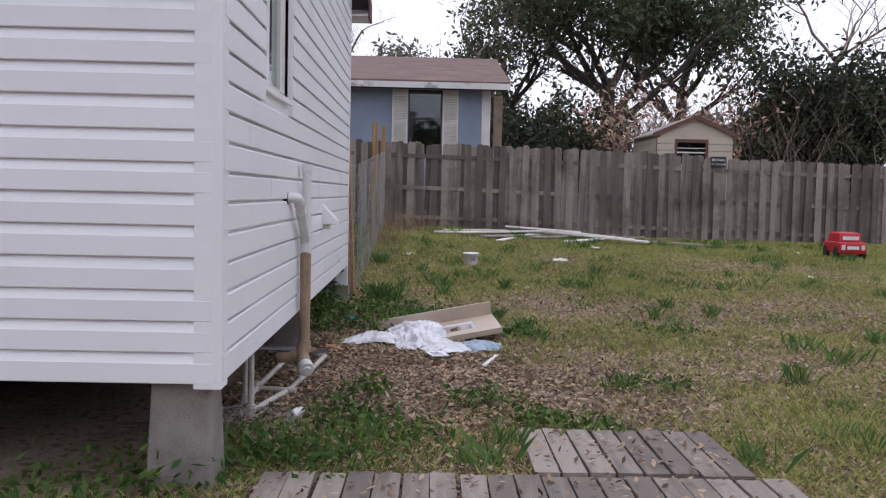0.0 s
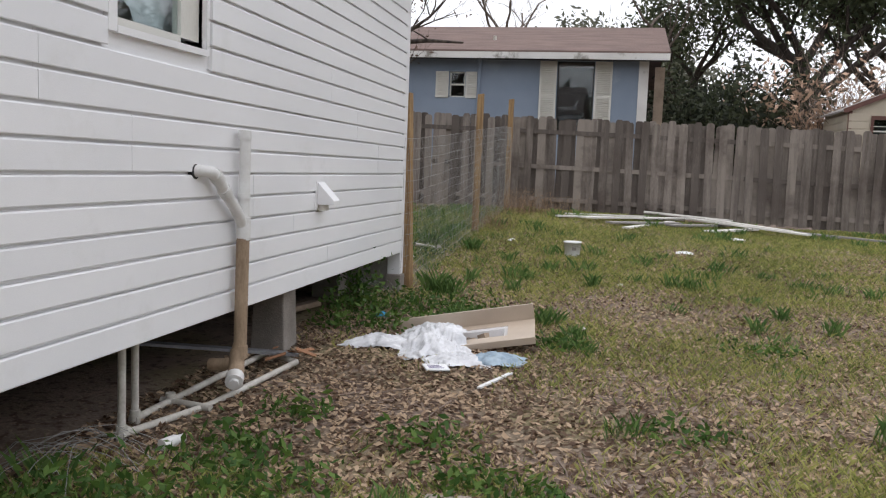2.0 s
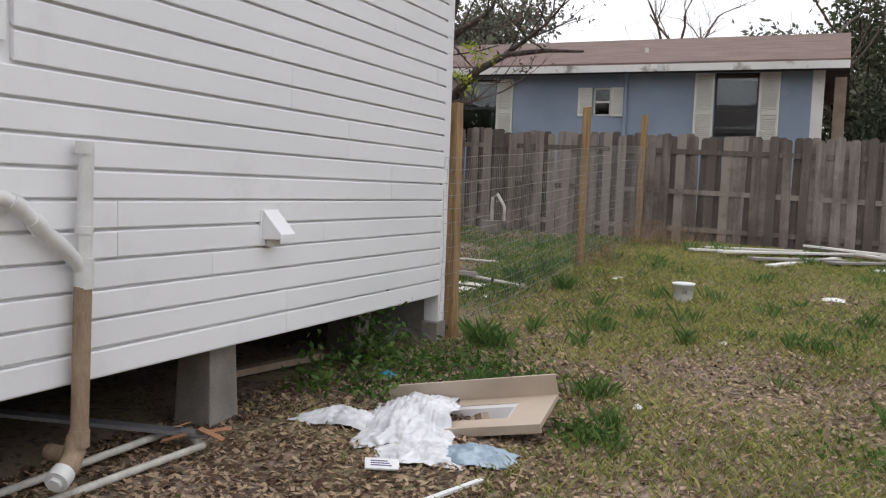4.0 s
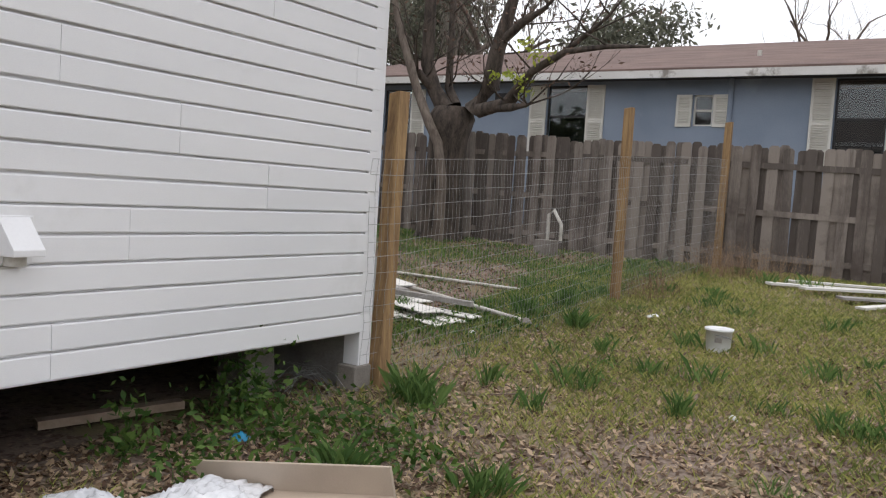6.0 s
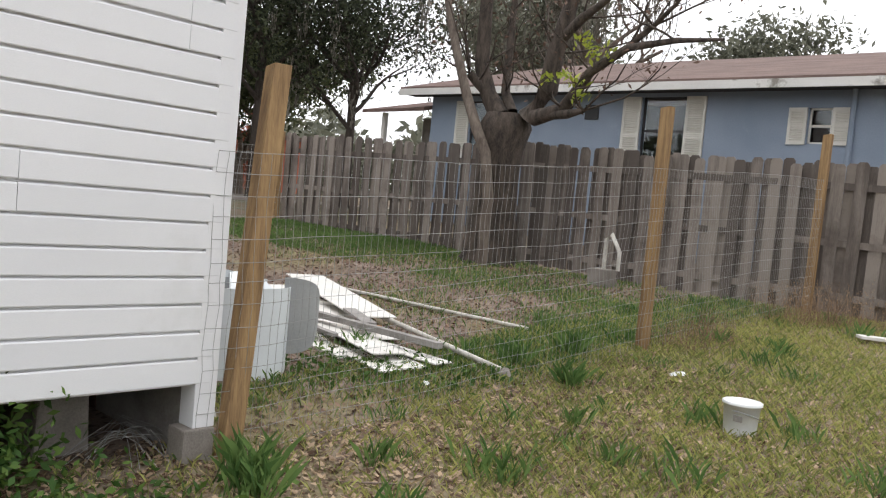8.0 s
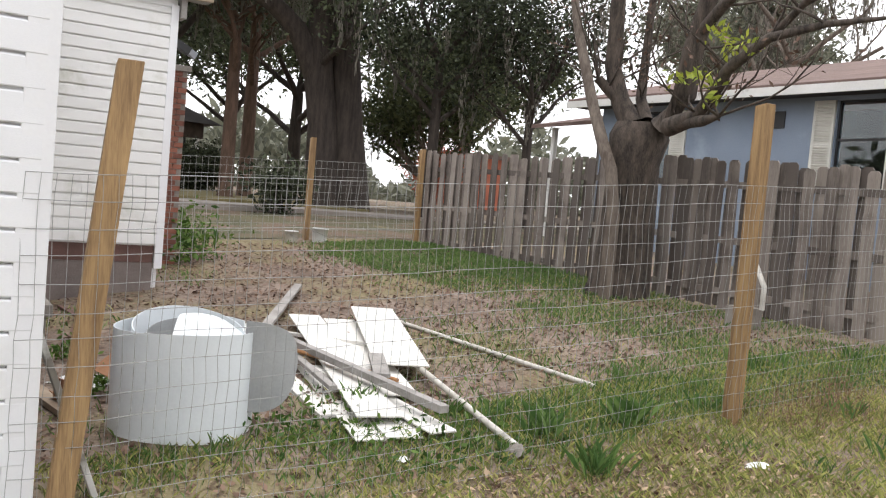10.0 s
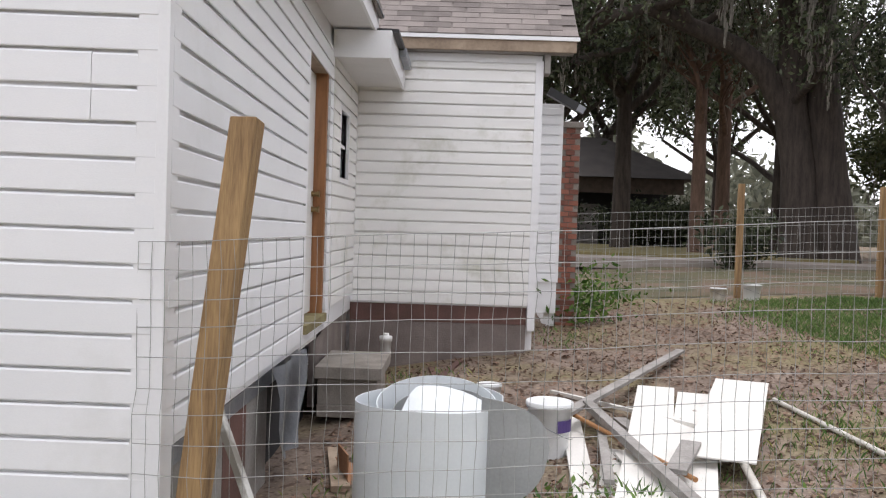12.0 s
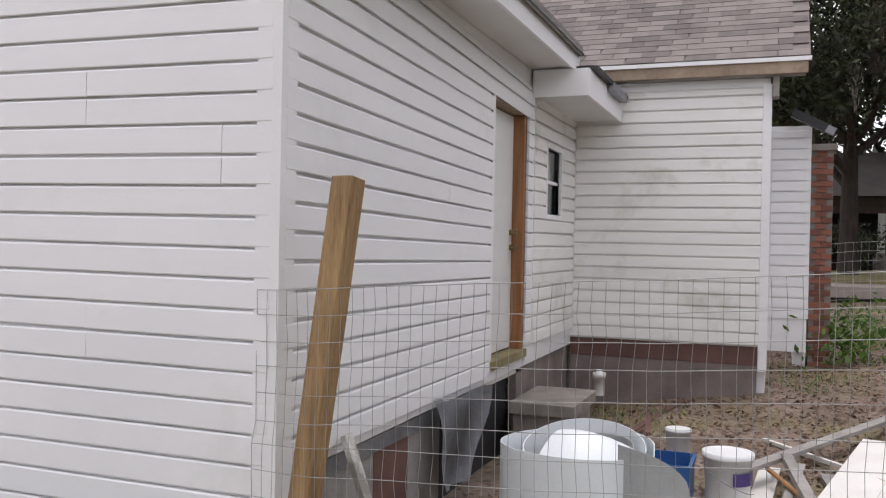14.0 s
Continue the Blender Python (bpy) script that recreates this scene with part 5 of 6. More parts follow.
# boards along the fence
for a, b, w, h, mm, lf in (((0.02, 16.72), (2.24, 18.40), 0.16, 0.03, M_WHITEBOARD, 0.05),
                           ((0.48, 16.45), (2.27, 18.40), 0.14, 0.03, M_WHITEBOARD, 0.08),
                           ((0.14, 17.21), (1.58, 18.40), 0.12, 0.03, M_WHITEBOARD, 0.03),
                           ((1.52, 18.40), (3.14, 18.34), 0.14, 0.03, M_WHITEBOARD, 0.12),
                           ((2.25, 18.40), (4.23, 16.87), 0.18, 0.03, M_WHITEBOARD, 0.09),
                           ((2.65, 18.09), (3.99, 17.10), 0.12, 0.03, M_WHITEBOARD, 0.13),
                           ((1.20, 15.94), (2.03, 17.90), 0.13, 0.03, M_WHITEBOARD, 0.03),
                           ((2.57, 16.53), (3.47, 17.88), 0.20, 0.03, M_WHITEBOARD, 0.03),
                           ((0.92, 16.35), (2.13, 17.32), 0.20, 0.03, M_GREYBOARD, 0.05),
                           ((1.95, 16.83), (3.18, 18.40), 0.20, 0.03, M_GREYBOARD, 0.04),
                           ((4.15, 17.91), (5.62, 16.70), 0.10, 0.03, M_GREYBOARD, 0.03),
                           ((3.94, 18.40), (4.82, 17.30), 0.12, 0.03, M_GREYBOARD, 0.02)):
    plank_thing("scrap_board", "peeling white scrap board heaped by the fence", a, b, w, h, mm, lift=lf)
for i, (sx, sy, r1, r2) in enumerate(((2.04, 13.9, 0.2, 0.13), (2.95, 15.9, 0.26, 0.14), (-0.43, 14.03, 0.10, 0.07), (5.6, 12.6, 0.16, 0.08), (6.9, 16.1, 0.2, 0.1), (0.9, 9.1, 0.07, 0.05), (-1.5, 12.3, 0.06, 0.05), (1.2, 11.2, 0.07, 0.03))):
    crumpled("white_litter", "scrap of white litter lying in the grass", "litter", sx, sy, r1 * 0.6, r2 * 0.6, 0.035, M_PLASTIC_W, 30 + i, 20 * i, 12)

# heap of siding scraps behind the wire
for a, b, w, h, mm, lf in (
        ((-5.05, 13.15), (-2.0, 12.40), 0.30, 0.012, M_WHITEBOARD, 0.09), ((-5.0, 13.85), (-2.9, 13.05), 0.42, 0.012, M_WHITEBOARD, 0.13), ((-4.9, 13.45), (-2.4, 12.75), 0.30, 0.012, M_WHITEBOARD, 0.06),
        ((-3.6, 12.85), (-1.75, 12.45), 0.24, 0.012, M_WHITEBOARD, 0.03), ((-3.3, 12.60), (-1.70, 12.70), 0.2, 0.012, M_WHITEBOARD, 0.05), ((-3.5, 12.55), (-1.8, 12.25), 0.2, 0.012, M_WHITEBOARD, 0.02),
        ((-4.4, 12.35), (-2.3, 12.20), 0.14, 0.03, M_WHITEBOARD, 0.0), ((-4.2, 12.45), (-1.8, 12.75), 0.07, 0.05, M_GREYBOARD, 0.14), ((-4.3, 12.55), (-2.6, 12.35), 0.06, 0.03, M_GREYBOARD, 0.07)):
    plank_thing("siding_scrap", "piece of discarded white siding in a heap", a, b, w, h, mm, lift=lf)
plank_thing("scrap_beam", "long grey board resting across the scrap heap", (-3.7, 12.15, 0.12), (-6.75, 13.78, 0.0), 0.09, 0.03, M_GREYBOARD, lift=0.06)
plank_thing("scrap_rod", "thin white rod lying across the dirt", (-5.3, 12.30), (-3.5, 13.35, 0.1), 0.035, 0.03, M_WHITEBOARD)
plank_thing("scrap_block", "short grey wood offcut on the heap", (-3.15, 12.95, 0.16), (-2.6, 12.72, 0.13), 0.12, 0.03, M_GREYBOARD)
plank_thing("scrap_board", "short grey board standing out of the heap", (-4.35, 12.72), (-3.6, 12.78, 0.05), 0.1, 0.03, M_GREYBOARD)
for nm, a, b, r, mm, lab in (("rusty_rod", (-4.0, 12.33, 0.14), (-2.55, 12.82, 0.12), 0.016, M_ORANGE, "rust-orange rod on the scrap heap"),
                             ("long_pipe", (-2.12, 14.28, 0.03), (-4.72, 14.02, 0.03), 0.02, M_PVC, "long thin white pipe in the grass"),
                             ("long_pipe", (-1.36, 13.0, 0.03), (-3.05, 13.22, 0.12), 0.024, M_PVC, "white pipe ending in a broken lump")):
    bm = bmesh.new()
    tube(bm, ((a[0], a[1], ground_z(a[0], a[1]) + a[2]), (b[0], b[1], ground_z(b[0], b[1]) + b[2])), r, 8)
    tagged(part(nm, bm, mm), lab, "pipe" if "pipe" in nm else "rod")
crumpled("concrete_lump", "pale broken concrete lump at the pipe's end", "rubble", -1.30, 12.95, 0.07, 0.06, 0.09, M_CONC, 77, 0, 12)
# wood and board pieces at the skirt
LEAN_TOP = 1.05
for a, b, w, h, mm, lab in (((-1.68, 10.36, LEAN_TOP - ground_z(-1.68, 10.36)), (-1.69, 10.66, 0.0), 0.085, 0.03, M_FASCIA, "white board leaning against the skirt"),
                            ((-3.9, 10.62), (-3.0, 10.78), 0.12, 0.04, M_BARE, "brown board on the dirt by the skirt"), ((-6.9, 11.5), (-5.3, 11.1), 0.06, 0.03, M_BROWNBAND, "dark brown stick on bare dirt"),
                            ((-6.7, 11.2), (-5.5, 11.35), 0.05, 0.03, M_BROWNBAND, "dark brown stick on bare dirt")):
    plank_thing("loose_board", lab, a, b, w, h, mm)
bm = bmesh.new()
for dims, m in (((0, 0.42, 0, 0.32, 0, 0.006), pose(-3.45, 10.68, 0.34, -24, 8, 20)), ((0, 0.42, 0, 0.25, 0, 0.006), pose(-3.5, 10.95, 0.47, 35, 5, 20)), ((0.05, 0.35, -0.02, -0.01, -0.15, 0.0), pose(-3.45, 10.70, 0.45, 0, 0, 20))):
    box(bm, *dims, m)
tagged(part("cardboard_box", bm, M_CARD), "torn folded brown cardboard box on the dirt", "cardboard")
crumpled("foam_scrap", "white flaky foam scraps on the cardboard", "litter", -3.85, 10.95, 0.22, 0.12, 0.08, M_PLASTIC_W, 91, 30, 16, 2.0)

# rolled sheet metal coil
coil = thing("rolled_sheet", "loose roll of white aluminium coil standing on edge", "sheet metal roll")
CX, CY, CR = -2.62, 11.34, 0.43
CZ = ground_z(CX, CY)


def ribbon(name, pts, z0, z1, material, label=""):
    """An upright curling sheet; z0 and z1 give the lower and upper edge at each point."""
    vs, fs, n, rings = [], [], len(pts), []
    for side in (0, 0.006):
        for i, (x, y) in enumerate(pts):
            d = Vector(pts[min(i + 1, n - 1)]) - Vector(pts[max(i - 1, 0)])
            nn = Vector((d.y, -d.x)).normalized() * side
            rings += [(x + nn.x, y + nn.y, z0[i]), (x + nn.x, y + nn.y, z1[i])]
    vs, o = rings + rings, 2 * n
    for i in range(n - 1):
        a, b, c, d = 2 * i, 2 * i + 1, 2 * i + 3, 2 * i + 2
        fs += [(a, b, c, d), (o + d, o + c, o + b, o + a)]
        fs += [tuple(q + 2 * o for q in f) for f in ((b, o + b, o + c, c), (a, d, o + d, o + a))]
    fs += [tuple(q + 2 * o for q in f) for f in ((0, o, o + 1, 1), (2 * n - 2, 2 * n - 1, o + 2 * n - 1, o + 2 * n - 2))]
    ob = raw(name, vs, fs, material, coil, smooth=True)
    me = ob.data
    me.materials.append(M_COIL_IN)
    if label:
        tagged(ob, label)
    return ob


outer = [(CX + (CR + 0.012 * math.sin(3 * a)) * math.cos(a), CY + (CR + 0.012 * math.sin(3 * a)) * math.sin(a)) for a in [radians(62 - 7 * k) for k in range(46)]]
n = len(outer)
ribbon("outer_turn", outer, [CZ - 0.01] * n, [CZ + 0.625 + 0.012 * math.sin(k * 0.2) for k in range(n)], M_COIL)
fs_ = [k / 12 for k in range(13)]
flare = [(CX + 0.36 - 0.16 * (1.6 * s - 0.7) ** 2, CY + 0.27 + 0.37 * s) for s in fs_]
ribbon("loose_end", flare, [CZ + 0.42 - 0.28 * math.sqrt(max(1 - s ** 2.4, 0.0)) for s in fs_], [CZ + 0.421 + 0.28 * math.sqrt(max(1 - s ** 2.4, 0.0)) for s in fs_], M_COIL_IN, "grey back of the loose curled end")
inner = [(CX - 0.05 + 0.33 * math.cos(a), CY + 0.02 + 0.34 * math.sin(a)) for a in [radians(40 + 8 * k) for k in range(36)]]
ni = len(inner)
ribbon("inner_turn", inner, [CZ + 0.05] * ni, [CZ + 0.56 + 0.13 * math.sin(math.pi * k / (ni - 1)) ** 2 for k in range(ni)], M_COIL)
inner2 = [(CX - 0.08 + 0.22 * math.cos(a), CY + 0.03 + 0.26 * math.sin(a)) for a in [radians(20 + 9 * k) for k in range(30)]]
ribbon("inner_turn", inner2, [CZ + 0.05] * 30, [CZ + 0.52 + 0.11 * math.sin(math.pi * k / 29) for k in range(30)], M_COIL_IN)
# a torn flap folded down over the mouth of the roll
fl, ff = [], []
for j in range(8):
    for i in range(14):
        a, t = radians(-30 + 12 * i), j / 7
        fl.append((CX - 0.03 + (0.34 - 0.30 * t) * math.cos(a), CY + (0.36 - 0.30 * t) * math.sin(a), CZ + 0.56 + 0.16 * math.sin(t * 2.4) * (0.6 + 0.4 * math.cos(a))))
ff = [(j * 14 + i, j * 14 + i + 1, (j + 1) * 14 + i + 1, (j + 1) * 14 + i) for j in range(7) for i in range(13)]
flap = raw("folded_flap", fl, ff, M_COIL, coil, smooth=True)

# far pots by the wire
tub("plant_pot", "pale empty pot by the far wire fence", -11.15, 15.95, 0.14, 0.24, M_PLASTIC_W, False, "pot")
tub("plant_pot", "pale empty pot by the far wire fence", -11.2, 15.45, 0.12, 0.2, M_PVC, False, "pot")
pump = thing("garden_tap", "grey standpipe and block against the fence", "tap")
boxes("block", pump, M_CONC, (-3.75, -3.45, 17.6, 17.85, 0.7, 0.95), bevel=0.01)
bm = bmesh.new()
tube(bm, ((-3.6, 17.75, 0.9), (-3.6, 17.75, 1.35), (-3.5, 17.72, 1.42), (-3.35, 17.7, 1.2), (-3.35, 17.7, 0.95)), 0.03, 8)
part("pipe", bm, M_PVC, pump)

# ---------------------------------------------------------------- trees
def limb_mesh(bm, rng, start, d, length, r, depth, tips, wander=0.25, sides=7, rise=0.15, split=(2, 3), shrink=0.68):
    pts, radii = [Vector(start)], [r]
    d = Vector(d).normalized()
    seg = 4 if depth > 1 else 3
    for k in range(seg):
        d = (d + Vector((rng.uniform(-1, 1), rng.uniform(-1, 1), rng.uniform(-0.6, 1) * 0.6 + rise)) * wander).normalized()
        pts.append(pts[-1] + d * length / seg)
        radii.append(r * (1 - 0.45 * (k + 1) / seg))
    tube(bm, pts, radii, max(sides, 3), False)
    if depth <= 2:
        tips.extend(pts[1:])
    if depth == 0:
        return
    for _ in range(rng.randint(*split)):
        base = pts[rng.randint(2, seg)]
        s = Vector((rng.uniform(-1, 1), rng.uniform(-1, 1), rng.uniform(-0.25, 0.8)))
        limb_mesh(bm, rng, base, d * 0.7 + s * 0.8, length * shrink * rng.uniform(0.8, 1.15), radii[-1] * 0.72, depth - 1, tips, wander, max(sides - 1, 3), rise, split, shrink)


def leaf_cloud(rng_np, centres, per, spread, size, droop=0.0):
    """Small leaf quads round the centres; returns vertices and faces."""
    c = np.repeat(np.array([tuple(p) for p in centres]), per, axis=0)
    n = len(c)
    p = c + rng_np.normal(0, 1, (n, 3)) * np.array(spread)
    p[:, 2] -= np.abs(rng_np.normal(0, 1, n)) * droop
    a, b = rng_np.normal(0, 1, (n, 3)), rng_np.normal(0, 1, (n, 3))
    a /= np.linalg.norm(a, axis=1)[:, None]
    b -= a * np.sum(a * b, axis=1)[:, None]
    b /= np.linalg.norm(b, axis=1)[:, None]
    s = size * rng_np.uniform(0.6, 1.5, n)[:, None]
    q = np.stack((p - a * s, p + b * s * 0.42, p + a * s, p - b * s * 0.42), axis=1).reshape(-1, 3)
    return q, n


def quads(name, q, n, material, parent):
    me = bpy.data.meshes.new(name)
    me.vertices.add(4 * n)
    me.vertices.foreach_set("co", np.asarray(q, dtype=np.float32).ravel())
    me.loops.add(4 * n)
    me.loops.foreach_set("vertex_index", np.arange(4 * n, dtype=np.int32))
    me.polygons.add(n)
    me.polygons.foreach_set("loop_start", np.arange(0, 4 * n, 4, dtype=np.int32))
    me.update(calc_edges=True)
    me.materials.append(material)
    ob = new(name, me)
    if parent:
        ob.parent = parent
    return ob


def tree(label, x, y, trunk_h, r, limb_len, bark, leaf, leaves, seed, leaf_size=0.12, spread=0.55, limbs=5, depth=3, lean=(0, 0), moss=0, moss_mat=None, droop=0.0, upward=0.5, category="tree", name="tree", zbase=None):
    rng, rn = random.Random(seed), np.random.default_rng(seed)
    t = thing(name, label, category)
    zb = (ground_z(x, y) if zbase is None else zbase) - 0.2
    bm = bmesh.new()
    tips = []
    th = [Vector((x + lean[0] * f + 0.08 * r * rng.uniform(-1, 1), y + lean[1] * f, zb + trunk_h * f)) for f in (0, 0.08, 0.3, 0.6, 1)]
    tube(bm, th, (r * 1.5, r * 1.12, r, r * 0.9, r * 0.75), 12, False)
    for k in range(limbs):
        a = 2 * math.pi * (k + rng.uniform(-0.3, 0.3)) / limbs
        base = th[-1] if k % 2 else th[-1].lerp(th[3], rng.random())
        limb_mesh(bm, rng, base, (math.cos(a), math.sin(a), upward + rng.uniform(0, 0.6)), limb_len * rng.uniform(0.8, 1.2), r * 0.5, depth, tips)
    part("trunk", bm, bark, t)
    if leaves:
        per = max(1, leaves // max(len(tips), 1))
        q, n = leaf_cloud(rn, tips, per, (spread, spread, spread * 0.7), leaf_size, droop)
        quads("crown", q, n, leaf, t)
    if moss:
        pick = rng.sample(tips, min(moss, len(tips)))
        c = np.array([tuple(p) for p in pick])
        k = 60
        c = np.repeat(c, k, axis=0)
        n = len(c)
        down = np.tile(np.linspace(0, 1, k), len(pick))
        p = c + rn.normal(0, 0.10, (n, 3)) * (1.1 - down)[:, None]
        p[:, 2] -= down * np.repeat(rn.uniform(0.6, 1.9, len(pick)), k)
        w, h = rn.uniform(0.012, 0.03, n), rn.uniform(0.08, 0.2, n)
        a = rn.uniform(0, 6.28, n)
        dx, dy = np.cos(a) * w, np.sin(a) * w
        q = np.stack((p + np.stack((-dx, -dy, 0 * w), 1), p + np.stack((dx, dy, 0 * w), 1), p + np.stack((dx * 0.5, dy * 0.5, -h), 1), p + np.stack((-dx * 0.5, -dy * 0.5, -h), 1)), axis=1).reshape(-1, 3)
        quads("hanging_moss", q, n, moss_mat or M_MOSS, t)
    return t


# the forked tree by the board fence
fork = thing("forked_tree", "grey forked tree with bare limbs and few lime leaves", "tree")
rng, rn = random.Random(44), np.random.default_rng(44)
bm = bmesh.new()
tips = []
TB = (-5.55, 17.80)
tz = ground_z(*TB)
tube(bm, [(TB[0] - 0.12 + dx, TB[1] + dy, z) for dx, dy, z in ((-0.04, 0, tz - 0.2), (-0.03, 0, tz + 0.12), (0, 0.02, tz + 0.7), (0.02, 0, tz + 1.25), (0.06, 0, 2.5), (0.10, 0, 2.85), (0.10, 0, 3.02))],
     (0.54, 0.41, 0.345, 0.32, 0.325, 0.39, 0.31), 18, False)
for pts, rr in ((((-5.72, 17.80, 2.99), (-5.95, 17.76, 3.32), (-6.10, 17.72, 3.75), (-6.07, 17.68, 4.20), (-6.05, 17.64, 4.84), (-6.28, 17.60, 5.92)), (0.156, 0.126, 0.114, 0.108, 0.096, 0.060)),
                (((-5.90, 17.75, 3.28), (-6.07, 17.62, 3.47), (-6.13, 17.50, 3.59)), (0.084, 0.072, 0.060)),
                (((-5.58, 17.90, 3.06), (-5.80, 17.98, 3.37), (-5.86, 18.05, 3.91), (-5.91, 18.12, 4.65), (-5.95, 18.20, 5.72)), (0.090, 0.072, 0.060, 0.051, 0.033)),
                (((-5.16, 17.80, 2.97), (-4.84, 17.77, 3.35), (-4.76, 17.75, 3.87), (-4.61, 17.73, 4.32), (-4.39, 17.70, 5.01)), (0.180, 0.150, 0.129, 0.114, 0.066)),
                (((-4.70, 17.75, 4.04), (-4.26, 17.62, 4.30), (-3.75, 17.50, 4.51)), (0.078, 0.066, 0.036)),
                (((-4.98, 17.70, 2.95), (-4.41, 17.58, 3.06), (-4.09, 17.47, 3.34), (-3.85, 17.35, 3.52), (-3.25, 17.23, 3.77), (-2.53, 17.12, 3.80), (-1.86, 17.00, 3.75)), (0.120, 0.096, 0.078, 0.066, 0.051, 0.036, 0.018)),
                (((-3.30, 17.30, 3.79), (-2.87, 17.15, 4.00), (-2.48, 17.00, 4.22)), (0.045, 0.036, 0.021)),
                (((-4.87, 17.70, 3.01), (-4.29, 17.50, 2.98), (-3.87, 17.30, 3.00)), (0.090, 0.066, 0.030))):
    tube(bm, pts, rr, 10, False)
    for k in range(7 if rr[0] < 0.1 else 4):
        i = rng.randint(1, len(pts) - 1)
        limb_mesh(bm, rng, pts[i], (rng.uniform(-0.7, 1), rng.uniform(-0.8, 0.4), rng.uniform(-0.1, 0.8)), rng.uniform(0.5, 1.2), 0.017, 2, tips, 0.3, 5, 0.1)
for v in bm.verts:
    d = noise.noise(v.co * 3.1) * 0.035 + noise.noise(v.co * 9.0) * 0.014
    if v.co.z < 3.3:
        v.co += Vector((v.co.x - TB[0], v.co.y - TB[1], 0)).normalized() * d
part("trunk", bm, M_BARK_FORK, fork)
bm = bmesh.new()
tube(bm, ((-5.37, 17.3, tz - 0.1), (-5.37, 17.3, 1.8), (-5.49, 17.30, 2.39), (-5.69, 17.30, 2.71), (-5.96, 17.30, 3.23), (-6.22, 17.30, 3.83), (-6.45, 17.30, 4.39), (-6.72, 17.30, 5.43)), (0.09, 0.085, 0.08, 0.08, 0.075, 0.07, 0.06, 0.045), 10, False)
part("side_stem", bm, M_BARK, fork, "pale thin side stem")
lime = [Vector(p) for p in ((-3.93, 17.20, 3.91), (-3.68, 17.20, 3.75), (-3.58, 17.20, 3.68), (-3.82, 17.20, 3.81), (-4.36, 17.20, 3.41), (-4.08, 17.20, 3.44), (-3.96, 17.20, 3.35), (-4.25, 17.20, 3.43), (-3.89, 17.20, 3.16))]
q, n = leaf_cloud(rn, lime, 16, (0.09, 0.10, 0.045), 0.05)
quads("new_leaves", q, n, M_LEAF_LIME, fork)
far_tips = [p for p in tips if p.z < 6]
q, n = leaf_cloud(rn, [far_tips[i] for i in range(0, len(far_tips), 7)], 5, (0.1, 0.1, 0.1), 0.035)
quads("dry_leaves", q, n, M_BARK_RED, fork)

# great oak across the yard
oak = thing("great_oak", "massive dark twin-trunked live oak hung with moss", "tree")
rng, rn = random.Random(7), np.random.default_rng(7)
bm = bmesh.new()
tips = []
for pts, rr in ((((-24.20, 21.70, 0.13), (-24.20, 21.66, 0.90), (-24.20, 21.53, 3.85), (-24.20, 21.19, 5.75), (-24.20, 21.23, 7.66), (-24.20, 21.00, 10.18), (-24.20, 20.43, 13.06)), (0.97, 0.68, 0.57, 0.55, 0.49, 0.43, 0.29)),
                (((-24.20, 22.85, 0.17), (-24.20, 22.81, 0.94), (-24.20, 22.38, 3.88), (-24.20, 22.08, 6.41), (-24.20, 21.90, 8.94), (-24.20, 21.98, 12.09)), (1.10, 0.78, 0.64, 0.60, 0.57, 0.39)),
                (((-24.20, 21.08, 5.49), (-24.20, 20.38, 6.81), (-24.20, 19.53, 7.48), (-24.20, 18.24, 8.02), (-24.20, 16.94, 8.55), (-24.20, 15.68, 8.26), (-24.20, 14.87, 7.67), (-24.20, 14.65, 6.83)), (0.43, 0.38, 0.34, 0.30, 0.26, 0.21, 0.16, 0.07)),
                (((-24.20, 21.08, 9.68), (-24.20, 19.88, 11.03), (-24.20, 18.09, 11.62), (-24.20, 15.81, 11.31)), (0.33, 0.26, 0.19, 0.10)),
                (((-24.20, 21.93, 10.46), (-24.20, 23.12, 11.87), (-24.20, 25.11, 12.30)), (0.33, 0.25, 0.13))):
    rr = [0.88 * r for r in rr]
    tube(bm, pts, rr, 14, False)
    for k in range(9):
        i = rng.randint(max(3, len(pts) - 5), len(pts) - 1) if len(pts) > 6 else len(pts) - 1 - k % 2
        limb_mesh(bm, rng, pts[min(i, len(pts) - 1)], (rng.uniform(-1, 1), rng.uniform(-1, 1), rng.uniform(-0.1, 0.8)), rng.uniform(2.0, 3.4), 0.14, 3, tips, 0.3, 6)
part("trunk", bm, M_BARK_DARK, oak)
q, n = leaf_cloud(rn, tips, max(1, 42000 // len(tips)), (0.6, 0.6, 0.5), 0.085)
quads("crown", q, n, M_LEAF_OAK, oak)
pick = rng.sample(tips, min(len(tips), 170))
c = np.repeat(np.array([tuple(p) for p in pick]), 60, axis=0)
n = len(c)
down = np.tile(np.linspace(0, 1, 60), len(pick))
p = c + rn.normal(0, 0.12, (n, 3)) * (1.1 - down)[:, None]
p[:, 2] -= down * np.repeat(rn.uniform(0.7, 2.2, len(pick)), 60)
w = rn.uniform(0.02, 0.045, n)
q = np.stack((p, p + np.stack((0 * w, w, 0 * w), 1), p + np.stack((0 * w, w * 0.6, -w * 6), 1), p + np.stack((0 * w, -w * 0.4, -w * 6), 1)), axis=1).reshape(-1, 3)
quads("hanging_moss", q, n, M_MOSS, oak)

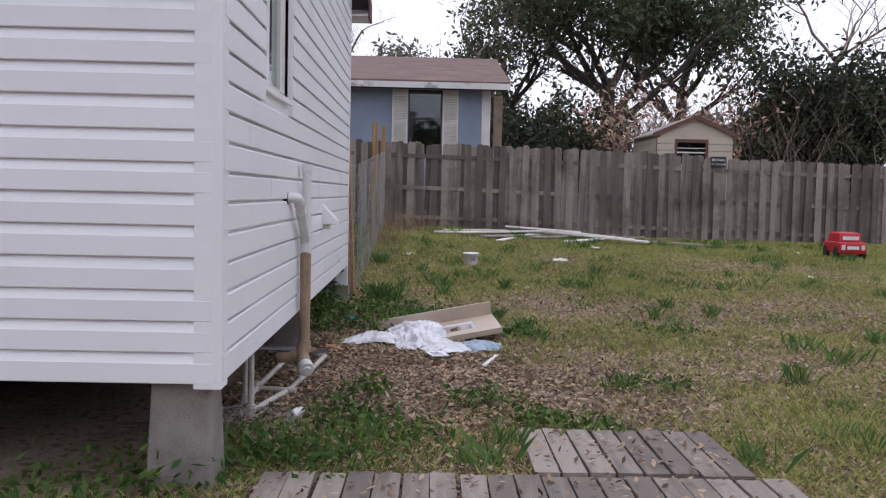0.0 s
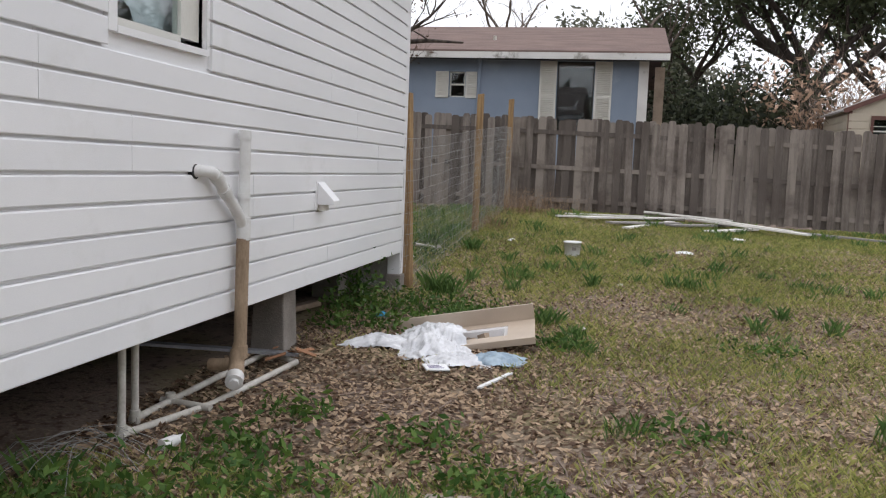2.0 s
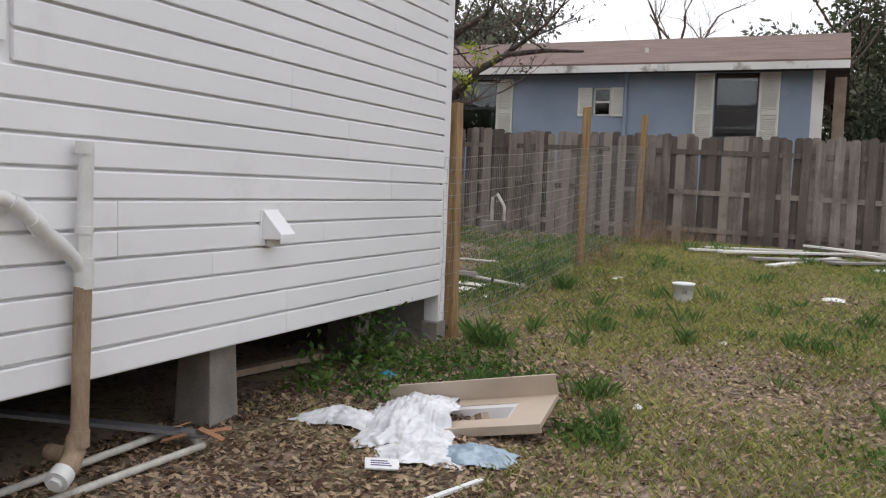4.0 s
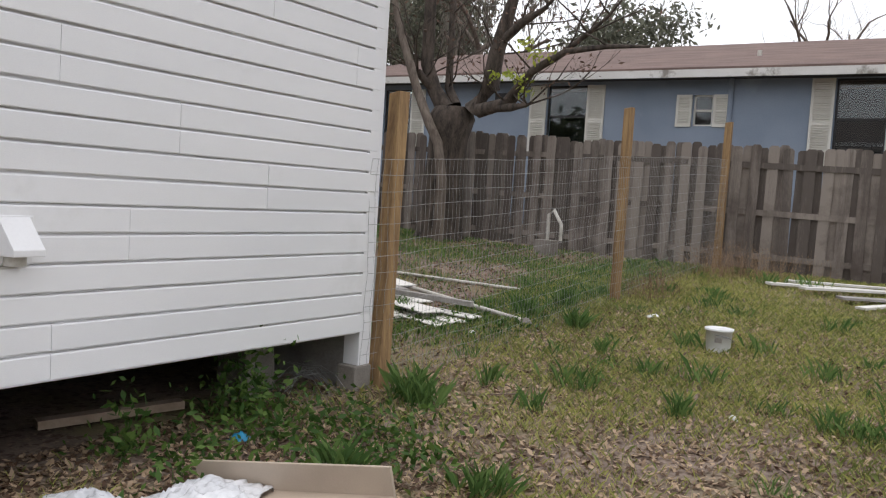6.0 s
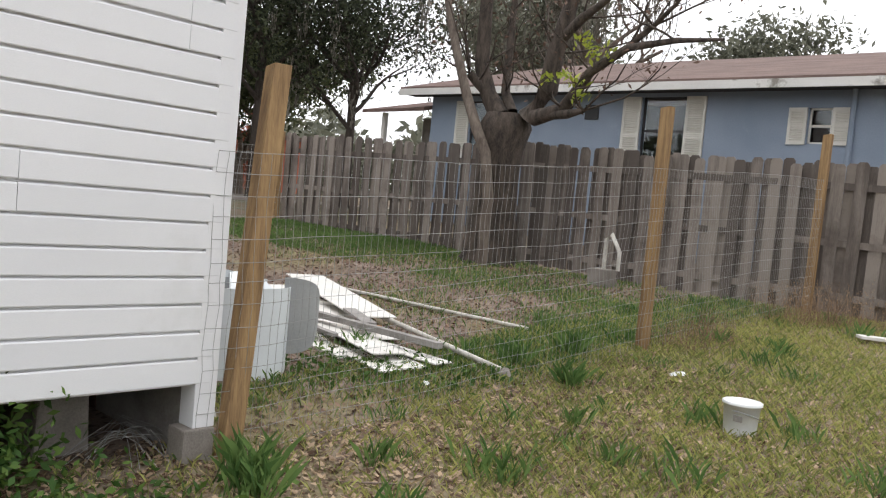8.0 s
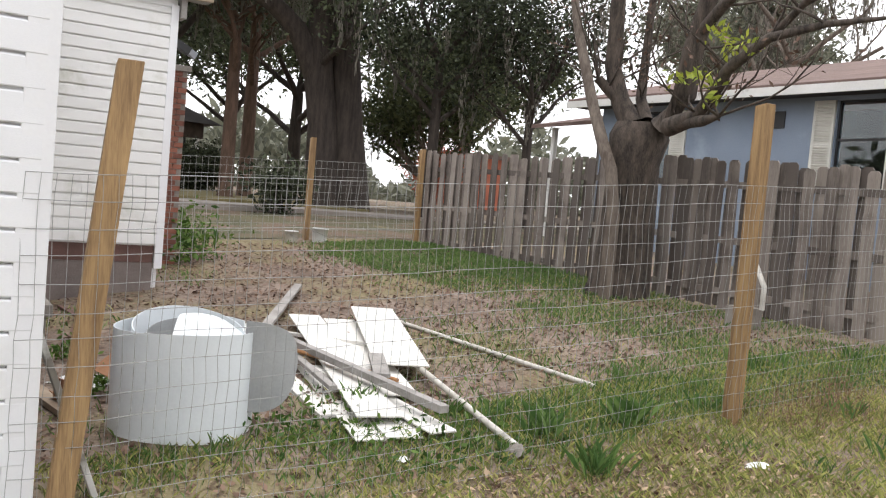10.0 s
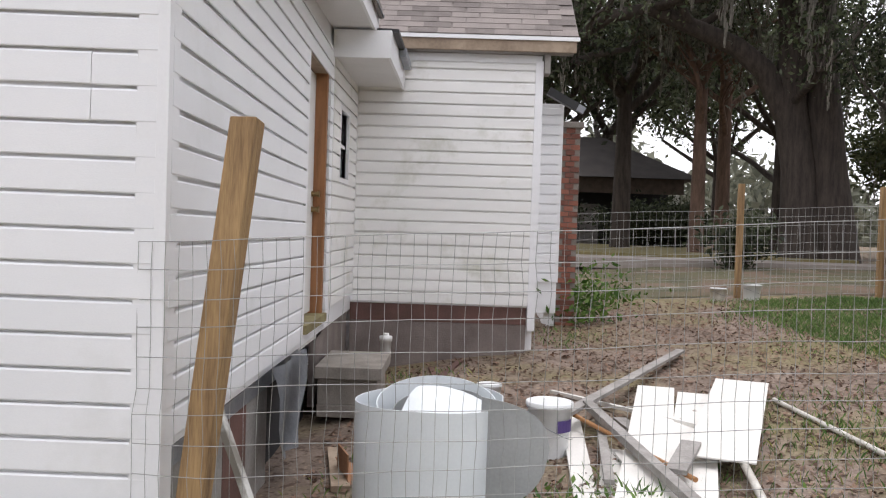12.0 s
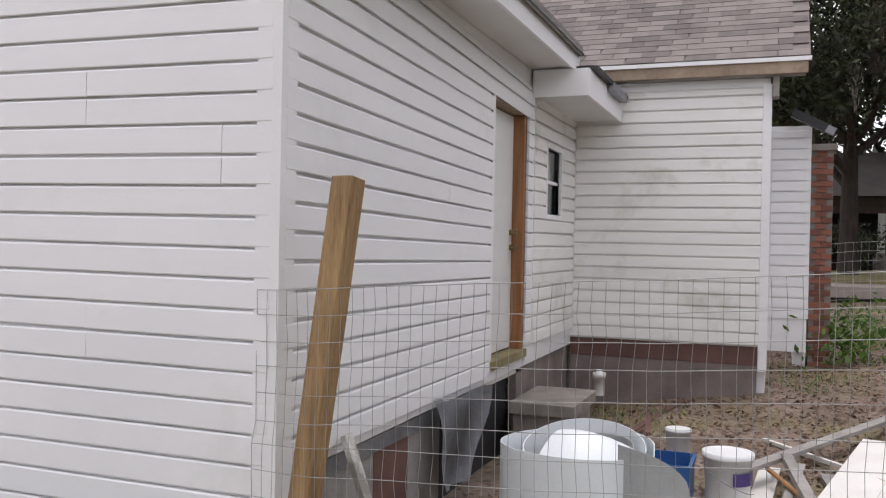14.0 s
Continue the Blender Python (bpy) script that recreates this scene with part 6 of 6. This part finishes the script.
D, O, G, Mi = M_LEAF_DARK, M_LEAF_OAK, M_LEAF_GREY, M_LEAF_MID
TREES = (
    # label, x, y, trunk_h, r, limb, bark, leaf, leaves, seed, size, spread, limbs, depth, moss
    ("spreading dark evergreen oak behind the shed", 7.2, 36, 5.2, 0.35, 4.3, M_BARK_DARK, O, 18000, 1, 0.13, 0.6, 7, 3, 0),
    ("spreading dark evergreen oak behind the shed", 10.8, 38, 5.5, 0.3, 3.0, M_BARK_DARK, O, 9000, 2, 0.13, 0.65, 7, 3, 0),
    ("tall evergreen oak with open crown", 3.6, 40, 5.0, 0.22, 2.6, M_BARK_DARK, O, 5000, 3, 0.12, 0.55, 6, 3, 0),
    ("vine-covered dark tree clump", 14.5, 32, 2.2, 0.3, 2.0, M_BARK_DARK, D, 14000, 4, 0.12, 0.6, 8, 3, 0),
    ("vine-covered dark tree clump", 19.0, 31, 2.2, 0.3, 2.0, M_BARK_DARK, D, 14000, 5, 0.12, 0.65, 8, 3, 0),
    ("vine-covered dark tree clump", 24.5, 29, 2.2, 0.3, 2.2, M_BARK_DARK, D, 12000, 6, 0.13, 0.65, 8, 3, 0),
    # far trees: their haze is only the paler leaf colour
    ("tree far behind the roof, haze put into its grey-green leaves", -3.0, 62, 5.0, 0.3, 2.9, M_BARK, G, 12000, 7, 0.20, 0.9, 6, 3, 0),
    ("tree far behind the roof, haze put into its grey-green leaves", 2.5, 64, 4.5, 0.3, 2.6, M_BARK, G, 9000, 8, 0.20, 0.9, 6, 3, 0),
    ("tree far behind the roof, haze put into its grey-green leaves", -19, 54, 5.5, 0.3, 3.2, M_BARK, G, 9000, 9, 0.18, 0.8, 6, 3, 0),
    ("tree far behind the roof, haze put into its grey-green leaves", -28, 46, 6.0, 0.3, 3.6, M_BARK, G, 10000, 10, 0.17, 0.8, 6, 3, 30),
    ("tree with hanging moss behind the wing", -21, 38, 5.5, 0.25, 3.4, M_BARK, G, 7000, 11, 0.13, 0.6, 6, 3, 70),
    ("dense dark evergreen beside the fence end", -19, 26.1, 4.2, 0.16, 1.9, M_BARK_DARK, D, 11000, 12, 0.075, 0.5, 9, 3, 14),
    ("dark evergreen with hanging moss beside the great oak", -21.0, 23.9, 5.2, 0.18, 2.2, M_BARK_DARK, D, 9000, 41, 0.08, 0.55, 8, 3, 40),
    ("yellow-green evergreen beside the oak", -28, 27.9, 1.6, 0.25, 2.7, M_BARK, Mi, 16000, 13, 0.11, 0.5, 8, 3, 20),
    ("reddish slender trunk tree with moss", -27, 19.3, 6.5, 0.24, 3.0, M_BARK_RED, G, 5000, 14, 0.11, 0.5, 6, 3, 60),
    ("reddish slender trunk tree with moss", -30, 21.0, 7.0, 0.26, 3.0, M_BARK_RED, G, 4000, 15, 0.11, 0.5, 6, 3, 60),
    ("evergreen oak shading the porch", -29, 14.6, 4.8, 0.3, 3.2, M_BARK_DARK, D, 9000, 16, 0.10, 0.5, 7, 3, 20),
    ("evergreen oak shading the porch", -34, 24.5, 5.0, 0.3, 3.6, M_BARK_DARK, O, 12000, 17, 0.12, 0.6, 7, 3, 30),
    ("evergreen oak beyond the far house", -46, 12, 5.0, 0.3, 4.2, M_BARK_DARK, O, 12000, 18, 0.16, 0.8, 7, 3, 0),
    ("evergreen oak beyond the far house", -48, 26, 5.0, 0.3, 4.4, M_BARK_DARK, O, 12000, 19, 0.17, 0.8, 7, 3, 0),
    ("broad evergreen oak arching over the road", -27, 9.5, 6.0, 0.4, 4.4, M_BARK_DARK, D, 15000, 31, 0.12, 0.7, 8, 3, 30),
    ("broad evergreen oak arching over the road", -31, 17.5, 6.5, 0.35, 4.4, M_BARK_DARK, D, 13000, 32, 0.12, 0.7, 8, 3, 40),
    ("broad evergreen oak arching over the road", -44, 19, 6.0, 0.4, 5.0, M_BARK_DARK, D, 13000, 33, 0.18, 0.9, 8, 3, 0),
    ("hazy tree beyond the fence end", -38, 36, 4.5, 0.3, 3.8, M_BARK, Mi, 12000, 20, 0.15, 0.7, 7, 3, 0),
    ("bare tree with hanging moss", -13.5, 31, 5.5, 0.18, 2.6, M_BARK, None, 0, 22, 0.1, 0.5, 6, 4, 60),
    ("leafless slender tree behind the fence", 1.6, 33, 6.0, 0.10, 2.2, M_BARK, None, 0, 23, 0.1, 0.5, 5, 3, 0),
    ("leafless slender tree beyond the roof", -5.2, 45, 7.0, 0.16, 3.2, M_BARK, None, 0, 24, 0.1, 0.5, 6, 4, 0),
    ("leafless tree at the yard's far corner", 17.5, 38, 7.0, 0.15, 3.0, M_TWIG, None, 0, 25, 0.1, 0.5, 6, 4, 0),
)
for lab, x, y, th, r, ll, bark, leaf, nl, seed, ls, sp, lb, dp, ms in TREES:
    tree(lab, x, y, th, r, ll, bark, leaf, nl, seed, ls, sp, lb, dp, moss=ms)


def thicket(label, x, y, n, h, spread, material, seed, leaf=None, leaves=0, leaf_size=0.07, name="shrub"):
    rng, rn = random.Random(seed), np.random.default_rng(seed)
    t = thing(name, label, "shrub")
    bm, tips = bmesh.new(), []
    for k in range(n):
        bx, by = x + rng.gauss(0, spread * 0.35), y + rng.gauss(0, spread * 0.25)
        limb_mesh(bm, rng, (bx, by, ground_z(bx, by) - 0.05), (rng.uniform(-0.6, 0.6), rng.uniform(-0.5, 0.5), 1), h * rng.uniform(0.4, 0.75), 0.018 * h / 2.5, 2, tips, 0.22, 4, 0.12, (2, 4), 0.6)
    part("stem_tangle", bm, material, t)
    if leaves:
        q, m = leaf_cloud(rn, tips, max(1, leaves // len(tips)), (0.22, 0.22, 0.2), leaf_size)
        quads("leaves", q, m, leaf, t)
    return t


thicket("tangle of bare pale twigs behind the shed", 7.8, 30.5, 46, 4.6, 2.6, M_TWIG, 50)
thicket("tangle of bare pale twigs behind the shed", 11.5, 29.5, 40, 4.0, 3.0, M_TWIG, 51)
thicket("tangle of bare brown twigs beyond the fence", 15.5, 25.5, 40, 3.6, 3.2, M_TWIG, 52, M_LEAF_DARK, 1500)
thicket("shrub with dry pale-orange leaves round the shed", 6.6, 29.6, 26, 3.7, 1.2, M_TWIG, 53, M_LEAF_PALE, 1500, 0.10)
thicket("shrub with dry pale-orange leaves round the shed", 8.8, 29.8, 26, 4.4, 1.2, M_TWIG, 54, M_LEAF_PALE, 1500, 0.10)
thicket("dark green shrubs beyond the blue house", 3.6, 30, 40, 3.2, 2.2, M_BARK_DARK, 55, M_LEAF_DARK, 9000, 0.10)
thicket("dark green shrubs beyond the fence", 5.0, 33, 40, 4.0, 3.0, M_BARK_DARK, 56, M_LEAF_DARK, 9000, 0.12)
thicket("dark green shrubs beyond the fence", 13.0, 31, 40, 3.6, 3.5, M_BARK_DARK, 57, M_LEAF_DARK, 10000, 0.12)
thicket("red-leaved shrub by the fence end", -33, 31.5, 16, 3.2, 1.0, M_TWIG, 58, leaf_mat("red_leaf", (0.42, 0.13, 0.07), (0.26, 0.07, 0.04)), 1500, 0.12)
for k, hy in enumerate((10.5, 12.7, 14.8, 18.9, 20.9)):
    thicket("clipped dark hedge in front of the porch", -35.6, hy, 30, 1.7, 1.7, M_BARK_DARK, 60 + k, M_LEAF_DARK, 9000, 0.085, "hedge")
thicket("dark green shrub by the wire fence", -19.5, 18.4, 16, 1.1, 0.8, M_BARK_DARK, 66, M_LEAF_DARK, 1500, 0.09)
thicket("low leafy plant at the wing's corner", -9.4, 13.15, 10, 0.42, 0.3, M_BARK_DARK, 67, M_WEED, 600, 0.05)
thicket("low green weeds along the far wire", -11.0, 13.6, 14, 0.3, 1.0, M_WEED, 68, M_WEED, 900, 0.04)

# woods that close the distance
rn = np.random.default_rng(90)
n = 60000
ang = rn.uniform(radians(-30), radians(215), n)
rad = rn.uniform(62, 95, n)
hx, hy = np.cos(ang), np.sin(ang)
canopy = 6.5 + 2.6 * np.sin(ang * 9) + 1.8 * np.sin(ang * 23 + 1) + 1.2 * np.sin(ang * 47)
hz = 0.6 + canopy * rn.beta(1.3, 1.1, n)
pts = np.stack((-8 + hx * rad, 14 + hy * rad, hz), 1)
# Distance haze is put into the woods' pale leaf colour.
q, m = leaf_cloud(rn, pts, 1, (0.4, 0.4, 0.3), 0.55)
tagged(quads("far_woods", q, m, M_LEAF_GREY, None), "band of distant woods, haze put into its grey-green leaves", "woods", kind="stuff")
n = 14000
ang, rad = rn.uniform(radians(-150), radians(-20), n), rn.uniform(30, 50, n)
pts = np.stack((np.cos(ang) * rad, np.sin(ang) * rad, 0.3 + 8 * rn.beta(1.2, 1.4, n)), 1)
q, m = leaf_cloud(rn, pts, 1, (0.5, 0.5, 0.4), 0.6)
tagged(quads("far_woods", q, m, M_LEAF_OAK, None), "band of woods closing the near side", "woods", kind="stuff")

# ---------------------------------------------------------------- grass, weeds and fallen leaves
rn = np.random.default_rng(5)
GXA, GYA = np.arange(-15, 15.01, 0.15), np.arange(-6, 20.01, 0.15)
GZ = np.array([[ground_z(float(x), float(y)) for x in GXA] for y in GYA])
NM = np.array([[noise.noise((float(x) * 0.55, float(y) * 0.55, 3)) + 0.5 * noise.noise((float(x) * 1.7, float(y) * 1.7, 8)) for x in GXA] for y in GYA])


def sample(grid, x, y):
    fx, fy = np.clip((x + 15) / 0.15, 0, len(GXA) - 1.001), np.clip((y + 6) / 0.15, 0, len(GYA) - 1.001)
    i, j = fx.astype(int), fy.astype(int)
    u, v = fx - i, fy - j
    return grid[j, i] * (1 - u) * (1 - v) + grid[j, i + 1] * u * (1 - v) + grid[j + 1, i] * (1 - u) * v + grid[j + 1, i + 1] * u * v


def keep_out(x, y):
    """Inside the houses, on the walkway, under the vanity top."""
    bad = (x < EX - 0.25) & (y < NY + 0.15) & (y > SY - 0.1)
    bad |= (x < AX + 0.1) & (y < 12.3)
    bad |= (x > -0.95) & (x < 1.75) & (y > 3.05) & (y < 4.06)
    bad |= (x > 0.45) & (x < 1.6) & (y > 4.06) & (y < 4.92)
    bad |= (x > -0.65) & (x < 0.62) & (y > 7.85) & (y < 8.55)
    bad |= (y > 18.7)
    return bad


def green(x, y):
    """How well grass grows at a place, 0 to 1."""
    g = 0.47 + 0.75 * sample(NM, x, y) - 0.5 * np.clip((x - 8.5) / 5, 0, 1) - 0.5 * np.clip((2 - y) / 6, 0, 1) - 0.4 * np.clip((-x - 2) / 5, 0, 1) * (y < 4)
    g = g + 0.22 * (y > 10.5) * (x > -1.2) + 0.25 * np.clip((y - 14) / 2, 0, 1)
    g = g - 0.45 * (x < 0.4) * (y > 5) * (y < 9.5)
    g = g - 0.55 * ((x < -2.2) & (y < 16.3 + 0.1 * x))
    g = g + 0.4 * np.exp(-((x + 1.6) / 1.1) ** 2 - ((y - 14.2) / 2.2) ** 2)
    g = g + 0.5 * np.exp(-((x + 2.7) / 1.7) ** 2 - ((y - 14.7) / 1.5) ** 2)
    g = g + 0.45 * np.exp(-((y - 17.3) / 0.9) ** 2) * (x < -6.3) - 0.3 * np.exp(-((x + 5) / 1.5) ** 2 - ((y - 17) / 1.5) ** 2)
    return np.clip(g, 0, 1)


def blades(name, label, x, y, h, w, material, bend=0.6):
    n = len(x)
    z = sample(GZ, x, y) - 0.005
    a, b = rn.uniform(0, 6.283, n), rn.uniform(0, 6.283, n)
    ox, oy = np.cos(a) * w, np.sin(a) * w
    lx, ly = np.cos(b) * h * bend * rn.uniform(0.2, 1, n), np.sin(b) * h * bend * rn.uniform(0.2, 1, n)
    q = np.stack((np.stack((x - ox, y - oy, z), 1), np.stack((x + ox, y + oy, z), 1),
                  np.stack((x + ox * 0.7 + lx * 0.45, y + oy * 0.7 + ly * 0.45, z + h * 0.62), 1), np.stack((x + lx, y + ly, z + h * 0.92), 1)), axis=1).reshape(-1, 3)
    return tagged(quads(name, q, n, material, None), label, "grass", kind="stuff")


def scatter(n, x0, x1, y0, y1, power=1.0, near=1.0):
    x, y = rn.uniform(x0, x1, n), y0 + (y1 - y0) * rn.uniform(0, 1, n) ** near
    ok = ~keep_out(x, y) & (rn.uniform(0, 1, n) < green(x, y) ** power)
    return x[ok], y[ok]


x, y = scatter(420000, -2.2, 10, 3.2, 18.7, 1.4, 1.35)
x2, y2 = scatter(150000, -7, 14.5, -5.5, 18.7, 1.2)
x, y = np.concatenate((x, x2)), np.concatenate((y, y2))
blades("grass", "short patchy green lawn grass", x, y, rn.uniform(0.025, 0.075, len(x)), rn.uniform(0.002, 0.0045, len(x)), M_GRASS, 1.2)
x, y = scatter(150000, -1.4, 10, 3.2, 18.7, 0.5, 1.35)
x2, y2 = scatter(50000, -7, 14, -5.5, 18.6, 0.5)
x, y = np.concatenate((x, x2)), np.concatenate((y, y2))
blades("dry_grass", "short straw-coloured dead grass", x, y, rn.uniform(0.015, 0.05, len(x)), rn.uniform(0.0014, 0.003, len(x)), M_STRAW, 1.8)
x, y = scatter(120000, -11, -1.2, 10.6, 18.4, 1.5)
blades("grass", "rough green grass behind the wire", x, y, rn.uniform(0.03, 0.09, len(x)), rn.uniform(0.002, 0.004, len(x)), M_LUSH, 0.9)
# tufts
tx, ty = scatter(330, -2.6, 8, 4.2, 18.3, 1.2)
cx, cy = np.repeat(tx, 46), np.repeat(ty, 46)
r = np.repeat(rn.uniform(0.03, 0.12, len(tx)), 46)
x, y = cx + rn.normal(0, 1, len(cx)) * r, cy + rn.normal(0, 1, len(cx)) * r
ok = ~keep_out(x, y)
blades("grass_tufts", "darker tufts of longer grass", x[ok], y[ok], (rn.uniform(0.4, 1.2, len(cx)) * np.repeat(rn.uniform(0.07, 0.19, len(tx)), 46))[ok], rn.uniform(0.002, 0.0045, ok.sum()), M_LUSH, 0.8)


for sx, sy, hh in ((-0.72, 10.28, 0.26), (-0.55, 10.2, 0.22), (0.55, 9.2, 0.2), (-0.2, 8.95, 0.2), (-1.5, 13.3, 0.24), (-1.35, 13.9, 0.24), (-0.85, 13.2, 0.2)):
    x, y = sx + rn.normal(0, 0.06, 90), sy + rn.normal(0, 0.06, 90)
    blades("grass_tufts", "long green grass tuft", x, y, rn.uniform(0.4, 1.1, 90) * hh, rn.uniform(0.003, 0.006, 90), M_LUSH, 0.9)


def litter(name, label, x, y, size, material, lift=0.0):
    n = len(x)
    p = np.stack((x, y, sample(GZ, x, y) + lift + rn.uniform(0.004, 0.022, n)), 1)
    a = rn.uniform(0, 6.283, n)
    t = rn.normal(0, 0.35, (n, 2))
    u = np.stack((np.cos(a), np.sin(a), t[:, 0]), 1) * size[:, None]
    v = np.stack((-np.sin(a), np.cos(a), t[:, 1]), 1) * size[:, None] * 0.5
    q = np.stack((p - u, p + v, p + u, p - v), axis=1).reshape(-1, 3)
    return tagged(quads(name, q, n, material, None), label, "leaves", kind="stuff")


n = 170000
x, y = rn.uniform(-1.7, 6.5, n), 3.2 + 11 * rn.uniform(0, 1, n) ** 1.3
dens = np.clip(0.50 + 0.9 * (x < 0.7) * (y > 4.2) * (y < 9.6) - 0.25 * sample(NM, x, y), 0.05, 1)
x[:25000], y[:25000] = rn.uniform(-6, 13, 25000), rn.uniform(-5.5, 18, 25000)
ok = ~((x < EX - 0.4) & (y < NY) & (y > SY - 0.1)) & ~((x < -1.1) & (y > NY)) & (rn.uniform(0, 1, n) < dens)
litter("fallen_leaves", "brown fallen oak leaves over the ground", x[ok], y[ok], rn.uniform(0.012, 0.031, ok.sum()), M_LITTER)
n = 30000
x, y = rn.uniform(-11, -1.2, n), rn.uniform(10.5, 18, n)
ok = ~keep_out(x, y) & (rn.uniform(0, 1, n) < 0.75)
litter("fallen_leaves", "brown fallen leaves on bare dirt behind the wire", x[ok], y[ok], rn.uniform(0.012, 0.034, ok.sum()), M_LITTER_OLD)

x = np.concatenate((rn.uniform(-0.93, 1.7, 330), rn.uniform(0.46, 1.58, 150)))
y = np.concatenate((rn.uniform(3.1, 4.02, 330), rn.uniform(4.1, 4.88, 150)))
litter("fallen_leaves", "dry leaves lying on the plank walkway", x, y, rn.uniform(0.012, 0.03, len(x)), M_LITTER, 0.056)

# broad-leaved weeds
def weed_patch(label, x, y, n, r, h, seed, material=M_WEED, size=0.028):
    rr = np.random.default_rng(seed)
    px, py = x + rr.normal(0, r, n), y + rr.normal(0, r, n)
    pz = sample(GZ, px, py) + np.abs(rr.normal(0, h, n)) + 0.01
    q, m = leaf_cloud(rr, np.stack((px, py, pz), 1), 1, (0.005, 0.005, 0.005), size)
    return tagged(quads("weeds", q, m, material, None), label, "weeds", kind="stuff")


for i, (x, y, n, r, h) in enumerate(((-0.35, 4.75, 420, 0.22, 0.06), (-0.62, 5.25, 180, 0.12, 0.07), (-0.95, 4.45, 240, 0.16, 0.09), (0.62, 5.05, 220, 0.13, 0.05), (0.95, 5.0, 120, 0.08, 0.05), (-0.72, 4.25, 240, 0.15, 0.07),
                                     (-0.55, 5.9, 150, 0.1, 0.06), (-0.9, 9.1, 420, 0.24, 0.12), (-0.75, 8.5, 300, 0.25, 0.07), (-1.3, 9.3, 420, 0.12, 0.22), (-0.5, 9.6, 420, 0.3, 0.06), (-1.2, 8.4, 160, 0.08, 0.17),
                                     (-1.25, 4.3, 260, 0.14, 0.07), (0.78, 8.2, 200, 0.10, 0.05), (-0.1, 9.2, 300, 0.22, 0.05), (-1.35, 3.9, 260, 0.16, 0.09), (-1.9, 3.7, 260, 0.25, 0.07), (0.3, 5.6, 160, 0.14, 0.05),
                                     (-3.6, 11.0, 200, 0.10, 0.08), (-2.2, 11.95, 260, 0.22, 0.05), (-4.65, 10.98, 160, 0.08, 0.10), (-1.6, 12.6, 260, 0.3, 0.05), (1.6, 6.2, 140, 0.15, 0.04), (2.4, 8.6, 160, 0.2, 0.04))):
    weed_patch("clump of low green broad-leaved weeds", x, y, n, r, h, 200 + i)
for i, (x, y, n, r, h) in enumerate(((-0.72, 17.4, 420, 0.36, 0.17), (-0.2, 17.7, 240, 0.32, 0.12), (-0.95, 15.5, 210, 0.24, 0.11), (-0.9, 14.9, 140, 0.2, 0.09))):
    rr = np.random.default_rng(300 + i)
    bx, by = x + rr.normal(0, r, n), y + rr.normal(0, r * 0.8, n)
    ok = by < 18.6
    px, py, m = bx[ok], by[ok], int(ok.sum())
    pz, hh = sample(GZ, px, py) - 0.005, rr.uniform(0.5, 1.8, m) * h * 1.7
    ang, lean, wid = rr.uniform(0, 6.283, m), rr.uniform(0.05, 0.8, m) * hh, rr.uniform(0.0012, 0.0024, m)
    side = np.stack((-np.sin(ang) * wid, np.cos(ang) * wid, 0 * wid), 1)
    foot, tip = np.stack((px, py, pz), 1), np.stack((px + np.cos(ang) * lean, py + np.sin(ang) * lean, pz + hh), 1)
    stems = np.stack((foot - side, foot + side, tip + side * 0.4, tip - side * 0.4), axis=1).reshape(-1, 3)
    tagged(quads("dead_weeds", stems, m, M_DEADSTEM, None), "tangle of brown dead weed stems", "weeds", kind="stuff")
    q, m = leaf_cloud(rr, np.stack((bx, by, sample(GZ, bx, by) + rr.uniform(0, 2.6 * h, len(bx))), 1)[ok], 3, (0.05, 0.05, 0.04), 0.010)
    tagged(quads("dead_weeds", q, m, M_DEADSTEM, None), "dry brown seed heads on dead weeds", "weeds", kind="stuff")
# fallen twigs
bm = bmesh.new()
rng = random.Random(71)
for k in range(70):
    x, y, a, ln = rng.uniform(-0.8, 6), rng.uniform(4.2, 13), rng.uniform(0, 6.28), rng.uniform(0.12, 0.5)
    if keep_out(np.array(x), np.array(y)):
        continue
    p = [(x + math.cos(a) * ln * f + 0.03 * rng.uniform(-1, 1), y + math.sin(a) * ln * f + 0.03 * rng.uniform(-1, 1)) for f in (0, 0.5, 1)]
    tube(bm, [(u, v, ground_z(u, v) + 0.018) for u, v in p], (0.006, 0.005, 0.003), 5)
tagged(part("fallen_twigs", bm, M_TWIG), "thin fallen twigs scattered on the lawn", "twigs", kind="stuff")
